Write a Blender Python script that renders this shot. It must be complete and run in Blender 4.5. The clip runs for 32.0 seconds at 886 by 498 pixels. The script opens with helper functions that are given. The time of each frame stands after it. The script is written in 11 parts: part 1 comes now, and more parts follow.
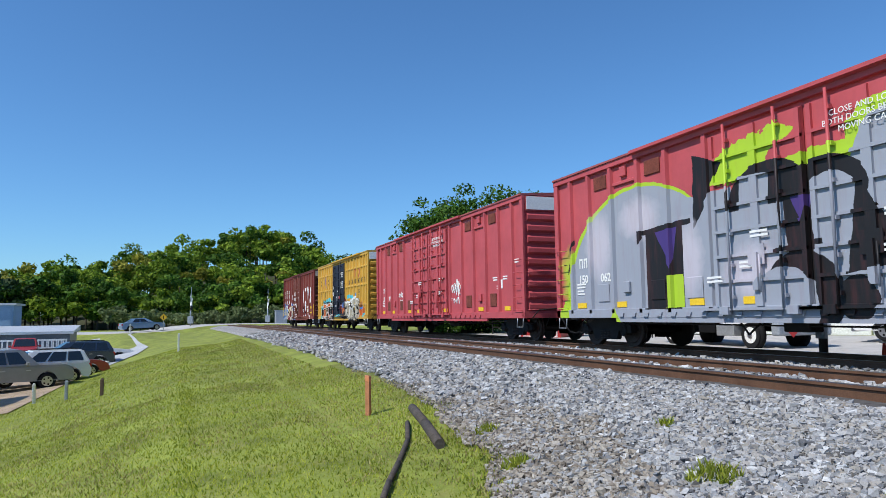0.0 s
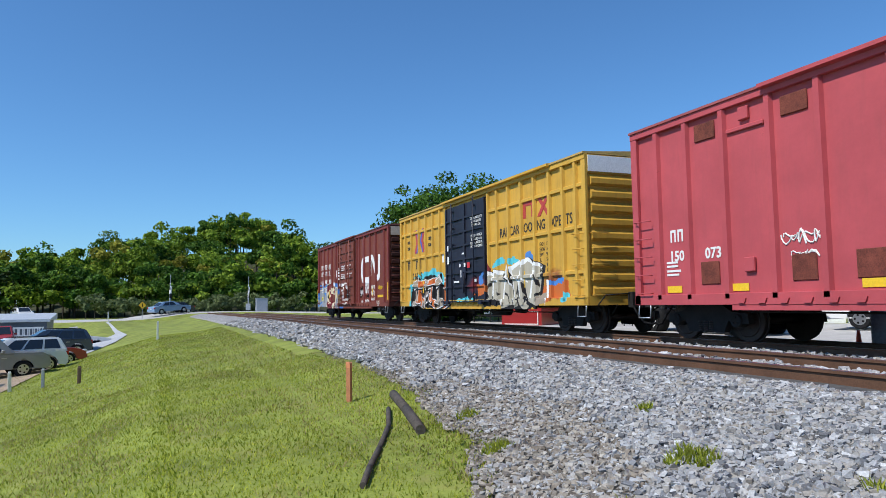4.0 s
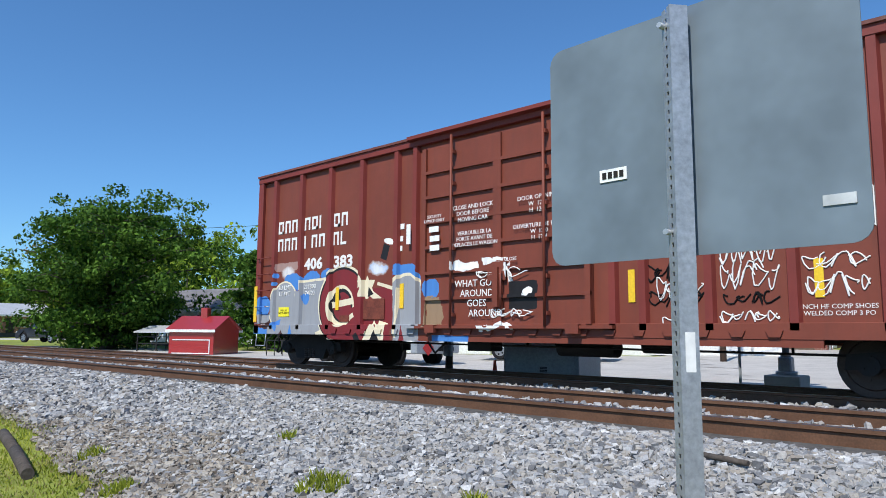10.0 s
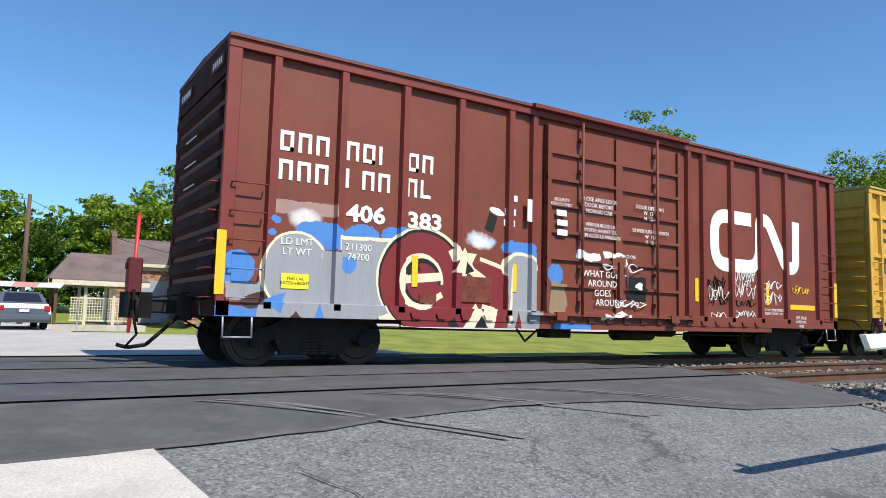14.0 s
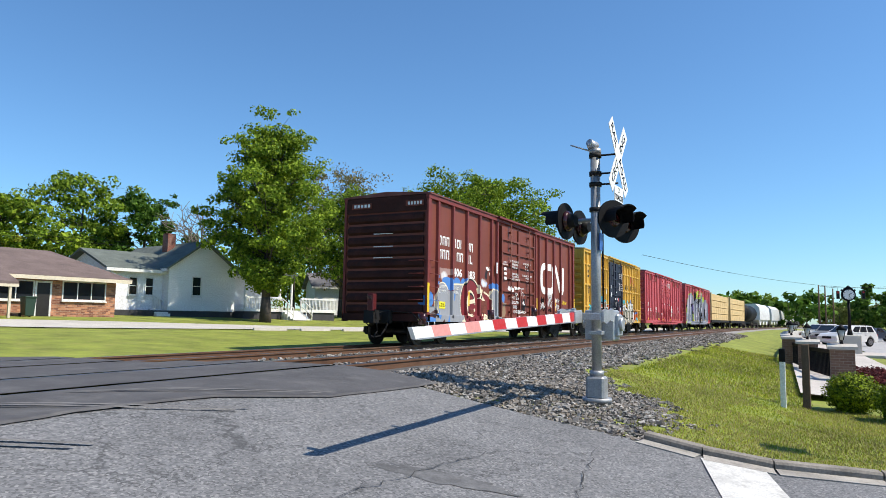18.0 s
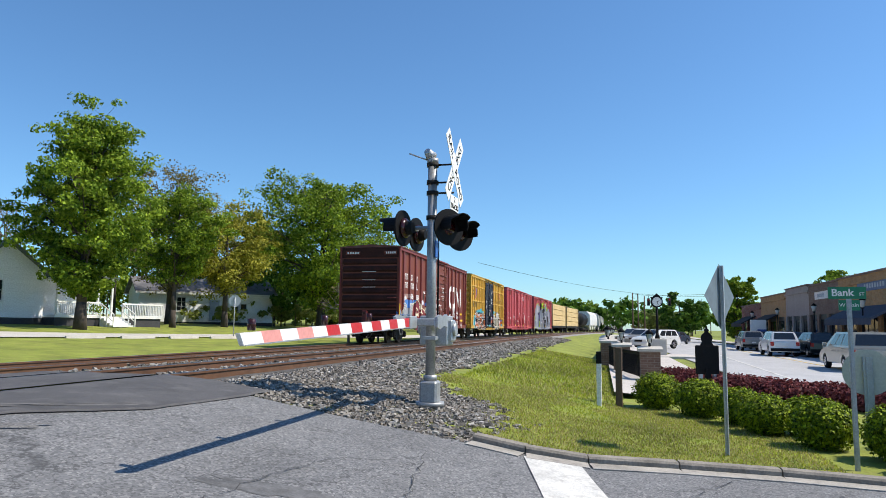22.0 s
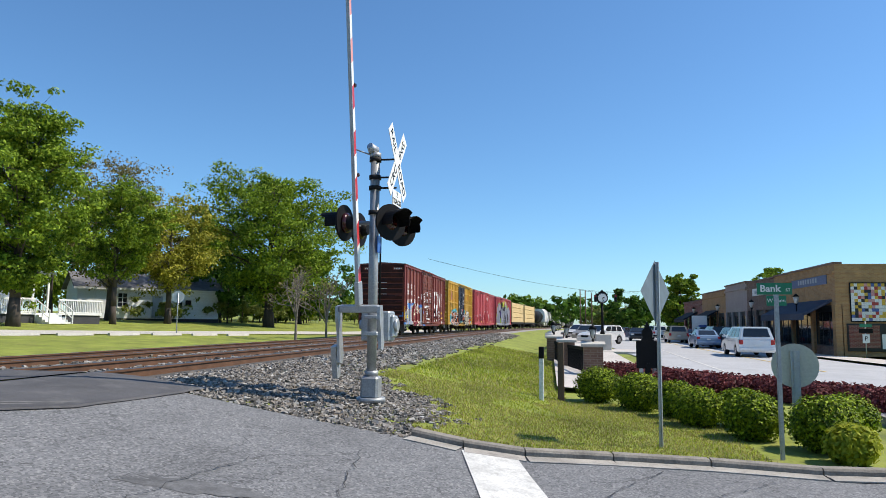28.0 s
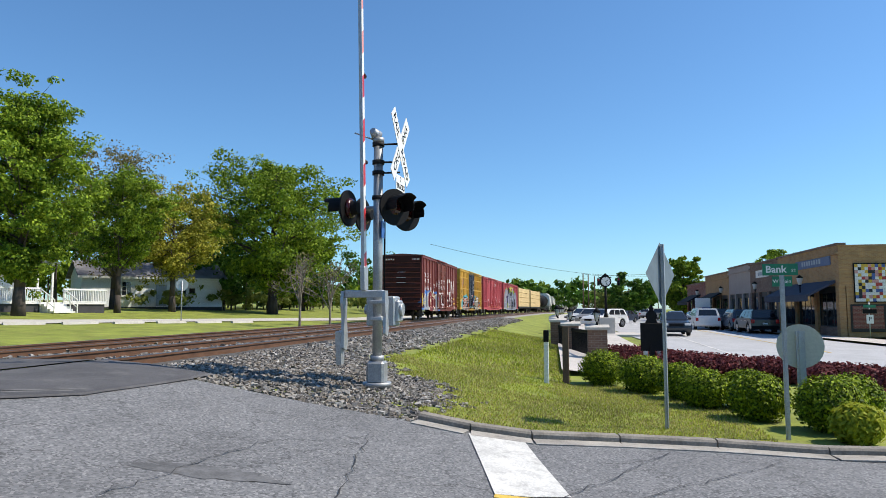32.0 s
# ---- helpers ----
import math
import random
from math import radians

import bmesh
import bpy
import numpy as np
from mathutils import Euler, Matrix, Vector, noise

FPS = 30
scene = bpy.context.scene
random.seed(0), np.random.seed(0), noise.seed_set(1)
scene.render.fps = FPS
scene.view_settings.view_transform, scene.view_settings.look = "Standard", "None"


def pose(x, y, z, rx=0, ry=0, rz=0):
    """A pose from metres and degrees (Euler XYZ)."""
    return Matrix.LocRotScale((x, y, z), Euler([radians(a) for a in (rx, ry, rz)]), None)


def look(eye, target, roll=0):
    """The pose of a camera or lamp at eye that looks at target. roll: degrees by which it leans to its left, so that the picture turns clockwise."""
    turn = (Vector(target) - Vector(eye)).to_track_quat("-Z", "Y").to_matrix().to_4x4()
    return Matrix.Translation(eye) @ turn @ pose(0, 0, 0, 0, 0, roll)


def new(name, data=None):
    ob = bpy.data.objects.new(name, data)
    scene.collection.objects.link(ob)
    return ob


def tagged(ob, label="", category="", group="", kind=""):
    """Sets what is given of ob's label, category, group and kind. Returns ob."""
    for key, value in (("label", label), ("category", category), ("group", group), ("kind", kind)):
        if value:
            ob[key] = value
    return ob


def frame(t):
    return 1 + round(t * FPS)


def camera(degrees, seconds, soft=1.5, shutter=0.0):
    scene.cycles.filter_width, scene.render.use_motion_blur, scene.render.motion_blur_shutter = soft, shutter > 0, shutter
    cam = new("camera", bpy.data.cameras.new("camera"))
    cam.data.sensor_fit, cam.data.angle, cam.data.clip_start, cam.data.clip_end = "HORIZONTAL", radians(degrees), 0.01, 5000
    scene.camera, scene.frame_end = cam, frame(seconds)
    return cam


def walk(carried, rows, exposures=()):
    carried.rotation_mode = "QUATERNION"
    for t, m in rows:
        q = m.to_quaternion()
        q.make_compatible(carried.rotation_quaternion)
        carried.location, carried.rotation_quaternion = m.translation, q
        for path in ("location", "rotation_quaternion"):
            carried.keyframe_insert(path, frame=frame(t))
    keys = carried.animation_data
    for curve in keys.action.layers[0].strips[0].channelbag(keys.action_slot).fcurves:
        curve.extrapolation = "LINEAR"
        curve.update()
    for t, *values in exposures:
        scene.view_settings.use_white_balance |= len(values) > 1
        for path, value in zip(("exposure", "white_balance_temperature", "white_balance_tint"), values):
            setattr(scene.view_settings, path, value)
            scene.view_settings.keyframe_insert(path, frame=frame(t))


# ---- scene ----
cam = camera(65.0, 32.0, soft=0.75)

# seconds, eye x y z, yaw to the left of +y, pitch up, roll
PATH = [
    (0, -0.4, -6.257, 0.737, 69.586, 5.473, -0.811),
    (0.5, -0.395, -6.263, 0.734, 69.768, 5.437, -0.773),
    (1, -0.406, -6.257, 0.73, 69.508, 5.322, -0.778),
    (1.5, -0.417, -6.256, 0.725, 69.38, 5.433, -0.632),
    (2, -0.413, -6.251, 0.731, 68.662, 5.502, -0.647),
    (2.5, -0.401, -6.251, 0.724, 68.629, 4.873, -0.61),
    (3, -0.4, -6.254, 0.728, 68.403, 4.843, -0.732),
    (3.5, -0.408, -6.253, 0.723, 68.268, 4.548, -0.738),
    (5.5, -0.452, -6.175, 0.67, 65.99, 5.468, -0.467),
    (6, -0.441, -6.145, 0.669, 63.757, 5.309, 0.365),
    (6.5, -0.42, -6.12, 0.683, 62.051, 5.53, 0.435),
    (7, -0.499, -6.107, 0.686, 57.573, 5.914, 0.984),
    (7.5, -0.558, -6.092, 0.688, 54.089, 4.768, 1.404),
    (8, -0.584, -6.06, 0.69, 51.338, 5.754, 0.942),
    (8.5, -0.484, -6.004, 0.688, 51.182, 6.543, 1.21),
    (9, -0.453, -6.002, 0.674, 49.083, 6.275, 0.955),
    (9.5, -0.409, -5.965, 0.675, 46.048, 6.534, 0.266),
    (10, -0.357, -5.941, 0.673, 42.514, 6.899, 0.427),
    (10.5, -0.316, -5.897, 0.676, 37.822, 6.995, 0.264),
    (11, -0.263, -5.888, 0.667, 31.093, 7.595, 0.096),
    (11.5, -0.198, -5.862, 0.665, 23.156, 7.418, 0.321),
    (12, -0.105, -5.864, 0.678, 12.519, 6.238, 0.046),
    (12.5, -0.019, -5.815, 0.663, 2.643, 5.855, -0.151),
    (13, 0.025, -5.715, 0.677, -9.537, 5.145, 0.711),
    (13.5, 0.106, -5.767, 0.717, -22.22, 5.131, 1.417),
    (14, 0.407, -5.828, 0.688, -32.76, 5.578, 1.459),
    (14.5, 0.518, -5.875, 0.686, -42.52, 6.476, 1.013),
    (15, 0.403, -6.008, 0.7, -49.098, 6.718, 0.379),
    (15.5, 0.458, -5.99, 0.728, -51.924, 6.405, 0.374),
    (17.5, 0.476, -6.123, 0.722, -62.717, 6.033, 0.887),
    (18, 0.46, -6.144, 0.716, -63.182, 5.732, 0.831),
    (18.5, 0.457, -6.157, 0.71, -65.253, 5.349, 0.746),
    (19, 0.446, -6.192, 0.715, -69.037, 5.397, 0.902),
    (19.5, 0.459, -6.194, 0.71, -72.525, 5.687, 0.717),
    (20, 0.466, -6.214, 0.707, -75.267, 5.869, 0.088),
    (20.5, 0.484, -6.21, 0.703, -76.248, 5.797, 0.268),
    (21, 0.494, -6.193, 0.711, -76.832, 5.868, 0.469),
    (21.5, 0.477, -6.182, 0.705, -76.538, 6.191, 0.526),
    (22, 0.478, -6.191, 0.716, -76.294, 6.375, 0.614),
    (22.5, 0.479, -6.204, 0.71, -76.911, 6.478, 0.575),
    (23, 0.556, -6.185, 0.713, -76.793, 6.507, 0.547),
    (23.5, 0.481, -6.199, 0.711, -77, 6.479, 0.374),
    (24, 0.484, -6.212, 0.707, -77.189, 6.683, 0.302),
    (24.5, 0.503, -6.213, 0.699, -77.918, 6.066, 0.172),
    (25, 0.489, -6.209, 0.706, -77.6, 6.186, -0.316),
    (25.5, 0.484, -6.218, 0.706, -78.163, 6.115, -0.225),
    (27.5, 0.51, -6.293, 0.695, -80.348, 6.286, 0.546),
    (28, 0.512, -6.322, 0.704, -80.325, 6.112, 0.514),
    (28.5, 0.513, -6.312, 0.692, -80.404, 6.255, 0.275),
    (29, 0.515, -6.314, 0.697, -80.251, 6.265, 0.28),
    (29.5, 0.525, -6.305, 0.692, -80.637, 6.226, 0.344),
    (30, 0.51, -6.304, 0.695, -80.425, 5.884, 0.024),
    (30.5, 0.524, -6.301, 0.692, -80.466, 5.841, -0.068),
    (31, 0.517, -6.312, 0.69, -80.348, 5.545, -0.224),
    (31.5, 0.517, -6.309, 0.69, -80.378, 4.968, -0.313),
    (32, 0.524, -6.291, 0.691, -80.131, 4.909, -0.1),
]


def aim(x, y, z, yaw, pitch, roll):
    a, b = radians(yaw), radians(pitch)
    way = Vector((-math.sin(a) * math.cos(b), math.cos(a) * math.cos(b), math.sin(b)))
    eye = Vector((x, y, z))
    return look(eye, eye + way, roll)


walk(cam, [(t, aim(*rest)) for t, *rest in PATH], exposures=[(0.0, -0.08, 6250, 10), (8.0, -0.08, 6250, 10), (11.0, 0.06, 6450, 10), (13.0, 0.16, 6750, 10), (15.5, 0.27, 6850, 10), (18.0, 0.26, 6950, 10), (32.0, 0.19, 6950, 10)])


# ---- light: clear spring day, sun high over the near side of the railway ----
SUN_AZ, SUN_EL = 77.0, 50.0     # azimuth of the sun from +x towards -y, elevation
world = bpy.data.worlds.new("world")
scene.world = world
world.use_nodes = True
wn = world.node_tree
wn.nodes.clear()
sky = wn.nodes.new("ShaderNodeTexSky")
sky.sky_type, sky.sun_disc = "NISHITA", False
sky.sun_elevation = radians(SUN_EL)
sky.sun_rotation = radians(90 + SUN_AZ)
sky.air_density, sky.dust_density, sky.ozone_density = 1.0, 0.25, 6.0
bg = wn.nodes.new("ShaderNodeBackground")
bg.inputs["Strength"].default_value = 0.13
wo = wn.nodes.new("ShaderNodeOutputWorld")
tint = wn.nodes.new("ShaderNodeMix")
tint.data_type, tint.blend_type = "RGBA", "MULTIPLY"
tint.inputs[0].default_value = 1.0
tint.inputs[7].default_value = (0.72, 1.0, 1.16, 1)
wn.links.new(sky.outputs[0], tint.inputs[6])
wn.links.new(tint.outputs[2], bg.inputs["Color"])
wn.links.new(bg.outputs[0], wo.inputs["Surface"])

sun_data = bpy.data.lights.new("sun", "SUN")
sun_data.energy, sun_data.angle, sun_data.color = 4.9, radians(0.5), (1.0, 0.95, 0.87)
sun = new("sun", sun_data)
_a, _e = radians(SUN_AZ), radians(SUN_EL)
SUN_TO = Vector((math.cos(_a) * math.cos(_e), -math.sin(_a) * math.cos(_e), math.sin(_e)))
sun.matrix_world = look(SUN_TO * 60, (0, 0, 0))


# ---- materials ----
def node_mat(name, rough=0.7, metal=0.0):
    m = bpy.data.materials.new(name)
    m.use_nodes = True
    nt = m.node_tree
    b = nt.nodes["Principled BSDF"]
    b.inputs["Roughness"].default_value = rough
    b.inputs["Metallic"].default_value = metal
    return m, nt, b


def tex_noise(nt, scale, detail=4.0, rough=0.6, coord="Object", stretch=None):
    tc = nt.nodes.new("ShaderNodeTexCoord")
    n = nt.nodes.new("ShaderNodeTexNoise")
    n.inputs["Scale"].default_value = scale
    n.inputs["Detail"].default_value = detail
    n.inputs["Roughness"].default_value = rough
    if stretch:
        mp = nt.nodes.new("ShaderNodeMapping")
        mp.inputs["Scale"].default_value = stretch
        nt.links.new(tc.outputs[coord], mp.inputs["Vector"])
        nt.links.new(mp.outputs[0], n.inputs["Vector"])
    else:
        nt.links.new(tc.outputs[coord], n.inputs["Vector"])
    return n


def ramp(nt, src, stops):
    r = nt.nodes.new("ShaderNodeValToRGB")
    while len(r.color_ramp.elements) < len(stops):
        r.color_ramp.elements.new(0.5)
    for e, (p, c) in zip(r.color_ramp.elements, stops):
        e.position, e.color = p, (*c, 1) if len(c) == 3 else c
    nt.links.new(src, r.inputs[0])
    return r


def mix(nt, fac, a, b, blend="MIX"):
    n = nt.nodes.new("ShaderNodeMix")
    n.data_type, n.blend_type = "RGBA", blend
    for sock, v in ((0, fac), (6, a), (7, b)):
        if hasattr(v, "is_output"):
            nt.links.new(v, n.inputs[sock])
        elif sock == 0:
            n.inputs[0].default_value = v
        else:
            n.inputs[sock].default_value = (*v, 1)
    return n.outputs[2]


def bump(nt, b, src, strength=0.3, dist=0.02):
    n = nt.nodes.new("ShaderNodeBump")
    n.inputs["Strength"].default_value = strength
    n.inputs["Distance"].default_value = dist
    nt.links.new(src, n.inputs["Height"])
    nt.links.new(n.outputs[0], b.inputs["Normal"])


def surface(name, base, var=0.25, scale=3.0, fine=40.0, rough=0.75, metal=0.0, bump_s=0.15, dirt=None, dirt_amt=0.4, coord="Object", stretch=None, spec=0.4):
    """A painted, stone or earthen surface with broad stains and fine grain."""
    m, nt, b = node_mat(name, rough, metal)
    b.inputs["Specular IOR Level"].default_value = spec
    n1 = tex_noise(nt, scale, 5, 0.65, coord, stretch)
    n2 = tex_noise(nt, fine, 3, 0.6, coord)
    lo = tuple(max(0.0, c * (1 - var)) for c in base)
    hi = tuple(min(1.0, c * (1 + var)) for c in base)
    r1 = ramp(nt, n1.outputs[0], [(0.3, lo), (0.7, hi)])
    r2 = ramp(nt, n2.outputs[0], [(0.3, (0.8, 0.8, 0.8)), (0.7, (1.15, 1.15, 1.15))])
    col = mix(nt, 1.0, r1.outputs[0], r2.outputs[0], "MULTIPLY")
    if dirt:
        n3 = tex_noise(nt, scale * 2.3, 6, 0.7, coord, stretch)
        f = ramp(nt, n3.outputs[0], [(0.5, (0, 0, 0)), (0.72, (dirt_amt,) * 3)])
        col = mix(nt, f.outputs[0], col, dirt)
    nt.links.new(col, b.inputs["Base Color"])
    if bump_s:
        bump(nt, b, n2.outputs[0], bump_s, 0.01)
    return m


def plain(name, base, rough=0.5, metal=0.0, emit=0.0):
    m, nt, b = node_mat(name, rough, metal)
    n = tex_noise(nt, 25, 3)
    r = ramp(nt, n.outputs[0], [(0.3, tuple(c * 0.88 for c in base)), (0.7, tuple(min(1, c * 1.08) for c in base))])
    nt.links.new(r.outputs[0], b.inputs["Base Color"])
    if emit:
        b.inputs["Emission Color"].default_value = (*base, 1)
        b.inputs["Emission Strength"].default_value = emit
    return m


def glass_mat(name, tint=(0.02, 0.025, 0.03)):
    m, nt, b = node_mat(name, 0.06)
    b.inputs["Base Color"].default_value = (*tint, 1)
    b.inputs["Specular IOR Level"].default_value = 0.8
    return m


def stones_mat(name, cols, rough=0.85):
    """Loose stones: a tone for each stone and fine grain on it."""
    m, nt, b = node_mat(name, rough)
    g = nt.nodes.new("ShaderNodeNewGeometry")
    r = ramp(nt, g.outputs["Random Per Island"], [(i / (len(cols) - 1), c) for i, c in enumerate(cols)])
    n = tex_noise(nt, 60, 3, 0.7)
    r2 = ramp(nt, n.outputs[0], [(0.3, (0.75, 0.75, 0.75)), (0.7, (1.15, 1.15, 1.15))])
    nt.links.new(mix(nt, 1.0, r.outputs[0], r2.outputs[0], "MULTIPLY"), b.inputs["Base Color"])
    return m


def leaf_mat(name, dark, light, trans=0.35):
    """Leaves: a tone for each leaf, with light coming through."""
    m, nt, b = node_mat(name, 0.6)
    b.inputs["Specular IOR Level"].default_value = 0.12
    g = nt.nodes.new("ShaderNodeNewGeometry")
    n = tex_noise(nt, 0.35, 3, 0.6)
    r = ramp(nt, g.outputs["Random Per Island"], [(0.0, dark), (0.6, tuple((a + c) / 2 for a, c in zip(dark, light))), (1.0, light)])
    r2 = ramp(nt, n.outputs[0], [(0.35, (0.72, 0.75, 0.7)), (0.65, (1.2, 1.2, 1.1))])
    col = mix(nt, 1.0, r.outputs[0], r2.outputs[0], "MULTIPLY")
    nt.links.new(col, b.inputs["Base Color"])
    t = nt.nodes.new("ShaderNodeBsdfTranslucent")
    nt.links.new(col, t.inputs["Color"])
    ms = nt.nodes.new("ShaderNodeMixShader")
    ms.inputs[0].default_value = trans
    nt.links.new(b.outputs[0], ms.inputs[1])
    nt.links.new(t.outputs[0], ms.inputs[2])
    nt.links.new(ms.outputs[0], nt.nodes["Material Output"].inputs["Surface"])
    return m


M = {}
M["rail"] = surface("rusty_rail", (0.15, 0.075, 0.042), 0.3, 2, 60, 0.6, 0.3)
M["rail_head"] = surface("worn_rail_head", (0.30, 0.28, 0.27), 0.15, 1, 50, 0.3, 0.9, 0.03)
M["tie"] = surface("weathered_tie", (0.12, 0.085, 0.06), 0.35, 4, 50, 0.9)
M["asphalt_new"] = surface("fresh_asphalt", (0.082, 0.080, 0.083), 0.25, 1.2, 120, 0.85, bump_s=0.4, dirt=(0.17, 0.165, 0.16), dirt_amt=0.5)
M["concrete"] = surface("pale_concrete", (0.50, 0.47, 0.42), 0.12, 1.5, 60, 0.85, bump_s=0.2, dirt=(0.3, 0.27, 0.23), dirt_amt=0.5)
M["galv"] = surface("galvanised_steel", (0.42, 0.44, 0.46), 0.15, 6, 60, 0.45, 0.55, 0.05)
M["alu_grey"] = surface("brushed_sign_back", (0.15, 0.19, 0.225), 0.03, 0.6, 5, 0.5, 0.0, 0.0)
M["black"] = surface("black_paint", (0.009, 0.009, 0.010), 0.2, 4, 30, 0.6, spec=0.12, bump_s=0.0)
M["white"] = surface("white_paint", (0.75, 0.75, 0.73), 0.06, 1.5, 30, 0.6, bump_s=0.05, dirt=(0.45, 0.42, 0.38), dirt_amt=0.35)
M["red"] = plain("red_paint", (0.55, 0.03, 0.03), 0.45)
M["glass"] = glass_mat("window_glass")
M["tyre"] = surface("tyre_rubber", (0.016, 0.016, 0.017), 0.2, 4, 30, 0.9, spec=0.15, bump_s=0.05)
M["chrome"] = plain("wheel_metal", (0.5, 0.5, 0.52), 0.3, 0.9)
M["bark"] = surface("bark", (0.075, 0.06, 0.05), 0.4, 3, 30, 0.95, bump_s=0.6, stretch=(1, 1, 0.25))


# ---- mesh helpers ----
def mesh_ob(name, bm, mat, parent=None, smooth=False):
    me = bpy.data.meshes.new(name)
    bm.to_mesh(me)
    bm.free()
    for m in (mat if isinstance(mat, (list, tuple)) else [mat]):
        me.materials.append(m)
    if smooth:
        me.polygons.foreach_set("use_smooth", [True] * len(me.polygons))
    ob = new(name, me)
    if parent:
        ob.parent = parent
    return ob


def part(name, bm, mat, parent, label="", smooth=False):
    ob = mesh_ob(name, bm, mat, parent, smooth)
    if label:
        tagged(ob, label=label)
    return ob


def thing(name, m, label, category, group="", kind=""):
    ob = new(name)
    ob.empty_display_size = 0.3
    ob.matrix_basis = m
    return tagged(ob, label, category, group, kind)


def box(bm, x0, x1, y0, y1, z0, z1, bev=0.0, m=0):
    vs = [bm.verts.new(p) for p in ((x0, y0, z0), (x1, y0, z0), (x1, y1, z0), (x0, y1, z0), (x0, y0, z1), (x1, y0, z1), (x1, y1, z1), (x0, y1, z1))]
    fs = [bm.faces.new([vs[i] for i in q]) for q in ((3, 2, 1, 0), (4, 5, 6, 7), (0, 1, 5, 4), (1, 2, 6, 5), (2, 3, 7, 6), (3, 0, 4, 7))]
    for f in fs:
        f.material_index = m
    if bev:
        es = {e for f in fs for e in f.edges}
        r = bmesh.ops.bevel(bm, geom=list(es), offset=bev, segments=1, affect="EDGES")
        for f in r["faces"]:
            f.material_index = m
    return vs


def tube(bm, a, b, r, seg=8, r2=None, m=0, cap=True):
    a, b = Vector(a), Vector(b)
    d = b - a
    q = d.to_track_quat("Z", "Y")
    r2 = r if r2 is None else r2
    ra, rb = [], []
    for i in range(seg):
        an = 2 * math.pi * i / seg
        o = Vector((math.cos(an), math.sin(an), 0))
        ra.append(bm.verts.new(a + q @ (o * r)))
        rb.append(bm.verts.new(b + q @ (o * r2)))
    for i in range(seg):
        f = bm.faces.new((ra[i], ra[(i + 1) % seg], rb[(i + 1) % seg], rb[i]))
        f.material_index, f.smooth = m, True
    if cap:
        for ring in (ra[::-1], rb):
            bm.faces.new(ring).material_index = m


def prism(bm, pts, lo, hi, axis="z", m=0):
    """A polygon pushed along an axis from lo to hi. pts: the other two coordinates, in the order of the axes."""
    put = {"x": lambda p, v: (v, p[0], p[1]), "y": lambda p, v: (p[0], v, p[1]), "z": lambda p, v: (p[0], p[1], v)}[axis]
    a = [bm.verts.new(put(p, lo)) for p in pts]
    b = [bm.verts.new(put(p, hi)) for p in pts]
    n = len(pts)
    for i in range(n):
        bm.faces.new((a[i], a[(i + 1) % n], b[(i + 1) % n], b[i])).material_index = m
    bm.faces.new(a[::-1]).material_index = m
    bm.faces.new(b).material_index = m
    return bm


def finish(bm):
    bmesh.ops.recalc_face_normals(bm, faces=bm.faces)
    return bm


def bm_box(*a, **k):
    bm = bmesh.new()
    box(bm, *a, **k)
    return bm


def words(name, text, size, mat, parent, m, deep=0.004, align="CENTER", label="", squeeze=1.0, bold=0.0):
    """Lettering in the built-in font as a mesh, standing in the xz plane and facing -y."""
    cu = bpy.data.curves.new(name, "FONT")
    cu.body, cu.size, cu.extrude, cu.align_x, cu.align_y, cu.offset = text, size, deep, align, "CENTER", bold
    cu.resolution_u = 2
    tmp = bpy.data.objects.new(name, cu)
    me = bpy.data.meshes.new_from_object(tmp)
    bpy.data.objects.remove(tmp)
    bpy.data.curves.remove(cu)
    me.transform(Matrix.Rotation(radians(90), 4, "X") @ Matrix.Diagonal((squeeze, 1, 1, 1)))
    me.name = name
    me.materials.clear()
    me.materials.append(mat)
    ob = new(name, me)
    ob.parent = parent
    ob.matrix_basis = m
    return tagged(ob, label=label) if label else ob


# ---- the lie of the land: x runs along the railway, y across it ----
def smooth(a, b, v):
    t = min(1.0, max(0.0, (v - a) / (b - a)))
    return t * t * (3 - 2 * t)


def lerp_pts(pts, v):
    if v <= pts[0][0]:
        return pts[0][1]
    for (a, za), (b, zb) in zip(pts, pts[1:]):
        if v <= b:
            return za + (zb - za) * (v - a) / (b - a)
    return pts[-1][1]


CURVE_X, CURVE_K = -21.3, 0.000226


def bend(x):
    """How far the railway has swung towards -y at x."""
    if x < CURVE_X:
        return -CURVE_K * (x - CURVE_X) ** 2
    far = min(max(x - 50, 0), 100)
    return -0.00041 * far * far - 0.082 * max(x - 150, 0)


NEAR_Y, FAR_Y, FAR_Z = 0.7175, 5.3, -0.12


def lawn_edge(x):
    """Where the grass of the western bank meets the ballast, across the railway's line."""
    return lerp_pts([(-60, -2.35), (-25, -2.4), (-13, -2.55), (-10, -2.85), (-8, -3.2), (-6.6, -3.4), (-5.3, -3.95), (-4.2, -4.5)], x) + 0.16 * noise.noise((x * 1.1, 0, 21)) + 0.07 * noise.noise((x * 4.0, 0, 22))


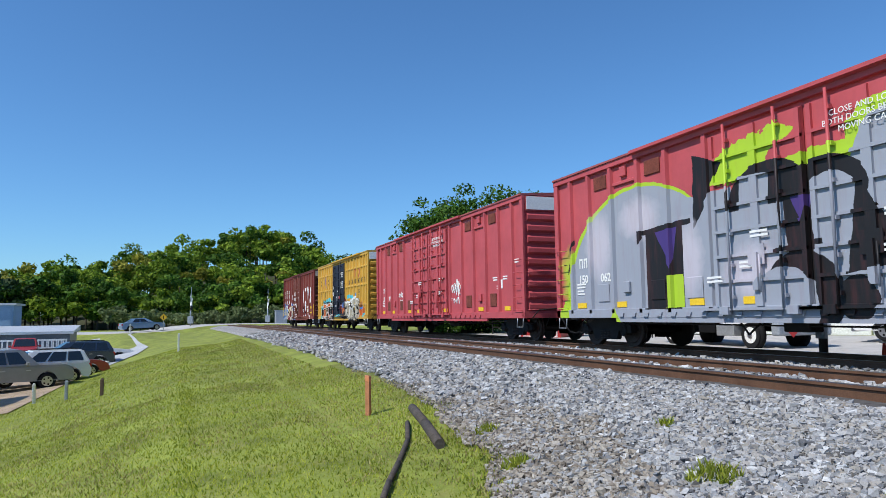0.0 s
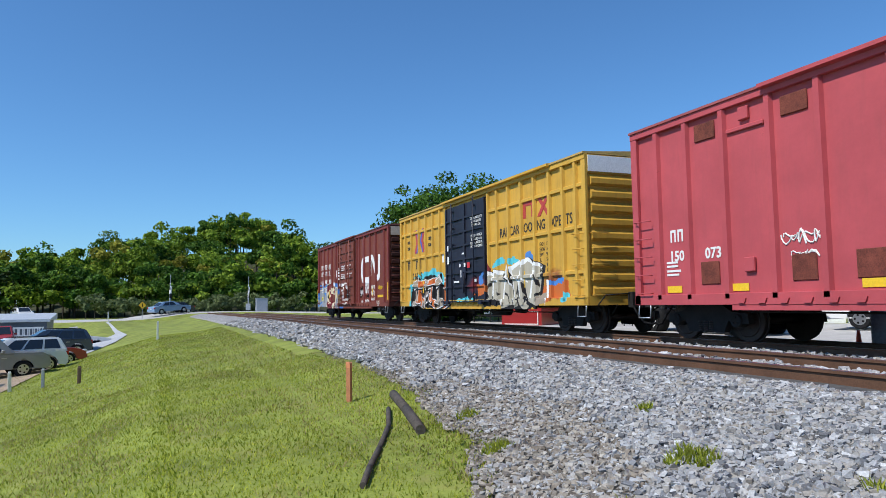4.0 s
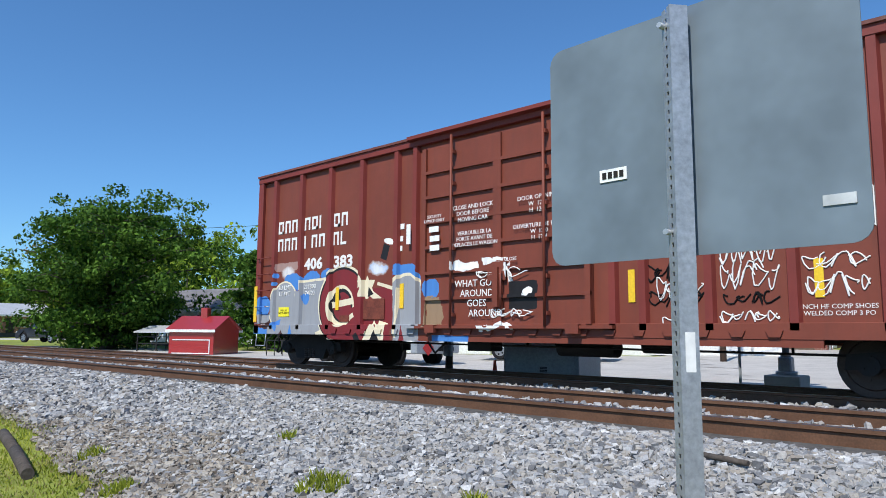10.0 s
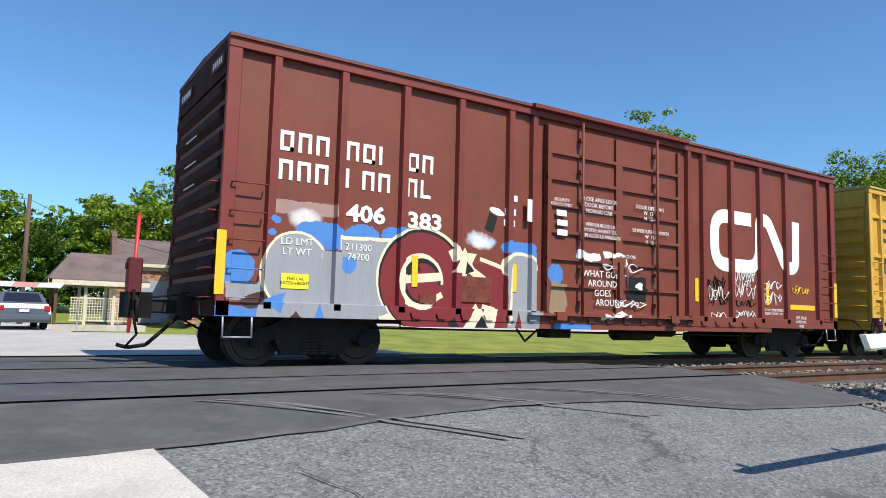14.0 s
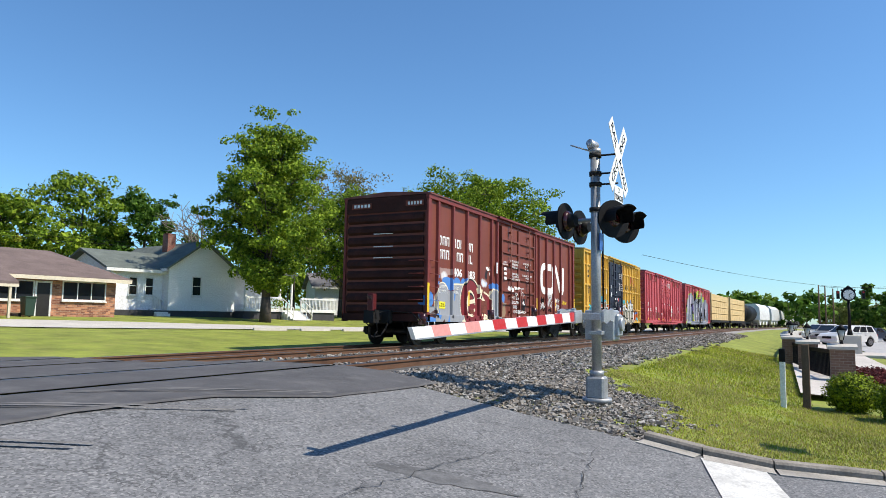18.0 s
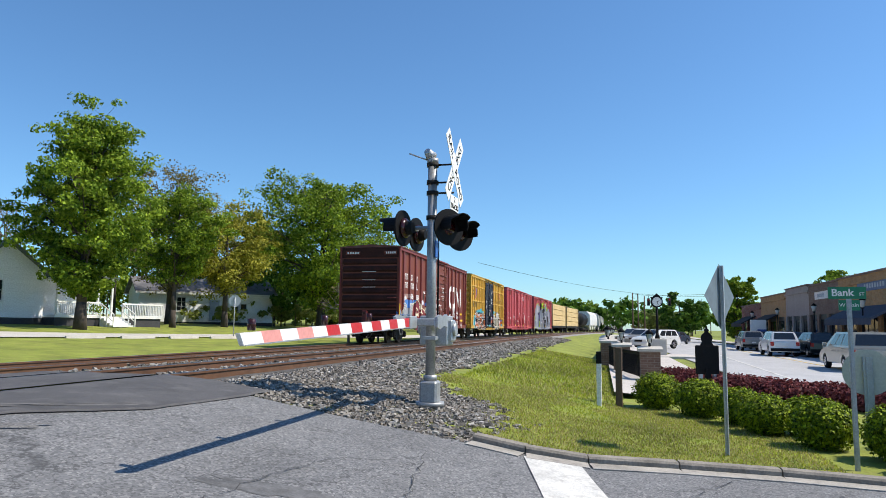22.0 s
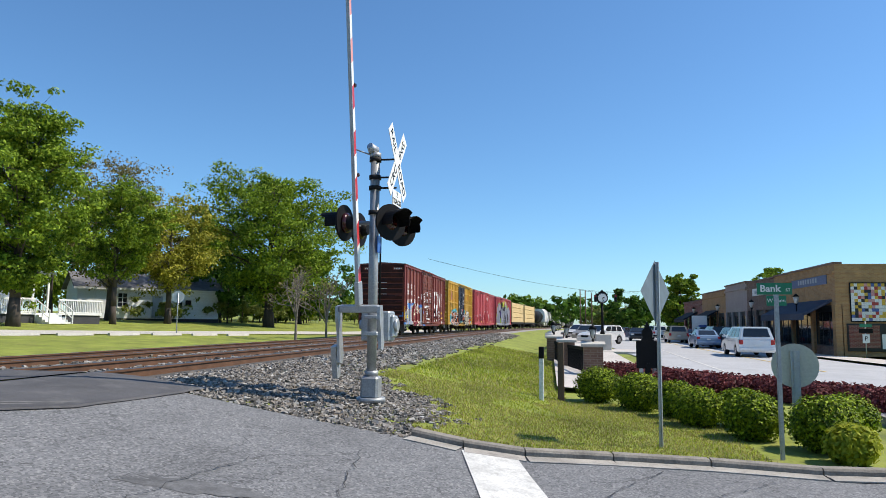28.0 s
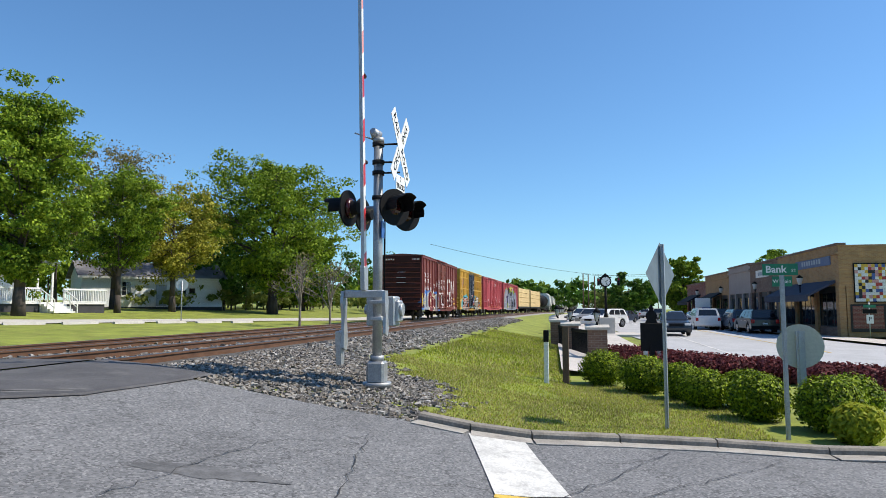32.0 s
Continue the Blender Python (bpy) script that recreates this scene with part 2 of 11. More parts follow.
def ground_z(x, y):
    """Height of the bare ground."""
    yy = y - bend(min(max(x, -140), 150))
    west = lerp_pts([(-60, -2.6), (-14, -2.5), (-10.5, -2.15), (-8.0, -1.4), (-6.2, -0.92), (-4.2, -0.76), (-2.6, -0.45), (-1.1, -0.19), (6.9, -0.31), (8.2, -0.6), (10, -0.62), (16, -0.55), (25, -0.35), (45, -0.2), (120, 3.0)], yy)
    east = lerp_pts([(-60, -1.7), (-36, -1.35), (-24, -1.15), (-9.5, -1.05), (-6.4, -0.95), (-4.4, -0.58), (-3.0, -0.34), (-1.2, -0.19), (6.9, -0.31), (8.2, -0.5), (10, -0.4), (16, -0.1), (22, 0.1), (28, 0.5), (35, 0.8), (60, 1.4), (120, 3.0)], yy)
    road = lerp_pts([(-60, -1.5), (-24, -1.15), (-9.5, -1.0), (-6.0, -0.85), (-3.4, -0.5), (-1.4, -0.16), (-0.6, -0.06), (3.0, -0.1), (6.9, -0.18), (9, -0.27), (16, -0.32), (60, -0.15), (120, 2.0)], y)
    z = west + (east - west) * smooth(-4, 9, x)
    r = smooth(-2.2, -0.2, x) * (1 - smooth(8.8, 10.2, x))
    z += (road - z) * r
    edge = lawn_edge(x)
    z -= 0.3 * smooth(edge - 0.05, edge + 0.4, yy) * (1 - smooth(8.2, 8.8, yy)) * (1 - smooth(0.3, 0.9, x))
    z -= 0.4 * smooth(-3.9, -3.3, yy) * (1 - smooth(8.2, 8.8, yy)) * smooth(-2.6, -1.9, x) * (1 - smooth(0.3, 0.9, x))
    if x < -45 and yy < -4:
        f = smooth(-45 - 29 * smooth(-10.5, -15, yy), -80 - 14 * smooth(-10.5, -15, yy), x) * smooth(-4, -10, yy)
        z += (-0.75 - z) * f
    return z


def grid_mesh(name, xs, ys, fz, mat, keep=None):
    verts, faces = [], []
    for x in xs:
        for y in ys:
            verts.append((x, y, fz(x, y)))
    n = len(ys)
    for i in range(len(xs) - 1):
        for j in range(n - 1):
            if keep and not keep((xs[i] + xs[i + 1]) / 2, (ys[j] + ys[j + 1]) / 2):
                continue
            faces.append((i * n + j, (i + 1) * n + j, (i + 1) * n + j + 1, i * n + j + 1))
    me = bpy.data.meshes.new(name)
    me.from_pydata(verts, [], faces)
    me.materials.append(mat)
    me.polygons.foreach_set("use_smooth", [True] * len(me.polygons))
    return new(name, me)


def steps(*runs):
    out = []
    for a, b, d in runs:
        n = max(1, round((b - a) / d))
        out += [a + (b - a) * i / n for i in range(n)]
    return out + [runs[-1][1]]


M["grass"] = surface("spring_grass", (0.20, 0.235, 0.034), 0.4, 0.8, 22, 0.9, bump_s=0.5, dirt=(0.32, 0.28, 0.09), dirt_amt=0.55, coord="Object")
GX = steps((-1500, -300, 150), (-300, -120, 20), (-120, -40, 4), (-40, -12, 1.0), (-12, 14, 0.4), (14, 40, 1.0), (40, 120, 5), (120, 300, 30), (300, 1500, 150))
GY = steps((-1500, -300, 150), (-300, -80, 22), (-80, -30, 3), (-30, -12, 0.8), (-12, 10, 0.4), (10, 40, 2), (40, 140, 10), (140, 300, 30), (300, 1500, 150))
ground = tagged(grid_mesh("ground", GX, GY, ground_z, M["grass"]), "green spring grass with dry patches on uneven ground", "ground", kind="structure")

# ballast bed under both tracks; near bed coloured dark as shade between the stones
M["ballast"] = surface("gap_shade_ballast_bed", (0.09, 0.085, 0.08), 0.4, 9, 34, 0.95, bump_s=1.0)


def bed_z(x, y):
    yy = y - bend(x)
    top = lerp_pts([(-4.2, -0.83), (-3.2, -0.56), (-1.0, -0.14), (2.6, -0.15), (3.6, -0.27), (7.0, -0.27), (9.0, -0.75)], yy)
    if x < 0.4:
        edge = lawn_edge(x)
        top -= 0.35 * (1 - smooth(edge - 0.35, edge + 0.1, yy))
    return top + 0.02 * noise.noise((x * 2.1, y * 2.1, 0))


def track_sheet(name, x0, x1, dx, ylo, yhi, dy, fz, mat):
    xs = steps((x0, x1, dx))
    nj = int((yhi - ylo) / dy)
    verts = [(x, bend(x) + ylo + (yhi - ylo) * j / nj, fz(x, bend(x) + ylo + (yhi - ylo) * j / nj)) for x in xs for j in range(nj + 1)]
    n = nj + 1
    faces = [(i * n + j, (i + 1) * n + j, (i + 1) * n + j + 1, i * n + j + 1) for i in range(len(xs) - 1) for j in range(nj)]
    me = bpy.data.meshes.new(name)
    me.from_pydata(verts, [], faces)
    me.materials.append(mat)
    return new(name, me)


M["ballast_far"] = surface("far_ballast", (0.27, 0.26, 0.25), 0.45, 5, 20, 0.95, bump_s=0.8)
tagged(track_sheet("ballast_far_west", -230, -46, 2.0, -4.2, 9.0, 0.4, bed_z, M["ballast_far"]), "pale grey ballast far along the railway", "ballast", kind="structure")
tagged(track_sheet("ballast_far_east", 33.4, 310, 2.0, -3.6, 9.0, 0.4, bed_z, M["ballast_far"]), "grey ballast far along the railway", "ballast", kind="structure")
tagged(track_sheet("ballast_west", -46, 0.4, 0.6, -4.2, 9.0, 0.4, bed_z, M["ballast"]), "crushed stone ballast bed under the rails, its grey darkened for shade between stones", "ballast", kind="structure")
tagged(track_sheet("ballast_east", 8.4, 33.4, 0.8, -3.6, 9.0, 0.4, bed_z, M["ballast"]), "grey crushed stone bed under the rails, darkened for shade between stones", "ballast", kind="structure")

# street over the crossing and to the camera's side
def asphalt_mat(name, base):
    """Old asphalt: pale and dark aggregate, worn patches, fine wandering cracks."""
    m, nt, b = node_mat(name, 0.92)
    v = nt.nodes.new("ShaderNodeTexVoronoi")
    v.inputs["Scale"].default_value = 55
    tc = nt.nodes.new("ShaderNodeTexCoord")
    nt.links.new(tc.outputs["Object"], v.inputs["Vector"])
    sep = nt.nodes.new("ShaderNodeSeparateColor")
    nt.links.new(v.outputs["Color"], sep.inputs[0])
    grain = ramp(nt, sep.outputs[0], [(0.0, (0.5, 0.5, 0.5)), (0.35, (0.85, 0.85, 0.85)), (0.8, (1.12, 1.11, 1.1)), (1.0, (1.6, 1.55, 1.5))])
    n1 = tex_noise(nt, 0.7, 6, 0.7)
    tone = ramp(nt, n1.outputs[0], [(0.3, tuple(0.72 * c for c in base)), (0.5, base), (0.72, tuple(1.18 * c for c in base))])
    col = mix(nt, 1.0, tone.outputs[0], grain.outputs[0], "MULTIPLY")
    n2 = tex_noise(nt, 5.0, 5, 0.75)
    st = ramp(nt, n2.outputs[0], [(0.56, (0, 0, 0)), (0.75, (0.55, 0.55, 0.55))])
    col = mix(nt, st.outputs[0], col, tuple(0.5 * c for c in base))
    # cracks: cell edges bent by noise
    n3 = tex_noise(nt, 2.2, 4, 0.7)
    vm = nt.nodes.new("ShaderNodeVectorMath")
    vm.operation = "MULTIPLY_ADD"
    nt.links.new(n3.outputs["Color"], vm.inputs[0])
    vm.inputs[1].default_value = (0.9, 0.9, 0.0)
    nt.links.new(tc.outputs["Object"], vm.inputs[2])
    c = nt.nodes.new("ShaderNodeTexVoronoi")
    c.feature = "DISTANCE_TO_EDGE"
    c.inputs["Scale"].default_value = 0.85
    nt.links.new(vm.outputs[0], c.inputs["Vector"])
    ck = ramp(nt, c.outputs["Distance"], [(0.0, (0.8, 0.8, 0.8)), (0.012, (0, 0, 0))])
    col = mix(nt, ck.outputs[0], col, tuple(0.25 * k for k in base))
    nt.links.new(col, b.inputs["Base Color"])
    bump(nt, b, sep.outputs[0], 0.35, 0.006)
    return m


M["asphalt_old"] = asphalt_mat("worn_asphalt", (0.165, 0.167, 0.172))


def road_z(x, y):
    return lerp_pts([(-60, -1.18), (-24, -1.03), (-9.5, -0.98), (-6.0, -0.83), (-3.4, -0.48), (-1.4, -0.14), (-0.6, -0.02), (1.5, 0.0), (3.4, -0.06), (6.9, -0.13), (9, -0.22), (16, -0.27), (60, -0.1), (120, 2.05)], y)


def road_edge(y):
    return 8.7 if y < -12 or y > -4.5 else 0.05 + lerp_pts([(-12, 10.9), (-11.6, 10.0), (-10.6, 9.3), (-9.2, 9.12), (-8, 9.1), (-6.9, 8.95), (-5.9, 8.72), (-5.2, 8.65), (-4.5, 8.65)], y)


tagged(grid_mesh("road", steps((0.3, 8.4, 0.3), (8.4, 10.9, 0.1)), steps((-40, -12, 2), (-12, -0.75, 0.25)), lambda x, y: road_z(x, y) - 0.03 * smooth(-1.0, -0.8, y) + 0.006 * noise.noise((x, y, 3)), M["asphalt_old"], keep=lambda x, y: x < road_edge(y)), "worn cracked grey asphalt street leading to the crossing", "road", kind="structure")


def ragged(x):
    return lerp_pts([(-0.75, -1.45), (0, -1.5), (1.25, -1.42), (2.5, -1.26), (3.1, -1.12), (4.4, -0.98), (5.6, -1.03), (6.2, -1.3), (6.9, -1.58), (8, -1.66), (9.6, -1.7)], x) + 0.03 * noise.noise((x * 2.3, 0, 7)) + 0.03 * noise.noise((x * 6, 2, 7))


def apron_sheet():
    """Fresh asphalt between and around the rails, with grooves for the wheels and a slumped western edge."""
    cuts = [r + d for r in (0.0, 1.435, FAR_Y - 0.7175, FAR_Y + 0.7175) for d in ((-0.045, 0.11) if r in (0.0, FAR_Y - 0.7175) else (-0.11, 0.045))]
    rows = sorted([-0.8, -0.4, 0.4, 0.9, 2.0, 2.6, 3.2, 3.9, 5.2, 6.6, 7.2, 7.8, 8.6] + cuts)
    xs = steps((-0.75, 0.35, 0.12), (0.35, 9.2, 0.3), (9.2, 9.6, 0.13))
    verts, faces = [], []
    for x in xs:
        edge = smooth(-0.75, 0.1, x) * (1 - smooth(9.25, 9.6, x))
        verts.append((x, ragged(x), road_z(x, ragged(x)) + 0.012 - 0.3 * (1 - edge)))
        verts.append((x, ragged(x) + 0.03, road_z(x, ragged(x) + 0.03) + 0.026 - 0.3 * (1 - edge)))
        for y in rows:
            lip = 0.012 + 0.015 * noise.noise((x * 2, y * 2, 1)) * (1 - edge)
            zz = max(road_z(x, y), -0.02 if y < 2 else -0.13) if -0.6 < y < 7 else road_z(x, y)
            zz = (0.0 if y < 2.2 else -0.06 if y < 3.9 else FAR_Z) if -0.3 < y < 6.7 else zz
            groove = any(a < y < b for a, b in zip(cuts[0::2], cuts[1::2]))
            verts.append((x + 0.06 * noise.noise((y * 3, 1, x)) * (1 - edge), y, zz + lip - 0.006 - (0.28 + 0.1 * noise.noise((x * 6, y * 6, 2))) * (1 - edge)))
    n = len(rows) + 2
    for i in range(len(xs) - 1):
        for j in range(n - 1):
            lo, hi = ([-9.0, -8.0] + rows)[j], ([-9.0, -8.0] + rows)[j + 1]
            if any(abs(lo - a) < 1e-6 and abs(hi - b) < 1e-6 for a, b in zip(cuts[0::2], cuts[1::2])):
                continue
            faces.append((i * n + j, (i + 1) * n + j, (i + 1) * n + j + 1, i * n + j + 1))
    me = bpy.data.meshes.new("crossing_apron")
    me.from_pydata(verts, [], faces)
    me.materials.append(M["asphalt_new"])
    return tagged(new("crossing_apron", me), "fresh black asphalt apron round the rails with tyre marks", "road", kind="structure")


apron_sheet()
tagged(mesh_ob("crossing_bed", bm_box(0.2, 9.0, -0.9, 8.4, -0.6, -0.2), M["ballast"]), "dark bed under the crossing", "ground", kind="structure")
M["road_pale"] = surface("pale_road", (0.46, 0.44, 0.41), 0.12, 0.6, 60, 0.9, bump_s=0.2, dirt=(0.3, 0.28, 0.26), dirt_amt=0.5)


def far_road_z(x, y):
    z = road_z(4, y) + 0.03
    return z + (ground_z(x, y) + 0.05 - z) * smooth(0.5, -4, x)


tagged(grid_mesh("road_north", steps((-27, -6, 1.5), (-6, 9.5, 0.5)), steps((8.0, 14, 0.5), (14, 70, 1.5)), far_road_z, M["road_pale"], keep=lambda x, y: x > max(-26, -2.4 - (y - 8.0) * 0.72 + 0.5 * noise.noise((x * 0.6, y * 0.6, 3))) and (x > -11.5 or y < 45) and x < (9.2 if y < 19 else 9.2 - (y - 19) * 1.3 if y < 24 else 2.6)), "pale sun-bleached street beyond the railway", "road", kind="structure")

def rail_mesh(name, y0, z0, x0, x1):
    prof = [(-0.07, -0.18), (-0.07, -0.165), (-0.012, -0.15), (-0.012, -0.045), (-0.036, -0.035), (-0.036, -0.004), (-0.028, 0.0), (0.028, 0.0), (0.036, -0.004), (0.036, -0.035), (0.012, -0.045), (0.012, -0.15), (0.07, -0.165), (0.07, -0.18)]
    xs = steps((x0, -21, 3), (-21, x1, 12)) if x0 < -21 else steps((x0, x1, 12))
    verts, faces, n = [], [], len(prof)
    for x in xs:
        verts += [(x, y0 + bend(x) + a, z0 + b) for a, b in prof]
    mats = []
    for i in range(len(xs) - 1):
        for j in range(n):
            k = (j + 1) % n
            faces.append((i * n + j, (i + 1) * n + j, (i + 1) * n + k, i * n + k))
            mats.append(1 if j in (5, 6, 7) else 0)
    me = bpy.data.meshes.new(name)
    me.from_pydata(verts, [], faces)
    me.materials.append(M["rail"])
    me.materials.append(M["rail_head"])
    me.polygons.foreach_set("material_index", mats)
    return tagged(new(name, me), "rusty steel rail with a worn bright head", "rail", "rails of the two tracks")


for yc, zc in ((NEAR_Y, 0.0), (FAR_Y, FAR_Z)):
    for s in (-1, 1):
        rail_mesh("rail", yc + s * 0.7175, zc, -230, 310)


# ties under both tracks, showing in the ballast
tie_me = bpy.data.meshes.new("tie")
_b = bmesh.new()
box(_b, -0.115, 0.115, -1.3, 1.3, -0.17, 0.0, 0.012)
_b.to_mesh(tie_me)
_b.free()
tie_me.materials.append(M["tie"])


def ties():
    for yc, zc in ((NEAR_Y, -0.175), (FAR_Y, FAR_Z - 0.175)):
        x = -26.0
        while x < 48:
            if not -0.4 < x < 9.3:
                ob = new("tie", tie_me)
                ob.matrix_basis = pose(x + random.uniform(-0.03, 0.03), yc + bend(x), zc, 0, 0, random.uniform(-1.5, 1.5))
                tagged(ob, "weathered brown timber railway tie in ballast", "railway tie", "ties of the tracks", kind="structure")
            x += 0.56


ties()
M["stone"] = stones_mat("ballast_stone", [(0.10, 0.10, 0.105), (0.22, 0.225, 0.235), (0.36, 0.36, 0.365), (0.27, 0.24, 0.20), (0.43, 0.43, 0.43), (0.34, 0.31, 0.27), (0.29, 0.295, 0.305), (0.58, 0.58, 0.575)])


def stone_field(name, boxes, fz, mat, label, seed, keep=None):
    """Loose stones as one mesh. boxes: (x0, x1, y0, y1, count, smallest, largest)."""
    rng = np.random.default_rng(seed)
    base = np.array([(x, y, z) for z in (-0.5, 0.5) for y in (-0.5, 0.5) for x in (-0.5, 0.5)])
    quads = np.array([(0, 2, 3, 1), (4, 5, 7, 6), (0, 1, 5, 4), (1, 3, 7, 5), (3, 2, 6, 7), (2, 0, 4, 6)])
    V, F = [], []
    for x0, x1, y0, y1, n, smin, smax in boxes:
        for x, y in zip(rng.uniform(x0, x1, n), rng.uniform(y0, y1, n)):
            y += bend(x)
            if keep and not keep(x, y):
                continue
            s = rng.uniform(smin, smax) * np.array((rng.uniform(0.8, 1.5), rng.uniform(0.7, 1.1), rng.uniform(0.5, 0.9)))
            v = (base * rng.uniform(0.4, 1.25, (8, 3)) + rng.uniform(-0.12, 0.12, (8, 3))) * s
            a, b2 = rng.uniform(0, 6.28), rng.uniform(-1.3, 1.3)
            ca, sa, cb, sb = math.cos(a), math.sin(a), math.cos(b2), math.sin(b2)
            v = v @ np.array(((1, 0, 0), (0, cb, -sb), (0, sb, cb))) @ np.array(((ca, -sa, 0), (sa, ca, 0), (0, 0, 1)))
            F.append(quads + 8 * len(V))
            V.append(v + (x, y, fz(x, y) + s[2] * rng.uniform(-0.05, 0.5)))
    me = bpy.data.meshes.new(name)
    V, F = np.concatenate(V), np.concatenate(F)
    me.vertices.add(len(V))
    me.vertices.foreach_set("co", V.ravel())
    me.loops.add(F.size)
    me.loops.foreach_set("vertex_index", F.ravel())
    me.polygons.add(len(F))
    me.polygons.foreach_set("loop_start", np.arange(0, F.size, 4))
    me.polygons.foreach_set("use_smooth", np.zeros(len(F), dtype=bool))
    me.update(calc_edges=True)
    me.materials.append(mat)
    return tagged(new(name, me), label, "stones", kind="stuff")


def gravel_edge(x):
    """Upper limit of the brown gravel at the foot of the ballast."""
    return lawn_edge(x) + 1.25 + 0.4 * noise.noise((x * 0.9, 0, 33)) - max(0.0, -x - 6.5) * 0.22


def edge_keep(x, y):
    yy = y - bend(x)
    return yy > lawn_edge(x) + 0.12 * noise.noise((x * 3, y * 3, 4)) + (0.3 if noise.noise((x * 1.3, yy * 1.3, 9)) < -0.3 else 0.0) and (yy > gravel_edge(x) or noise.noise((x * 40, y * 40, 31)) > 0.12)


stone_field("ballast_stones", [(-9, 0.15, -3.9, -0.45, 42000, 0.022, 0.058), (-20, -9, -3.8, -0.45, 16000, 0.04, 0.08), (-48, -20, -3.6, -0.5, 8000, 0.08, 0.13), (-24, 0.1, 0.1, 1.3, 2600, 0.05, 0.08), (-24, 0.1, 1.6, 4.5, 4500, 0.05, 0.09), (-20, 0.1, 6.4, 8.4, 2500, 0.05, 0.1)], bed_z, M["stone"], "pale grey angular crushed ballast stones", 3, edge_keep)
M["stone_dark"] = stones_mat("dark_ballast_stone", [(0.05, 0.045, 0.04), (0.11, 0.10, 0.09), (0.19, 0.175, 0.16), (0.27, 0.25, 0.225), (0.15, 0.115, 0.08), (0.40, 0.385, 0.36), (0.10, 0.08, 0.06)])


def east_keep(x, y):
    lim = -5.0 + smooth(10.5, 14.5, x) * 2.3 + 0.5 * noise.noise((x, y, 5)) + 0.75 * noise.noise((x * 5, y * 5, 15)) + 0.3
    return y > lim and x > 8.75 + max(0.0, -2.2 - y) * -0.05 and not (x < 9.3 and y > -1.6)


stone_field("ballast_stones", [(8.6, 15, -5.2, -0.45, 17000, 0.018, 0.04), (8.6, 15, -4.6, -0.45, 13000, 0.03, 0.062), (15, 34, -3.2, -0.5, 9000, 0.045, 0.09), (34, 62, -3.3, -0.5, 7000, 0.07, 0.12), (9.6, 34, 0.1, 1.3, 2200, 0.05, 0.08), (9.6, 34, 1.6, 4.5, 3500, 0.05, 0.09)], lambda x, y: max(bed_z(x, y), ground_z(x, y)), M["stone_dark"], "grey-brown angular crushed ballast stones", 4, east_keep)
stone_field("asphalt_crumbs", [(-0.4, 0.12, -1.8, 2.0, 1500, 0.01, 0.026)], lambda x, y: -0.2 + 0.19 * smooth(-0.5, 0.1, x), stones_mat("asphalt_crumb", [(0.02, 0.02, 0.02), (0.045, 0.043, 0.045), (0.07, 0.068, 0.066)]), "crumbled black asphalt at the apron's edge", 6)

# brown fines and gravel where the ballast runs out into the grass
stone_field("brown_gravel", [(-9, -1.2, -4.6, -1.9, 26000, 0.016, 0.052), (-14, -9, -3.4, -2.2, 4000, 0.02, 0.05)], lambda x, y: max(bed_z(x, y), ground_z(x, y)), stones_mat("brown_gravel", [(0.11, 0.09, 0.07), (0.24, 0.20, 0.155), (0.34, 0.30, 0.245), (0.17, 0.145, 0.12), (0.44, 0.40, 0.34), (0.26, 0.25, 0.24)]), "brown gravel and dirt at the ballast's foot", 7, lambda x, y: lawn_edge(x) - 0.12 < y < gravel_edge(x) + 0.3 * noise.noise((x * 3, y * 3, 14)))
# grass blades
M["blade"] = leaf_mat("grass_blade", (0.17, 0.23, 0.022), (0.52, 0.53, 0.085), 0.4)
M["blade_dry"] = leaf_mat("dry_grass_blade", (0.30, 0.25, 0.10), (0.5, 0.44, 0.2), 0.3)


def blades(name, runs, mat, label, seed, keep, hmin=0.018, hmax=0.058, cat="grass"):
    rng = np.random.default_rng(seed)
    V = []
    for x0, x1, y0, y1, n, grow in runs:
        for x, y in zip(rng.uniform(x0, x1, n), rng.uniform(y0, y1, n)):
            if not keep(x, y):
                continue
            h = rng.uniform(hmin, hmax) * grow
            a = rng.uniform(0, 6.28)
            w = rng.uniform(0.006, 0.013) * grow
            dx, dy = math.cos(a) * w, math.sin(a) * w
            lx, ly = rng.uniform(-0.7, 0.7, 2) * h
            z = max(ground_z(x, y), bed_z(x, y) if -4.2 < y - bend(x) < 0 and x < 0 else -9) - 0.01
            V.append(((x - dx, y - dy, z), (x + dx, y + dy, z), (x + lx, y + ly, z + h)))
    V = np.array(V)
    me = bpy.data.meshes.new(name)
    n = len(V)
    me.vertices.add(3 * n)
    me.vertices.foreach_set("co", V.ravel())
    me.loops.add(3 * n)
    me.loops.foreach_set("vertex_index", np.arange(3 * n))
    me.polygons.add(n)
    me.polygons.foreach_set("loop_start", np.arange(0, 3 * n, 3))
    me.update(calc_edges=True)
    me.materials.append(mat)
    return tagged(new(name, me), label, cat, kind="stuff")


def lawn_west(x, y):
    yy = y - bend(x)
    return yy < lawn_edge(x) + 0.12 + 0.2 * noise.noise((x * 3, y * 3, 4)) and not (x > -2.6 and y > -5)


def lawn_east(x, y):
    return y < -2.9 - 1.9 * (1 - smooth(10.5, 14.5, x)) + 0.4 * noise.noise((x, y, 5)) + 0.7 * noise.noise((x * 4, y * 4, 15)) + 0.25 and x > 9.0


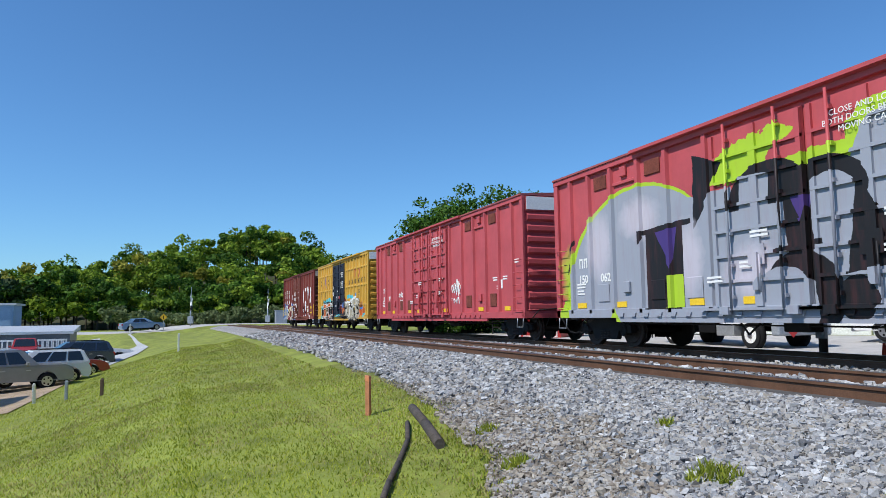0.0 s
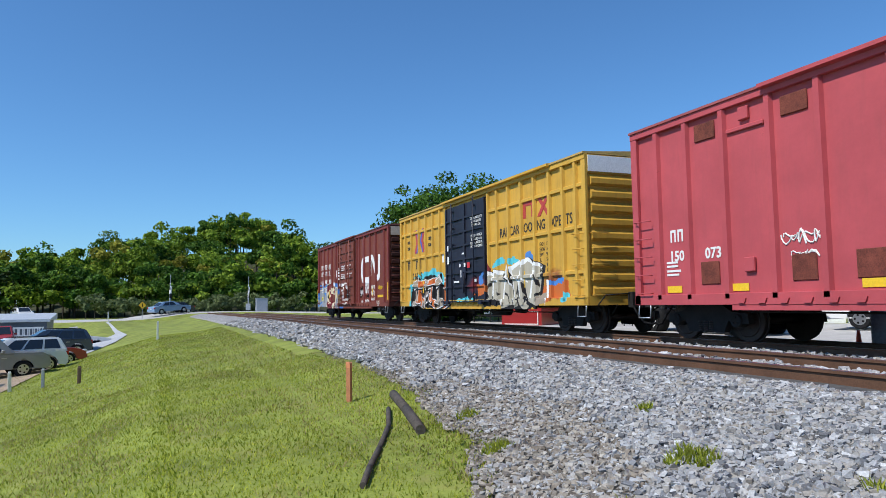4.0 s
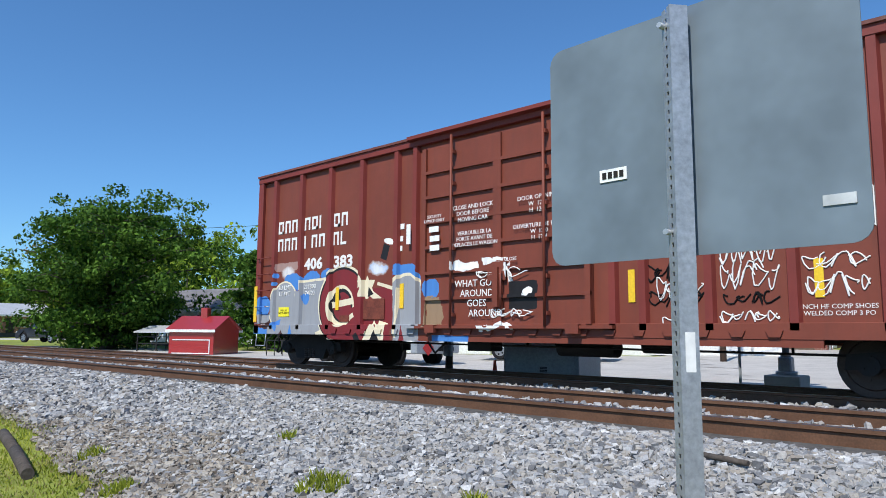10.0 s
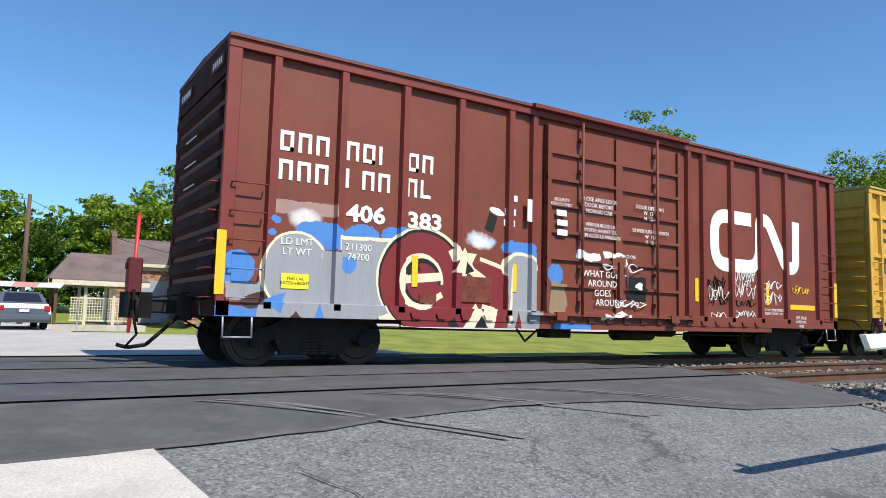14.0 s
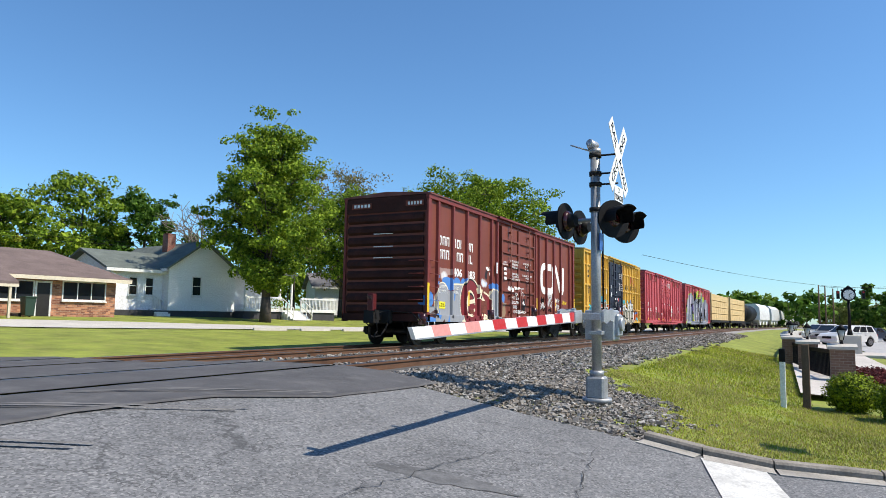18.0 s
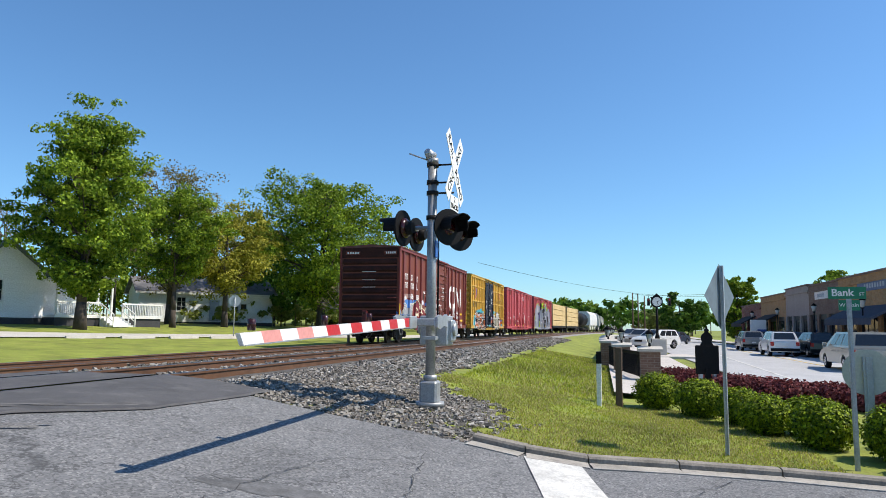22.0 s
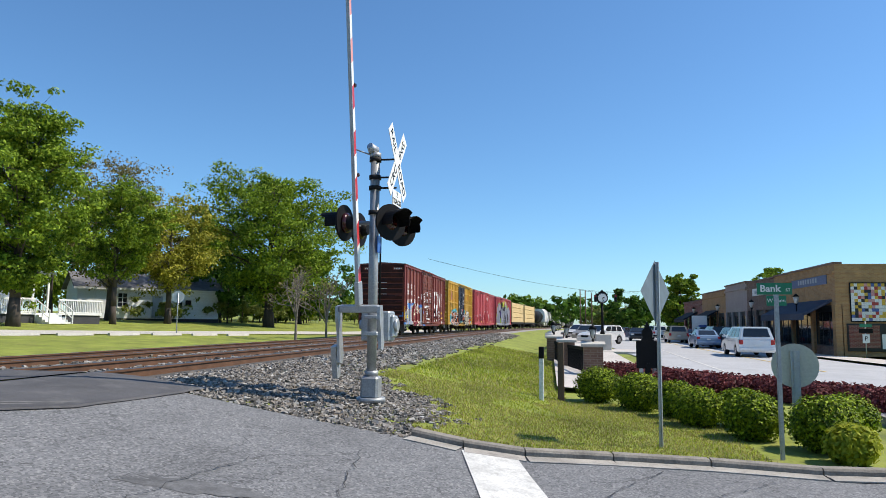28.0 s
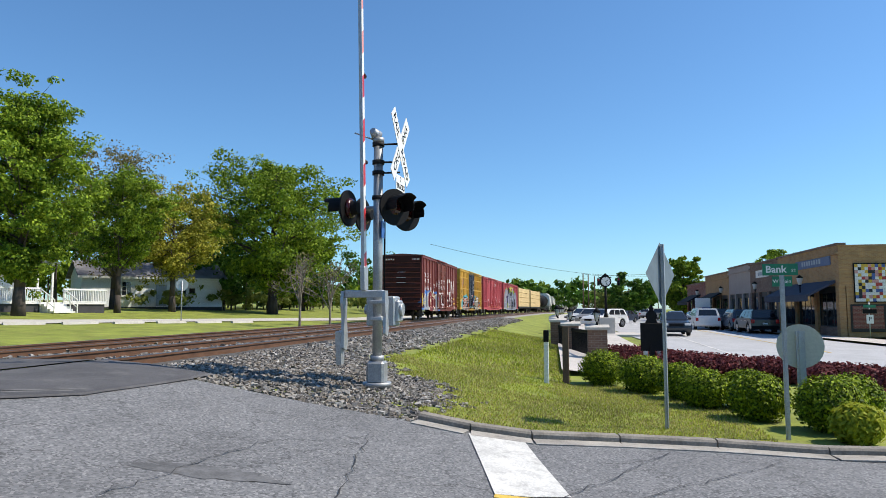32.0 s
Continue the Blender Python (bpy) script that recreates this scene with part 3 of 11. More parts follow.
blades("grass_blades", [(-9, -1.5, -9, -3.2, 36000, 1.0), (-18, -9, -12, -2.8, 52000, 1.0), (-45, -18, -13, -3.0, 46000, 1.3)], M["blade"], "short green spring grass", 11, lambda x, y: lawn_west(x, y))
blades("dry_grass", [(-9, -1.5, -9, -2.9, 16000, 1.0), (-18, -9, -10, -2.6, 26000, 1.0), (-45, -18, -10, -3.0, 24000, 1.25)], M["blade_dry"], "dry straw-coloured grass among the green", 12, lambda x, y: lawn_west(x, y) and noise.noise((x * 0.6, y * 0.9, 6)) + 0.5 * smooth(-5.2, -3.4, y - bend(x)) > 0.12)
blades("grass_blades", [(9.0, 16, -9, -2.6, 32000, 1.0), (16, 34, -6.4, -2.9, 16000, 1.7)], M["blade"], "short green grass on the bank", 13, lambda x, y: lawn_east(x, y))
blades("dry_grass", [(9.0, 16, -9, -2.6, 52000, 0.95), (16, 34, -6.4, -2.9, 9000, 1.7)], M["blade_dry"], "dry straw-coloured grass on the bank", 14, lambda x, y: lawn_east(x, y) and noise.noise((x * 0.8, y * 0.8, 6)) + 0.5 * smooth(13, 9.5, x) > -0.2)
for wx, wy, wr, n in ((-4.55, -2.65, 0.2, 900), (-6.2, -3.45, 0.16, 500), (-5.9, -2.0, 0.09, 200), (-4.2, -3.5, 0.12, 250), (-3.3, -2.4, 0.07, 120), (-7.6, -3.1, 0.18, 400)):
    blades("weed_tuft", [(wx - wr, wx + wr, wy - wr, wy + wr, n, 1.3)], M["blade"], "small green weed tuft growing in the ballast", int(900 + wx * 10), lambda x, y: (x - wx) ** 2 + (y - wy) ** 2 < wr * wr * (0.6 + 0.8 * noise.noise((x * 9, y * 9, 3))), 0.03, 0.09, "weed")


# ---- the train ----
# seconds, x of the last car's rear end
TRAVEL = [(0, -72.25), (1, -66.07), (2, -59.9), (3, -53.92), (4, -48.05), (5, -42.38), (6, -36.72), (7, -31.22), (8, -25.93), (9, -20.74), (10, -15.62), (11, -10.5), (12, -5.73), (13, -1.34), (14, 2.93), (15, 7.18), (16, 11.33), (17, 15.23), (18, 19.03), (19, 22.73), (20, 26.23), (21, 29.53), (22, 32.53), (23, 35.33), (24, 37.83), (25, 40.03), (26, 41.93), (27, 43.53), (28, 44.93), (29, 46.23), (30, 47.43), (31, 48.53), (32, 49.63)]
WHEEL_R = 0.42
TRAIN, WHEELS = [], []


def on_track(s):
    return Vector((s, FAR_Y + bend(s), FAR_Z))


def car_pose(s_rear, length):
    a, b = on_track(s_rear + 1.65), on_track(s_rear + length - 1.65)
    d = b - a
    mid = (a + b) / 2
    return pose(mid.x, mid.y, mid.z, 0, 0, math.degrees(math.atan2(d.y, d.x)))


def m_op(nt, op, a, b=None, c=None):
    n = nt.nodes.new("ShaderNodeMath")
    n.operation = op
    for i, v in enumerate((a, b, c)):
        if v is None:
            continue
        if hasattr(v, "is_output"):
            nt.links.new(v, n.inputs[i])
        else:
            n.inputs[i].default_value = v
    return n.outputs[0]


SPRAY = {}


def spray_group(kind):
    """One sprayed shape over what lies under it: ellipse, block or wedge, hard or soft at its edge."""
    gt = bpy.data.node_groups.new("sprayed_" + kind, "ShaderNodeTree")
    for name, sort in (("Under", "NodeSocketColor"), ("Paint", "NodeSocketColor"), ("At", "NodeSocketVector"), ("Wander", "NodeSocketVector"), ("Middle", "NodeSocketVector"), ("Along", "NodeSocketVector"), ("Up", "NodeSocketVector"), ("Ragged", "NodeSocketFloat")):
        gt.interface.new_socket(name, in_out="INPUT", socket_type=sort)
    gt.interface.new_socket("Color", in_out="OUTPUT", socket_type="NodeSocketColor")
    gi, go = gt.nodes.new("NodeGroupInput"), gt.nodes.new("NodeGroupOutput")

    def vec(op, a, b):
        n = gt.nodes.new("ShaderNodeVectorMath")
        n.operation = op
        for i, v in enumerate((a, b)):
            if hasattr(v, "is_output"):
                gt.links.new(v, n.inputs[i])
            else:
                n.inputs[i].default_value = v
        return n
    w = vec("MULTIPLY", vec("SUBTRACT", gi.outputs["Wander"], (0.5, 0.5, 0.5)).outputs[0], (1.0, 0.0, 1.0))
    sc = gt.nodes.new("ShaderNodeVectorMath")
    sc.operation = "SCALE"
    gt.links.new(w.outputs[0], sc.inputs[0])
    gt.links.new(gi.outputs["Ragged"], sc.inputs["Scale"])
    p = vec("SUBTRACT", vec("ADD", gi.outputs["At"], sc.outputs[0]).outputs[0], gi.outputs["Middle"]).outputs[0]
    u, v = vec("DOT_PRODUCT", p, gi.outputs["Along"]).outputs["Value"], vec("DOT_PRODUCT", p, gi.outputs["Up"]).outputs["Value"]
    if kind[0] == "e":
        d = m_op(gt, "MULTIPLY_ADD", u, u, m_op(gt, "MULTIPLY", v, v))
    elif kind[0] == "t":
        d = m_op(gt, "MAXIMUM", m_op(gt, "ADD", m_op(gt, "ABSOLUTE", u), m_op(gt, "MULTIPLY_ADD", v, 0.5, 0.5)), m_op(gt, "MULTIPLY", v, -1.0))
    else:
        d = m_op(gt, "MAXIMUM", m_op(gt, "ABSOLUTE", u), m_op(gt, "ABSOLUTE", v))
    if kind[-1] == "s":
        f = m_op(gt, "SMOOTH_MIN", m_op(gt, "MAXIMUM", m_op(gt, "MULTIPLY_ADD", d, -1.0, 1.0), 0.0), 0.85, 0.2)
    else:
        f = m_op(gt, "LESS_THAN", d, 1.0)
    flank = gt.nodes.new("ShaderNodeSeparateXYZ")
    gt.links.new(gi.outputs["At"], flank.inputs[0])
    gt.links.new(mix(gt, m_op(gt, "MULTIPLY", f, flank.outputs[1]), gi.outputs["Under"], gi.outputs["Paint"]), go.inputs[0])
    SPRAY[kind] = gt
    return gt


def car_paint(name, base, layers=(), grime=(0.05, 0.035, 0.03), grime_amt=0.35, rust=(0.11, 0.04, 0.02)):
    """Weathered car paint with sprayed lettering: layers of (colour, 'e', 'b' or 't', cx, cz, rx, rz, turn, ragged) over the side: ellipse, block or wedge."""
    m, nt, b = node_mat(name, 0.55)
    b.inputs["Specular IOR Level"].default_value = 0.35
    tc = nt.nodes.new("ShaderNodeTexCoord")
    sep = nt.nodes.new("ShaderNodeSeparateXYZ")
    nt.links.new(tc.outputs["Object"], sep.inputs[0])
    n1 = tex_noise(nt, 0.9, 5, 0.7)
    n2 = tex_noise(nt, 7.0, 5, 0.7, stretch=(1, 1, 0.12))
    n3 = tex_noise(nt, 55, 3, 0.6)
    nz = tex_noise(nt, 3.0, 3, 0.6)
    r1 = ramp(nt, n1.outputs[0], [(0.3, tuple(c * 0.86 for c in base)), (0.7, tuple(min(1, c * 1.12) for c in base))])
    col = r1.outputs[0]
    side = m_op(nt, "LESS_THAN", sep.outputs[1], -1.2)
    if layers:
        at = nt.nodes.new("ShaderNodeCombineXYZ")
        for k in (0, 2):
            nt.links.new(sep.outputs[k], at.inputs[k])
        nt.links.new(side, at.inputs[1])
    for colour, kind, cx, cz, rx, rz, turn, rag in layers:
        g = nt.nodes.new("ShaderNodeGroup")
        g.node_tree = SPRAY.setdefault(kind, None) or spray_group(kind)
        ca, sa = math.cos(radians(turn)), math.sin(radians(turn))
        for name, v in (("Paint", (*colour, 1)), ("Middle", (cx, 0, cz)), ("Along", (ca / rx, 0, sa / rx)), ("Up", (-sa / rz, 0, ca / rz)), ("Ragged", rag)):
            g.inputs[name].default_value = v
        nt.links.new(col, g.inputs["Under"])
        nt.links.new(at.outputs[0], g.inputs["At"])
        nt.links.new(nz.outputs["Color"], g.inputs["Wander"])
        col = g.outputs[0]
    gr = ramp(nt, n2.outputs[0], [(0.48, (0, 0, 0)), (0.78, (grime_amt,) * 3)])
    col = mix(nt, gr.outputs[0], col, grime)
    ru = ramp(nt, n1.outputs[0], [(0.66, (0, 0, 0)), (0.74, (0.55,) * 3)])
    fine = ramp(nt, n3.outputs[0], [(0.52, (0, 0, 0)), (0.6, (1, 1, 1))])
    col = mix(nt, m_op(nt, "MULTIPLY", ru.outputs[0], fine.outputs[0]), col, rust)
    nt.links.new(col, b.inputs["Base Color"])
    bump(nt, b, n1.outputs[0], 0.25, 0.03)
    return m


M["steel_dark"] = surface("grimy_black_steel", (0.018, 0.016, 0.015), 0.4, 3, 40, 0.75, 0.2)
M["wheel_steel"] = surface("worn_wheel_steel", (0.06, 0.045, 0.038), 0.3, 3, 40, 0.6, 0.5)
M["stencil"] = plain("stencil_white", (0.78, 0.77, 0.74), 0.6)
M["stencil_black"] = plain("stencil_black", (0.03, 0.025, 0.022), 0.6)
M["reflect"] = plain("yellow_reflector", (0.80, 0.52, 0.02), 0.4)
M["roof_galv"] = surface("weathered_car_roof", (0.30, 0.20, 0.18), 0.25, 1.5, 25, 0.6, 0.3)
M["placard"] = plain("white_placard", (0.82, 0.82, 0.80), 0.5)
M["label_y"] = plain("yellow_label", (0.85, 0.75, 0.03), 0.5)
M["rust_panel"] = surface("rusty_panel", (0.16, 0.04, 0.025), 0.4, 5, 40, 0.85)


def shared(name, me, parent, m, label=""):
    ob = new(name, me)
    ob.parent = parent
    ob.matrix_basis = m
    return tagged(ob, label=label) if label else ob


def mesh_of(bm, mats, name):
    me = bpy.data.meshes.new(name)
    bm.to_mesh(me)
    bm.free()
    for m in (mats if isinstance(mats, (list, tuple)) else [mats]):
        me.materials.append(m)
    return me


def wheelset_mesh():
    bm = bmesh.new()
    tube(bm, (0, -0.72, 0), (0, 0.72, 0), 0.08, 10)
    for s in (-1, 1):
        tube(bm, (0, s * 0.70, 0), (0, s * 0.79, 0), WHEEL_R, 28, m=0)
        tube(bm, (0, s * 0.665, 0), (0, s * 0.70, 0), WHEEL_R + 0.028, 28, m=0)
        tube(bm, (0, s * 0.79, 0), (0, s * 0.805, 0), 0.33, 24, 0.31)
        tube(bm, (0, s * 0.79, 0), (0, s * 0.90, 0), 0.12, 12, 0.09)
        for k in range(6):
            a = k * math.pi / 3
            box(bm, math.cos(a) * 0.2 - 0.02, math.cos(a) * 0.2 + 0.02, s * 0.805 - 0.012, s * 0.805 + 0.012, math.sin(a) * 0.2 - 0.02, math.sin(a) * 0.2 + 0.02)
    return mesh_of(bm, M["wheel_steel"], "wheelset")


def side_frame_mesh():
    """Cast side frame of a three-piece truck with its spring nest."""
    bm = bmesh.new()
    pts = [(-1.15, 0.36), (-1.12, 0.56), (-0.72, 0.60), (-0.42, 0.76), (0.42, 0.76), (0.72, 0.60), (1.12, 0.56), (1.15, 0.36), (0.80, 0.36), (0.62, 0.42), (0.50, 0.18), (-0.50, 0.18), (-0.62, 0.42), (-0.80, 0.36)]
    prism(bm, pts, -0.07, 0.07, "y")
    for x in (-0.865, 0.865):
        tube(bm, (x, -0.13, 0.42), (x, 0.1, 0.42), 0.13, 12)
        for k in range(3):
            a = radians(90 + 120 * k)
            tube(bm, (x + 0.07 * math.cos(a), -0.15, 0.42 + 0.07 * math.sin(a)), (x + 0.07 * math.cos(a), -0.12, 0.42 + 0.07 * math.sin(a)), 0.02, 6)
    return mesh_of(finish(bm), M["steel_dark"], "side_frame")


def spring_mesh():
    bm = bmesh.new()
    for i in range(5):
        tube(bm, (0, 0, i * 0.045), (0, 0, i * 0.045 + 0.026), 0.06, 10)
    return mesh_of(bm, M["wheel_steel"], "spring")


WHEELSET, SIDE_FRAME, SPRING = wheelset_mesh(), side_frame_mesh(), spring_mesh()


def add_truck(car, x):
    bm = bmesh.new()
    box(bm, x - 0.2, x + 0.2, -0.95, 0.95, 0.32, 0.62, 0.03)
    box(bm, x - 0.3, x + 0.3, -0.35, 0.35, 0.6, 0.78)
    for s in (-1, 1):
        box(bm, x + s * 0.34 - 0.03, x + s * 0.34 + 0.03, -0.8, 0.8, 0.3, 0.42)
        for yy in (-0.7, 0.7):
            box(bm, x + s * 0.42 - 0.03, x + s * 0.42 + 0.04, yy - 0.09, yy + 0.09, 0.25, 0.56)
    truck = part("truck", bm, M["steel_dark"], car, "grimy black cast steel truck bolster")
    for s in (-1, 1):
        shared("side_frame", SIDE_FRAME, truck, Matrix.Translation((x, s * 0.98, 0)) @ Matrix.Diagonal((1, -s if s > 0 else 1, 1, 1)))
        for dx in (-0.15, 0, 0.15):
            shared("spring", SPRING, truck, Matrix.Translation((x + dx, s * 1.03, 0.2)))
    for dx in (-0.865, 0.865):
        w = shared("wheelset", WHEELSET, car, Matrix.Translation((x + dx, 0, WHEEL_R)))
        WHEELS.append((w, x + dx))


def bar_text(car, name, x, z, w, h, rows, mat, y, gap=0.55):
    """Unreadable stencil: a small block of plain bars."""
    bm = bmesh.new()
    for r in range(rows):
        zz = z + h / 2 - (r + 0.5) * h / rows
        ww = w * (0.7 + 0.3 * random.random())
        box(bm, x - w / 2, x - w / 2 + ww, y - 0.004, y + 0.002, zz - h / rows * gap / 2, zz + h / rows * gap / 2)
    return part(name, bm, mat, car)


def boxcar(rear, L, paint, post_paint, label, posts, doors, bands=(), zt=4.66, roof_mat=None, door_paint=None, hood=None, sill_low=None, end_paint=None):
    """A ribbed steel boxcar. posts: x of the side posts; doors: (x0, x1) of each; bands: heights of the side's rails."""
    h = L / 2
    car = thing("boxcar", car_pose(TRAVEL[0][1] + rear, L), label, "boxcar", "cars of the train")
    TRAIN.append((car, rear, L))
    roof_mat, door_paint, end_paint = roof_mat or M["roof_galv"], door_paint or paint, end_paint or paint
    part("body", bm_box(-h + 0.05, h - 0.05, -1.47, 1.47, 0.75, zt - 0.02), paint, car)
    # roof with shallow fall and cross ribs
    bm = bmesh.new()
    prism(bm, [(-1.60, zt), (-1.60, zt + 0.05), (0, zt + 0.12), (1.60, zt + 0.05), (1.60, zt)], -h, h, "x")
    n = int(L / 1.1)
    for i in range(n + 1):
        x = -h + 0.05 + (L - 0.1) * i / n
        prism(bm, [(-1.6, zt + 0.05), (0, zt + 0.155), (1.6, zt + 0.05), (0, zt + 0.1)], x - 0.03, x + 0.03, "x")
    part("roof", finish(bm), roof_mat, car)
    for s in (-1, 1):
        yo, yi = s * 1.555, s * 1.465
        y0, y1 = min(yo, yi), max(yo, yi)
        part("top_chord", bm_box(-h, h, y0 - 0.012, y1 + 0.012, zt - 0.14, zt + 0.005, 0.008), post_paint, car)
        # sill, deeper between the trucks where the car has it so
        bm = bmesh.new()
        lo = 0.64 if sill_low is None else sill_low
        box(bm, -h, h, y0, y1, 0.74, 0.96, 0.006)
        box(bm, -h + 2.9, h - 2.9, y0 + 0.012, y1 - 0.012, lo, 0.76)
        for i in range(int((L - 6) / 0.48)):
            x = -h + 3.05 + i * 0.48
            prism(bm, [(x, 0.86), (x + 0.22, 0.86), (x + 0.18, 0.77), (x + 0.04, 0.77)], y0 - (0.03 if s < 0 else 0), y1 + (0.03 if s > 0 else 0), "y")
        part("side_sill", finish(bm), paint, car)
        for x in (-h + 0.1, h - 0.1):
            part("corner_post", bm_box(x - 0.1, x + 0.1, y0, y1, 0.74, zt - 0.1, 0.012), post_paint, car)
        for x in posts:
            bmp = bmesh.new()
            prism(bmp, [(x - 0.085, s * 1.47), (x - 0.055, s * 1.555), (x + 0.055, s * 1.555), (x + 0.085, s * 1.47)], 0.86, zt - 0.12, "z")
            part("side_post", finish(bmp), post_paint, car)
        for zb, xa, xb in bands:
            bm = bmesh.new()
            prism(bm, [(-s * -1.47, zb - 0.06), (s * 1.53, zb - 0.05), (s * 1.53, zb + 0.03), (s * 1.47, zb + 0.06)], xa, xb, "x")
            part("side_rail", finish(bm), post_paint, car)
        if hood:
            bm = bmesh.new()
            prism(bm, [(s * 1.5, zt - 0.05), (s * 1.68, zt - 0.02), (s * 1.68, zt + 0.05), (s * 1.5, zt + 0.075)], hood[0], hood[1], "x")
            part("door_hood", finish(bm), post_paint, car)
        for x0, x1 in doors:
            add_door(car, s, x0, x1, zt, door_paint)
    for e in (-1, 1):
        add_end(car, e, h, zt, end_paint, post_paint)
    add_truck(car, -h + 1.65)
    add_truck(car, h - 1.65)
    # centre sill, cross members and brake gear
    bm = bmesh.new()
    box(bm, -h - 0.1, h + 0.1, -0.2, 0.2, 0.70, 1.0)
    for i in range(7):
        x = -h + 3.3 + (L - 6.6) * i / 6
        box(bm, x - 0.06, x + 0.06, -1.4, 1.4, 0.72, 0.86)
    part("underframe", bm, M["steel_dark"], car)
    bm = bmesh.new()
    tube(bm, (0.6, -0.75, 0.58), (1.7, -0.75, 0.58), 0.17, 12)
    part("air_reservoir", bm, M["steel_dark"], car)
    bm = bmesh.new()
    tube(bm, (2.1, -0.6, 0.62), (2.6, -0.6, 0.62), 0.13, 12)
    part("brake_cylinder", bm, M["steel_dark"], car)
    part("control_valve", bm_box(-1.4, -0.8, -0.95, -0.6, 0.46, 0.72, 0.02), M["steel_dark"], car)
    bm = bmesh.new()
    tube(bm, (-h + 2.7, -0.9, 0.60), (h - 2.7, -0.95, 0.54), 0.02, 6)
    tube(bm, (-2.3, -1.1, 0.62), (-2.1, -1.1, 0.40), 0.02, 6)
    tube(bm, (-2.1, -1.1, 0.40), (-1.8, -1.1, 0.62), 0.02, 6)
    part("brake_rod", bm, M["steel_dark"], car)
    return car


def add_door(car, s, x0, x1, zt, mat):
    w = x1 - x0
    f = -1 if s < 0 else 1
    bm = bmesh.new()

    def b2(xa, xb, ya, yb, za, zb):
        ya, yb = sorted((f * ya, f * yb))
        box(bm, xa, xb, ya, yb, za, zb)
    b2(x0, x1, 1.49, 1.55, 0.92, zt - 0.24)
    door = part("door", bm, mat, car)
    zlo, zhi = 0.95, zt - 0.26
    for name, rects in (("stile", [(x0, x0 + 0.1, zlo, zhi), (x1 - 0.1, x1, zlo, zhi), ((x0 + x1) / 2 - 0.09, (x0 + x1) / 2 + 0.09, zlo, zhi)]),
                        ("rail_bar", [(x0, x1, zlo + (zhi - zlo) * k / 7 - 0.03, zlo + (zhi - zlo) * k / 7 + 0.03) for k in range(1, 7)])):
        for xa, xb, za, zb in rects:
            bm = bmesh.new()
            d = 1.602 if name == "stile" else 1.605
            b2(xa, xb, 1.545, d, za, zb)
            part(name, bm, mat, door)
    for x in (x0 + w * 0.22, x0 + w * 0.78):
        bm = bmesh.new()
        tube(bm, (x, f * 1.665, zlo - 0.04), (x, f * 1.665, zhi + 0.14), 0.027, 8)
        for k in range(6):
            zz = zlo + (zhi - zlo) * (k + 0.3) / 5.6
            b2(x - 0.05, x + 0.05, 1.58, 1.66, zz - 0.035, zz + 0.035)
        part("lock_rod", bm, mat, door)
    bm = bmesh.new()
    b2(x0 - 0.4, x1 + 0.4, 1.54, 1.66, 0.88, 0.93)
    for x in (x0 + 0.3, x1 - 0.3):
        b2(x - 0.12, x + 0.12, 1.6, 1.69, 0.8, 0.95)
    part("door_track", bm, mat, door)
    bm = bmesh.new()
    xc = (x0 + x1) / 2
    b2(xc - 0.06, xc + 0.06, 1.6, 1.67, 1.25, 1.95)
    b2(xc - 0.2, xc + 0.2, 1.6, 1.62, 1.72, 2.1)
    tube(bm, (xc + 0.14, f * 1.68, 1.2), (xc + 0.14, f * 1.68, 1.9), 0.018, 6)
    part("door_lever", bm, mat, door)


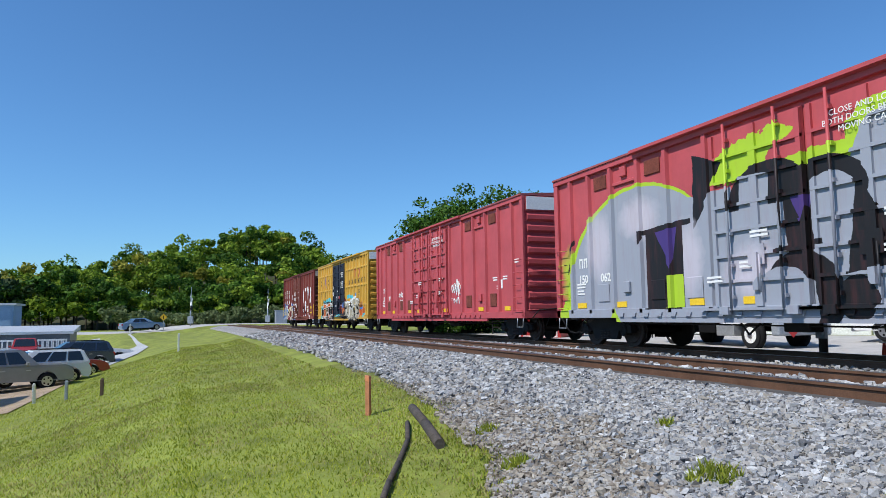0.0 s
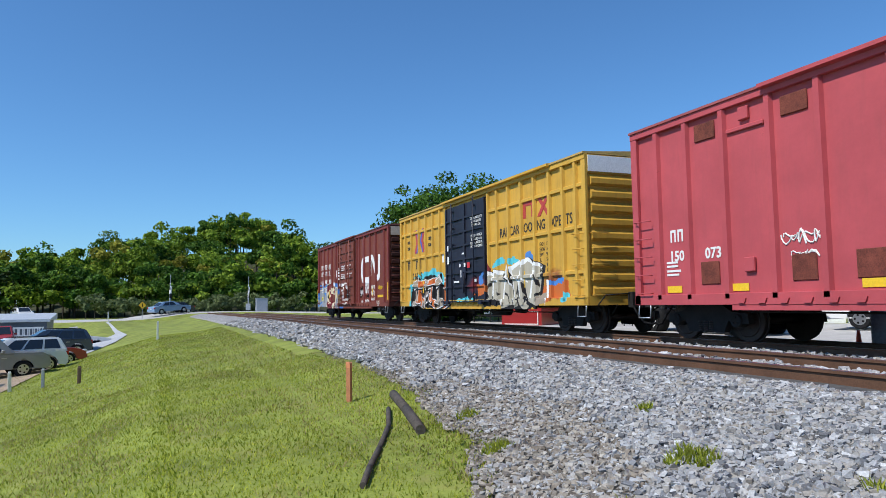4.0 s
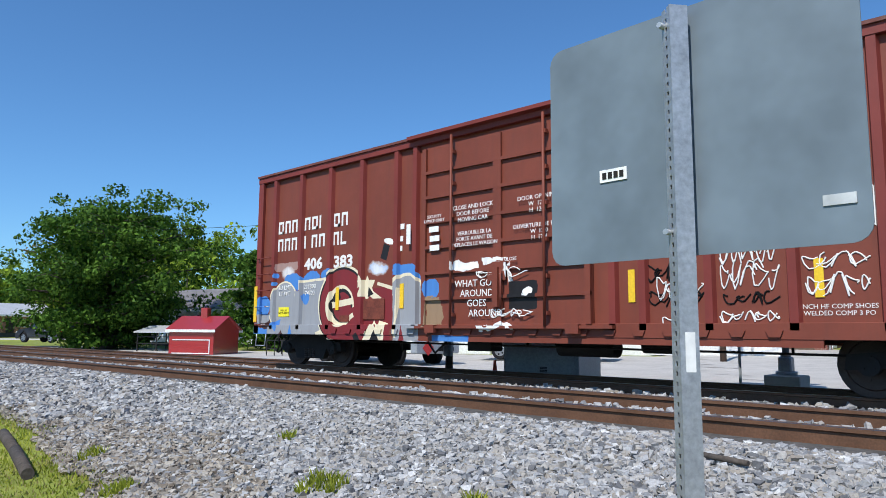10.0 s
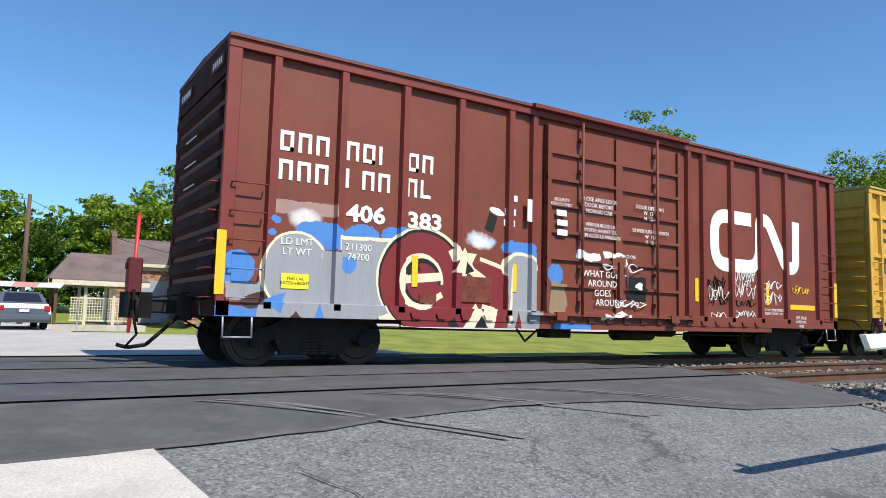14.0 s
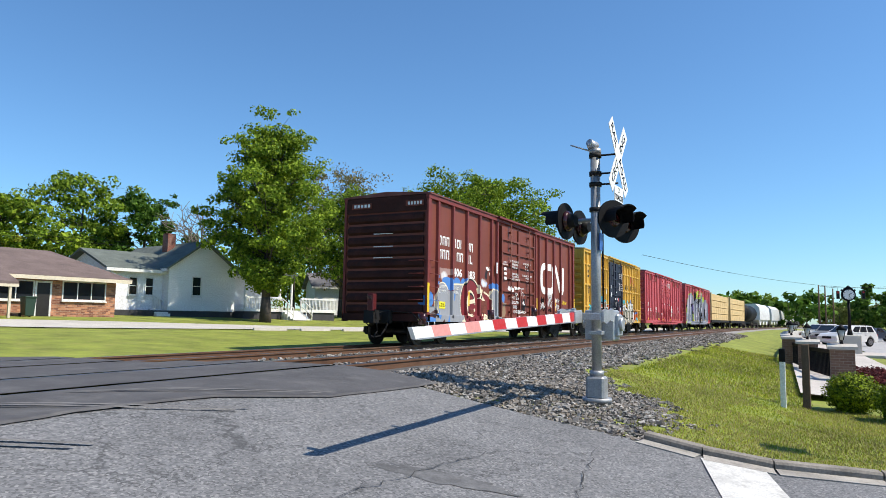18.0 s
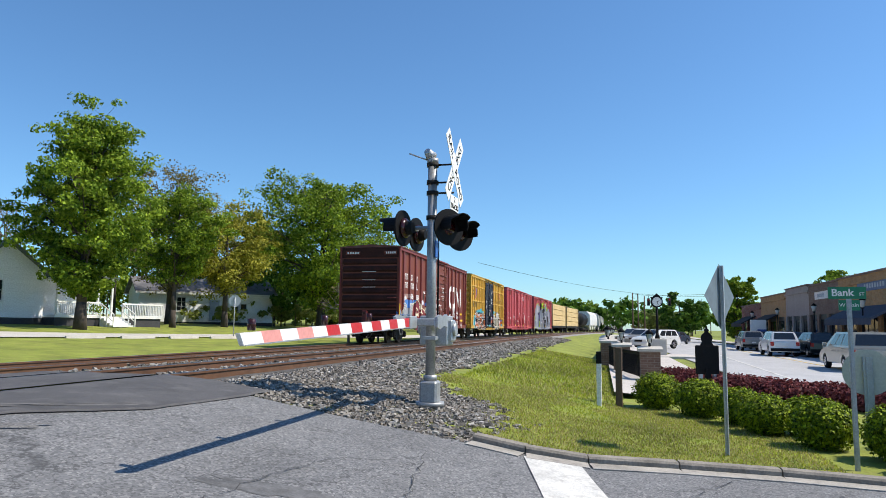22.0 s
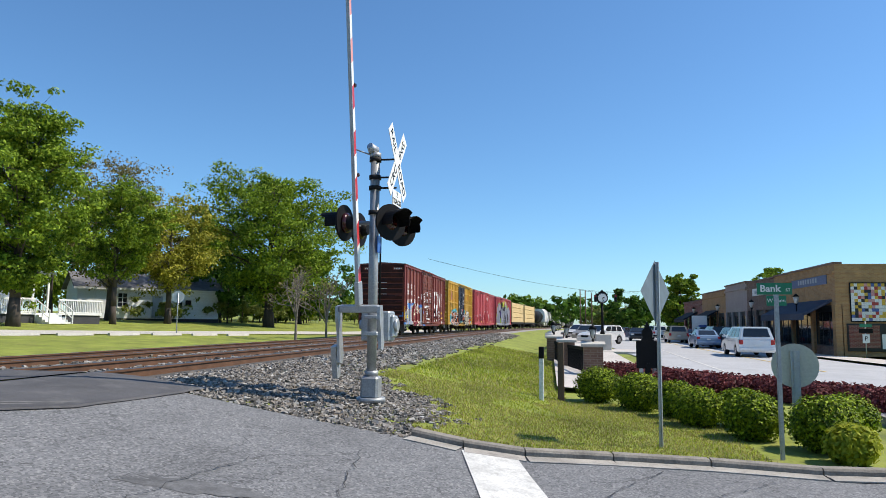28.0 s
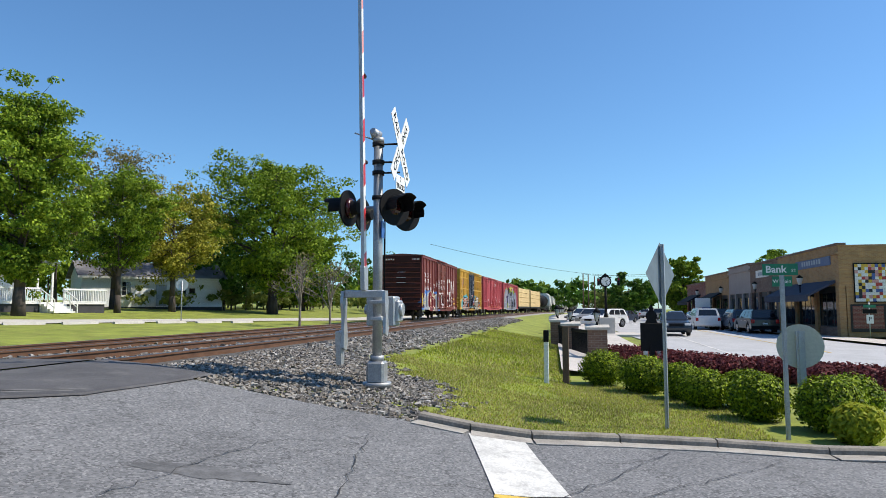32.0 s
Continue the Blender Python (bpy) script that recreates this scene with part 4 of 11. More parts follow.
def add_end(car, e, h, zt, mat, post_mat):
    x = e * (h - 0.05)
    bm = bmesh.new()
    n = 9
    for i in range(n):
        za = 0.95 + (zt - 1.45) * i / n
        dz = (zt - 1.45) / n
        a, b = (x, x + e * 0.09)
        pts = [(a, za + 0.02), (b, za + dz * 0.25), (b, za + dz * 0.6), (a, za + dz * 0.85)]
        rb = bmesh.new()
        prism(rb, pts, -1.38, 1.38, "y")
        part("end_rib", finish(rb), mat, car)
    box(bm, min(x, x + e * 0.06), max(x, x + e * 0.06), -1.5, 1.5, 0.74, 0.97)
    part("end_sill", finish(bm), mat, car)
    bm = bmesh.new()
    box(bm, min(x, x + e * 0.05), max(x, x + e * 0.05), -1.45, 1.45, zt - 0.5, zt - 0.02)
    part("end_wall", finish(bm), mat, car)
    # ladder irons on the end and round the corner
    for k in range(5):
        lad = bmesh.new()
        z = 1.0 + k * 0.40
        xo = x + e * 0.17
        tube(lad, (xo, -1.42, z), (xo, -0.95, z), 0.012, 6)
        for yy in (-1.42, -0.95):
            tube(lad, (x, yy, z), (xo, yy, z), 0.012, 6)
        xs0, xs1 = e * (h - 0.14), e * (h - 0.62)
        tube(lad, (xs0, -1.62, z), (xs1, -1.62, z), 0.012, 6)
        for xx in (xs0, xs1):
            tube(lad, (xx, -1.54, z), (xx, -1.62, z), 0.012, 6)
        part("ladder_rung", lad, post_mat, car)
    st = bmesh.new()
    xs0, xs1 = e * (h - 0.12), e * (h - 0.52)
    for xx in (xs0, xs1):
        tube(st, (xx, -1.53, 0.8), (xx, -1.56, 0.46), 0.014, 6)
    tube(st, (xs0, -1.56, 0.46), (xs1, -1.56, 0.46), 0.014, 6)
    part("sill_step", st, M["galv"], car)
    xc = e * h

    def near(a, b):
        return min(xc + e * a, xc + e * b), max(xc + e * a, xc + e * b)
    part("striker", bm_box(*near(0, 0.2), -0.35, 0.35, 0.66, 1.08, 0.02), M["steel_dark"], car)
    cp = part("coupler", bm_box(*near(0.1, 0.6), -0.1, 0.1, 0.76, 0.96, 0.02), M["steel_dark"], car)
    part("knuckle", finish(prism(bmesh.new(), sorted([(xc + e * 0.55, -0.2), (xc + e * 0.55, 0.16), (xc + e * 0.72, 0.2), (xc + e * 0.95, 0.1), (xc + e * 0.9, -0.02), (xc + e * 0.74, -0.04), (xc + e * 0.88, -0.2)], key=lambda p: math.atan2(p[1] + 0.01, p[0] - xc - e * 0.73)), 0.68, 1.06)), M["steel_dark"], cp)
    bm = bmesh.new()
    tube(bm, (xc + e * 0.74, -0.1, 0.62), (xc + e * 0.74, -0.1, 1.12), 0.03, 8)
    part("lock_pin", bm, M["steel_dark"], cp)
    bm = bmesh.new()
    tube(bm, (xc + e * 0.1, -0.2, 1.05), (xc + e * 0.12, -1.1, 1.0), 0.016, 6)
    tube(bm, (xc + e * 0.12, -1.1, 1.0), (xc + e * 0.14, -1.35, 0.74), 0.016, 6)
    tube(bm, (xc + e * 0.1, -0.2, 1.05), (xc + e * 0.6, -0.12, 0.98), 0.016, 6)
    part("uncoupling_lever", bm, M["steel_dark"], car)
    for yy in (-0.7, 0.7):
        bm = bmesh.new()
        tube(bm, (xc + e * 0.05, yy, 0.74), (xc - e * 0.5, yy * 0.8, 0.42), 0.02, 6)
        part("brake_pipe", bm, M["steel_dark"], car)
    ho = bmesh.new()
    pts = [(0.2, -0.32, 0.72), (0.42, -0.34, 0.5), (0.62, -0.3, 0.3), (0.85, -0.22, 0.26), (1.0, -0.2, 0.3)]
    for a, b in zip(pts, pts[1:]):
        tube(ho, (xc + e * a[0], a[1], a[2]), (xc + e * b[0], b[1], b[2]), 0.028, 8)
    part("air_hose", ho, M["black"], car)
    if e > 0:
        pf = bmesh.new()
        box(pf, x + 0.02, x + 0.35, 0.2, 0.9, 2.0, 2.04)
        tube(pf, (x + 0.12, 0.55, 2.3), (x + 0.2, 0.55, 2.3), 0.28, 20)
        part("hand_brake", pf, post_mat, car)


def reflectors(car, xs, z0=1.28, z1=1.78, y=-1.478):
    for x in xs:
        part("reflector", bm_box(x - 0.055, x + 0.055, y - 0.006, y, z0, z1), M["reflect"], car, "yellow reflective strip")


DK, WH, CR, GY, BL, RD = (0.012, 0.011, 0.012), (0.8, 0.8, 0.78), (0.74, 0.66, 0.47), (0.30, 0.31, 0.33), (0.07, 0.22, 0.55), (0.20, 0.022, 0.026)

# the last car: brown boxcar
BR = (0.07, 0.03, 0.025)
GRAF_BROWN = []
GRAF_BROWN += [((0.36, 0.23, 0.20), "b", -6.6, 2.35, 0.48, 0.1, 0, 0.12), (WH, "es", -6.6, 2.2, 0.3, 0.16, 0, 0.3)]
GRAF_BROWN += [(BL, "e", -7.07, 2.15, 0.09, 0.06, 0, 0.1), (BL, "e", -7.12, 1.95, 0.08, 0.05, 0, 0.1), (BL, "e", -6.35, 1.96, 0.42, 0.2, 0, 0.35), (BL, "e", -5.66, 2.04, 0.3, 0.17, 0, 0.3), (BL, "e", -5.11, 2.1, 0.22, 0.11, 0, 0.3), (BL, "e", -7.6, 1.4, 0.26, 0.28, 0, 0.2), (BL, "b", -7.45, 0.8, 0.5, 0.09, 0, 0.15), (BL, "e", -3.39, 2.12, 0.25, 0.1, 0, 0.3), (BL, "e", -2.62, 2.05, 0.38, 0.13, 0, 0.2), (BL, "e", -1.79, 1.63, 0.2, 0.2, 0, 0.2), (BL, "b", -1.32, 0.68, 0.45, 0.07, 0, 0.12), (BL, "e", -2.3, 1.8, 0.14, 0.24, 0, 0.2)]
GRAF_BROWN += [(GY, "b", -7.2, 1.1, 0.55, 0.12, 0, 0.12), (BR, "e", -7.25, 0.98, 0.3, 0.1, 8, 0.2), (GY, "b", -6.3, 0.74, 1.0, 0.18, 0, 0.1)]
GRAF_BROWN += [(CR, "e", -6.72, 1.4, 0.54, 0.61, 0, 0.05), (GY, "e", -6.72, 1.4, 0.5, 0.57, 0, 0.05), (GY, "b", -6.5, 0.95, 0.55, 0.36, 0, 0.08), (BL, "t", -7.0, 0.92, 0.2, 0.13, 200, 0.05), (BR, "t", -6.72, 0.72, 0.2, 0.12, 0, 0.08)]
GRAF_BROWN += [(CR, "b", -6.22, 1.3, 0.03, 0.4, 12, 0.05), (GY, "b", -5.98, 1.15, 0.34, 0.6, 0, 0.08), (BL, "t", -6.36, 0.76, 0.14, 0.2, 0, 0.05), (BL, "e", -5.88, 1.62, 0.13, 0.2, 0, 0.1)]
GRAF_BROWN += [(CR, "b", -5.57, 1.9, 0.5, 0.11, 2, 0.03), (CR, "b", -5.34, 1.42, 0.2, 0.55, -14, 0.03), (CR, "b", -5.2, 1.04, 0.2, 0.05, 0, 0.03), (GY, "b", -5.6, 1.82, 0.45, 0.13, 2, 0.03), (GY, "b", -5.46, 1.35, 0.24, 0.58, -14, 0.03), (GY, "b", -5.65, 0.82, 0.5, 0.24, 0, 0.05), (BR, "t", -5.4, 0.66, 0.16, 0.1, 0, 0.05), (CR, "b", -5.2, 0.7, 0.15, 0.15, 20, 0.04)]
GRAF_BROWN += [(CR, "e", -4.55, 1.4, 0.86, 0.87, 0, 0.03), (DK, "e", -4.56, 1.385, 0.81, 0.835, 0, 0.03), (RD, "e", -4.56, 1.37, 0.775, 0.80, 0, 0.03), (RD, "b", -3.9, 0.96, 0.95, 0.38, 0, 0.06), (RD, "b", -3.4, 1.3, 0.5, 0.42, 0, 0.06), (CR, "b", -4.5, 0.6, 0.55, 0.03, -2, 0.02)]
GRAF_BROWN += [(CR, "e", -4.6, 1.37, 0.44, 0.46, 0, 0.03), (DK, "e", -4.57, 1.38, 0.36, 0.37, 0, 0.02), (RD, "e", -4.56, 1.36, 0.3, 0.31, 0, 0.02), (CR, "b", -4.55, 1.43, 0.35, 0.07, 6, 0.02), (DK, "b", -4.74, 1.55, 0.13, 0.06, 20, 0.02), (RD, "b", -4.22, 1.24, 0.2, 0.085, 10, 0.02), (CR, "b", -4.32, 1.1, 0.16, 0.05, 28, 0.02)]
GRAF_BROWN += [(CR, "t", -3.74, 1.77, 0.26, 0.22, 0, 0.02), (CR, "t", -3.74, 1.66, 0.24, 0.24, 178, 0.02), (CR, "b", -3.5, 1.55, 0.2, 0.07, -30, 0.02), (CR, "b", -3.94, 1.86, 0.1, 0.1, 30, 0.02), (DK, "t", -3.66, 1.66, 0.1, 0.1, 20, 0.02), (CR, "b", -3.13, 1.74, 0.3, 0.035, -14, 0.02)]
GRAF_BROWN += [(CR, "t", -3.5, 0.78, 0.38, 0.27, 0, 0.03), (CR, "b", -3.26, 0.82, 0.14, 0.2, -12, 0.03), (DK, "t", -3.42, 0.7, 0.2, 0.15, 0, 0.03), (DK, "b", -3.98, 0.66, 0.08, 0.12, 30, 0.03)]
GRAF_BROWN += [(CR, "e", -2.55, 1.72, 0.42, 0.27, 0, 0.03), (GY, "e", -2.53, 1.68, 0.37, 0.25, 0, 0.03), (GY, "b", -2.5, 1.14, 0.36, 0.56, 0, 0.05), (CR, "b", -2.78, 1.2, 0.03, 0.5, -4, 0.05), (RD, "t", -2.62, 0.75, 0.1, 0.2, 0, 0.03)]
GRAF_BROWN += [(DK, "b", -3.2, 2.46, 0.1, 0.16, -20, 0.04), (WH, "e", -3.07, 2.67, 0.17, 0.06, -12, 0.1), (WH, "es", -3.4, 2.12, 0.3, 0.16, 0, 0.3)]
GRAF_BROWN += [(WH, "b", -0.95, 2.04, 0.3, 0.08, 0, 0.3), (WH, "b", -0.3, 2.08, 0.26, 0.05, 0, 0.3), (WH, "b", 0.12, 1.6, 0.05, 0.4, 12, 0.3), (WH, "b", -0.2, 0.92, 0.35, 0.04, 0, 0.4), (DK, "b", 0.36, 1.45, 0.3, 0.24, 0, 0.12), (WH, "e", 0.45, 1.5, 0.1, 0.07, 0, 0.2), ((0.3, 0.2, 0.12), "b", -1.72, 1.2, 0.22, 0.28, 0, 0.25)]
brown = car_paint("brown_car_paint", (0.185, 0.046, 0.027), GRAF_BROWN, grime_amt=0.25)
brown_post = car_paint("brown_post_paint", (0.19, 0.034, 0.026), GRAF_BROWN, grime_amt=0.2)
P_BROWN = [-7.15, -6.08, -4.98, -3.9, -2.82, -2.28, 2.05, 2.55, 3.55, 4.65, 5.70, 7.10]
# end paint: shade of the ends put into a darker brown, with soot patches
c1 = boxcar(0.0, 15.75, brown, brown_post, "brown boxcar with white lettering and sprayed graffiti, last of the train", P_BROWN, [(-2.02, 1.7)], hood=(-2.4, 1.9), roof_mat=surface("brown_roof", (0.15, 0.045, 0.035), 0.25, 1.5, 25, 0.7, dirt=(0.3, 0.24, 0.2), dirt_amt=0.3), end_paint=surface("shaded_sooty_brown_end", (0.055, 0.019, 0.015), 0.35, 1.2, 25, 0.85, dirt=(0.02, 0.015, 0.013), dirt_amt=0.7, spec=0.2))
YP = -1.476


def letter_bars(car, text, x0, z, w, h, mat, y=YP):
    """Company lettering as plain blocks, one for each letter; gaps where the posts stand."""
    step = w / len(text)
    for i, c in enumerate(text):
        if c == " ":
            continue
        bm = bmesh.new()
        xa = x0 + i * step
        box(bm, xa + step * 0.1, xa + step * 0.3, y - 0.004, y, z - h / 2, z + h / 2)
        if c not in "IL":
            box(bm, xa + step * 0.3, xa + step * 0.85, y - 0.004, y, z + h * 0.3, z + h / 2)
            box(bm, xa + step * 0.65, xa + step * 0.85, y - 0.004, y, z - h / 2, z + h * 0.3)
        if c in "LCDE":
            box(bm, xa + step * 0.3, xa + step * 0.85, y - 0.004, y, z - h / 2, z - h * 0.3)
        part("lettering", bm, mat, car)


letter_bars(c1, "CAN", -7.08, 3.32, 0.84, 0.30, M["stencil"])
letter_bars(c1, "ADI", -6.02, 3.32, 0.84, 0.30, M["stencil"])
letter_bars(c1, "EN", -4.94, 3.30, 0.56, 0.30, M["stencil"])
letter_bars(c1, "NAT", -7.08, 2.89, 0.84, 0.30, M["stencil"])
letter_bars(c1, "ION", -6.02, 2.89, 0.84, 0.30, M["stencil"])
letter_bars(c1, "AL", -4.94, 2.88, 0.52, 0.30, M["stencil"])
words("car_number", "406", 0.36, M["stencil"], c1, pose(-5.62, YP, 2.35), bold=0.012, squeeze=1.25)
words("car_number", "383", 0.36, M["stencil"], c1, pose(-4.55, YP, 2.34), bold=0.012, squeeze=1.25)
words("stencil", "LD LMT\nLT WT", 0.15, M["stencil"], c1, pose(-6.72, YP, 1.77))
words("stencil", "211300\n74700", 0.15, M["stencil"], c1, pose(-5.73, YP, 1.76))
part("notice", bm_box(-6.94, -6.52, YP - 0.006, YP, 1.16, 1.38), M["label_y"], c1, "yellow excess height notice")
words("notice_text", "THIS CAR\nEXCESS HEIGHT", 0.062, M["black"], c1, pose(-6.73, YP - 0.007, 1.27), 0.002)
part("vent_panel", bm_box(-3.84, -3.18, YP - 0.02, YP, 1.06, 1.5, 0.01), M["rust_panel"], c1)
part("tag_plate", bm_box(-4.62, -4.3, YP - 0.012, YP, 1.02, 1.16), M["rust_panel"], c1)
part("placard", bm_box(-2.47, -2.36, -1.575, -1.56, 2.55, 2.95), M["placard"], c1)
reflectors(c1, [-4.72, -2.68, 2.35, 4.95])
for x in (-7.83, 7.80):
    part("reflector", bm_box(x - 0.07, x + 0.06, -1.562, -1.556, 1.04, 1.92), M["reflect"], c1, "yellow reflective strip")
YD = -1.608
M["marker_red"] = surface("marker_red", (0.10, 0.012, 0.014), 0.2, 6, 30, 0.5)
M["lens_dark"] = plain("dark_lens", (0.05, 0.01, 0.01), 0.2)
words("stencil", "SECURITY\nDEVICE ONLY", 0.085, M["stencil"], c1, pose(-1.68, YD, 2.98), 0.003)
words("stencil", "CLOSE AND LOCK\nDOOR BEFORE\nMOVING CAR", 0.115, M["stencil"], c1, pose(-0.72, YD, 3.0), 0.003)
words("stencil", "VERROUILLER LA\nPORTE AVANT DE\nDEPLACER LE WAGON", 0.105, M["stencil"], c1, pose(-0.68, YD, 2.52), 0.003)
words("stencil", "DOOR OPENING\nW  12-0\nH  12-4", 0.11, M["stencil"], c1, pose(0.72, YD, 3.0), 0.003)
words("stencil", "OUVERTURE DE PORTE\nW  12-0\nH  12-4", 0.105, M["stencil"], c1, pose(0.75, YD, 2.52), 0.003)
words("stencil", "OPEN CLOSE", 0.09, M["stencil"], c1, pose(0.02, -1.62, 2.08), 0.003)
words("graffiti_text", "WHAT GOES\nAROUND\nGOES\n        AROUND", 0.18, M["stencil"], c1, pose(-0.62, YD, 1.42), 0.003)
for x, z in ((-1.68, 2.78), (-1.66, 2.6), (-1.66, 2.42), (-2.75, 2.95), (-2.78, 2.7), (-2.8, 2.5)):
    part("torn_placard", bm_box(x - 0.13, x + 0.12, YD - 0.004 if x > -2 else YP - 0.006, YD if x > -2 else YP, z - 0.06, z + 0.05), M["placard"], c1)
words("stencil", "INCH HF COMP SHOES\nWELDED COMP 3 PO", 0.085, M["stencil"], c1, pose(5.15, YP, 1.12), 0.003)
words("stencil", "LIFT, JACK\nAND PULL\nHERE", 0.10, M["stencil"], c1, pose(6.2, -1.56, 0.9), 0.003)
part("notice", bm_box(5.88, 6.95, YP - 0.006, YP, 1.2, 1.32), M["reflect"], c1, "yellow excess height notice")


def ribbon(name, car, pts, w, mat, y):
    """A flat painted band of even width along a line of corners, rounded."""
    line = []
    for i, p in enumerate(pts):
        p = Vector(p)
        if 0 < i < len(pts) - 1:
            a, b = Vector(pts[i - 1]), Vector(pts[i + 1])
            r = min(0.42, (p - a).length * 0.48, (b - p).length * 0.48)
            p0, p2 = p + (a - p).normalized() * r, p + (b - p).normalized() * r
            for k in range(7):
                t = k / 6
                line.append((1 - t) ** 2 * p0 + 2 * t * (1 - t) * p + t * t * p2)
        else:
            line.append(p)
    bm = bmesh.new()
    prev = None
    for i, p in enumerate(line):
        d = (line[min(i + 1, len(line) - 1)] - line[max(i - 1, 0)]).normalized()
        nrm = Vector((-d.y, d.x)) * w / 2
        q = [bm.verts.new((p.x + s * nrm.x, y - dy, p.y + s * nrm.y)) for s in (-1, 1) for dy in (0.004, 0.0)]
        if prev:
            for a, b in ((0, 2), (2, 3), (3, 1), (1, 0)):
                bm.faces.new((prev[a], prev[b], q[b], q[a]))
        prev = q
    return part(name, finish(bm), mat, car, "white painted band emblem")


ribbon("emblem", c1, [(4.35, 3.24), (2.98, 3.24), (2.98, 2.14), (4.62, 2.14), (4.66, 3.28), (5.0, 3.28), (5.72, 2.2), (6.14, 2.2), (6.18, 3.36)], 0.31, M["stencil"], -1.478)
# sprayed tags as light scribbles
random.seed(5)
def scribble(car, x, z, w, h, letters, mat, y, r=0.011):
    """A sprayed tag: a row of looping strokes, each of its own shape."""
    bm = bmesh.new()
    for k in range(letters):
        cx = x + w * (k + 0.5) / letters
        ph, turns = random.uniform(0, 6.28), random.uniform(0.7, 1.5)
        ax, az = w / letters * random.uniform(0.35, 0.75), h * random.uniform(0.22, 0.42)
        prev = None
        for i in range(13):
            a = ph + turns * 6.28 * i / 12
            q = Vector((cx + ax * math.cos(a) + ax * 0.5 * (i / 12 - 0.5), y - 0.003, z + az * (0.7 * math.sin(a * (1.0 + 0.35 * (k % 3))) + 0.45 * math.cos(a * (2.1 - 0.4 * (k % 2)) + k)) + random.uniform(-0.03, 0.03) * h))
            if prev is not None and (q - prev).length > 1e-3:
                tube(bm, prev, q, r, 4, cap=False)
            prev = q
    return part("graffiti_tag", bm, mat, car)


for x, z, w, h, n, mt in ((2.62, 1.72, 0.75, 0.34, 5, "black"), (2.66, 1.35, 0.8, 0.36, 5, "black"), (2.75, 1.5, 0.7, 0.5, 4, "stencil"), (2.85, 0.98, 0.5, 0.2, 3, "stencil"), (3.68, 1.95, 0.8, 0.42, 5, "stencil"), (3.68, 1.62, 0.8, 0.5, 5, "stencil"), (3.75, 1.3, 0.7, 0.34, 4, "black"), (3.7, 1.05, 0.75, 0.22, 5, "stencil"), (4.8, 1.75, 0.7, 0.3, 4, "stencil"), (4.8, 1.45, 0.75, 0.35, 5, "stencil"), (6.0, 1.68, 0.7, 0.24, 5, "reflect"), (-0.6, 1.85, 1.0, 0.2, 4, "stencil"), (-0.3, 1.15, 0.9, 0.25, 4, "stencil")):
    scribble(c1, x, z, w, h, n, M[mt], YP if abs(x) > 2 else YD)

# yellow boxcar with a black door
CY, OR, TN = (0.10, 0.52, 0.60), (0.55, 0.14, 0.03), (0.36, 0.29, 0.22)
GRAF_YEL = [(CY, "b", -4.2, 1.2, 2.45, 0.5, 0, 0.45), (CY, "e", -4.1, 1.7, 1.75, 0.5, 0, 0.5), (DK, "b", -4.2, 1.1, 2.2, 0.42, 0, 0.3), (DK, "e", -4.1, 1.55, 1.6, 0.42, 0, 0.3)]
graf = random.Random(17)


def wild_letters(xs, z, fills, outline, wide):
    """Interlocking sprayed letters: slanted bars and wedges, each with a dark rim, a light edge and its fill."""
    out = []
    for i, x in enumerate(xs):
        col = fills[i % len(fills)]
        for j in range(3):
            kd = graf.choice("bbt")
            cx, cz = x + graf.uniform(-0.22, 0.22), z + (-0.28, 0.1, 0.42)[j] + graf.uniform(-0.08, 0.08)
            rx, rz = (wide * graf.uniform(0.8, 1.25), graf.uniform(0.1, 0.17)) if j != 1 else (wide * graf.uniform(0.38, 0.5), graf.uniform(0.42, 0.55))
            turn = graf.uniform(-24, 24)
            out += [(DK, kd, cx + 0.03, cz - 0.03, rx + 0.075, rz + 0.07, turn, 0.08), (outline, kd, cx, cz, rx + 0.035, rz + 0.035, turn, 0.08), (col, kd, cx, cz, rx, rz, turn, 0.08)]
        out.append((DK, "b", x + graf.uniform(-0.1, 0.1), z + graf.uniform(-0.2, 0.2), 0.03, graf.uniform(0.12, 0.25), graf.uniform(-40, 40), 0.05))
    return out


GRAF_YEL += wild_letters((-6.0, -5.2, -4.45, -3.7, -2.95, -2.3), 1.22, (TN, OR, (0.40, 0.31, 0.25), OR), WH, 0.4)
GRAF_YEL += [(CY, "e", x, zz, 0.05, 0.05, 0, 0.1) for x, zz in ((-6.9, 1.5), (-6.2, 1.95), (-5.5, 2.05), (-2.0, 1.7), (-1.9, 1.2), (-2.7, 1.95))]
GRAF_YEL += [(BL, "e", 4.75, 2.15, 0.35, 0.16, -30, 0.3), (CY, "e", 2.5, 2.12, 0.5, 0.12, 10, 0.5), (CY, "e", 3.6, 2.14, 0.3, 0.1, 0, 0.4), (RD, "e", 1.6, 1.9, 0.3, 0.2, 10, 0.4), (BL, "e", 1.7, 1.6, 0.16, 0.3, 0, 0.4), (RD, "es", 6.2, 1.35, 0.8, 0.45, 0, 0.5), (OR, "b", 6.2, 1.15, 0.75, 0.22, 8, 0.4), (BL, "b", 6.4, 1.42, 0.4, 0.08, 6, 0.3), (CY, "e", 6.75, 0.95, 0.2, 0.12, 20, 0.4), (DK, "b", 3.4, 1.15, 2.0, 0.4, 0, 0.3)]
PALE = (0.44, 0.40, 0.31)
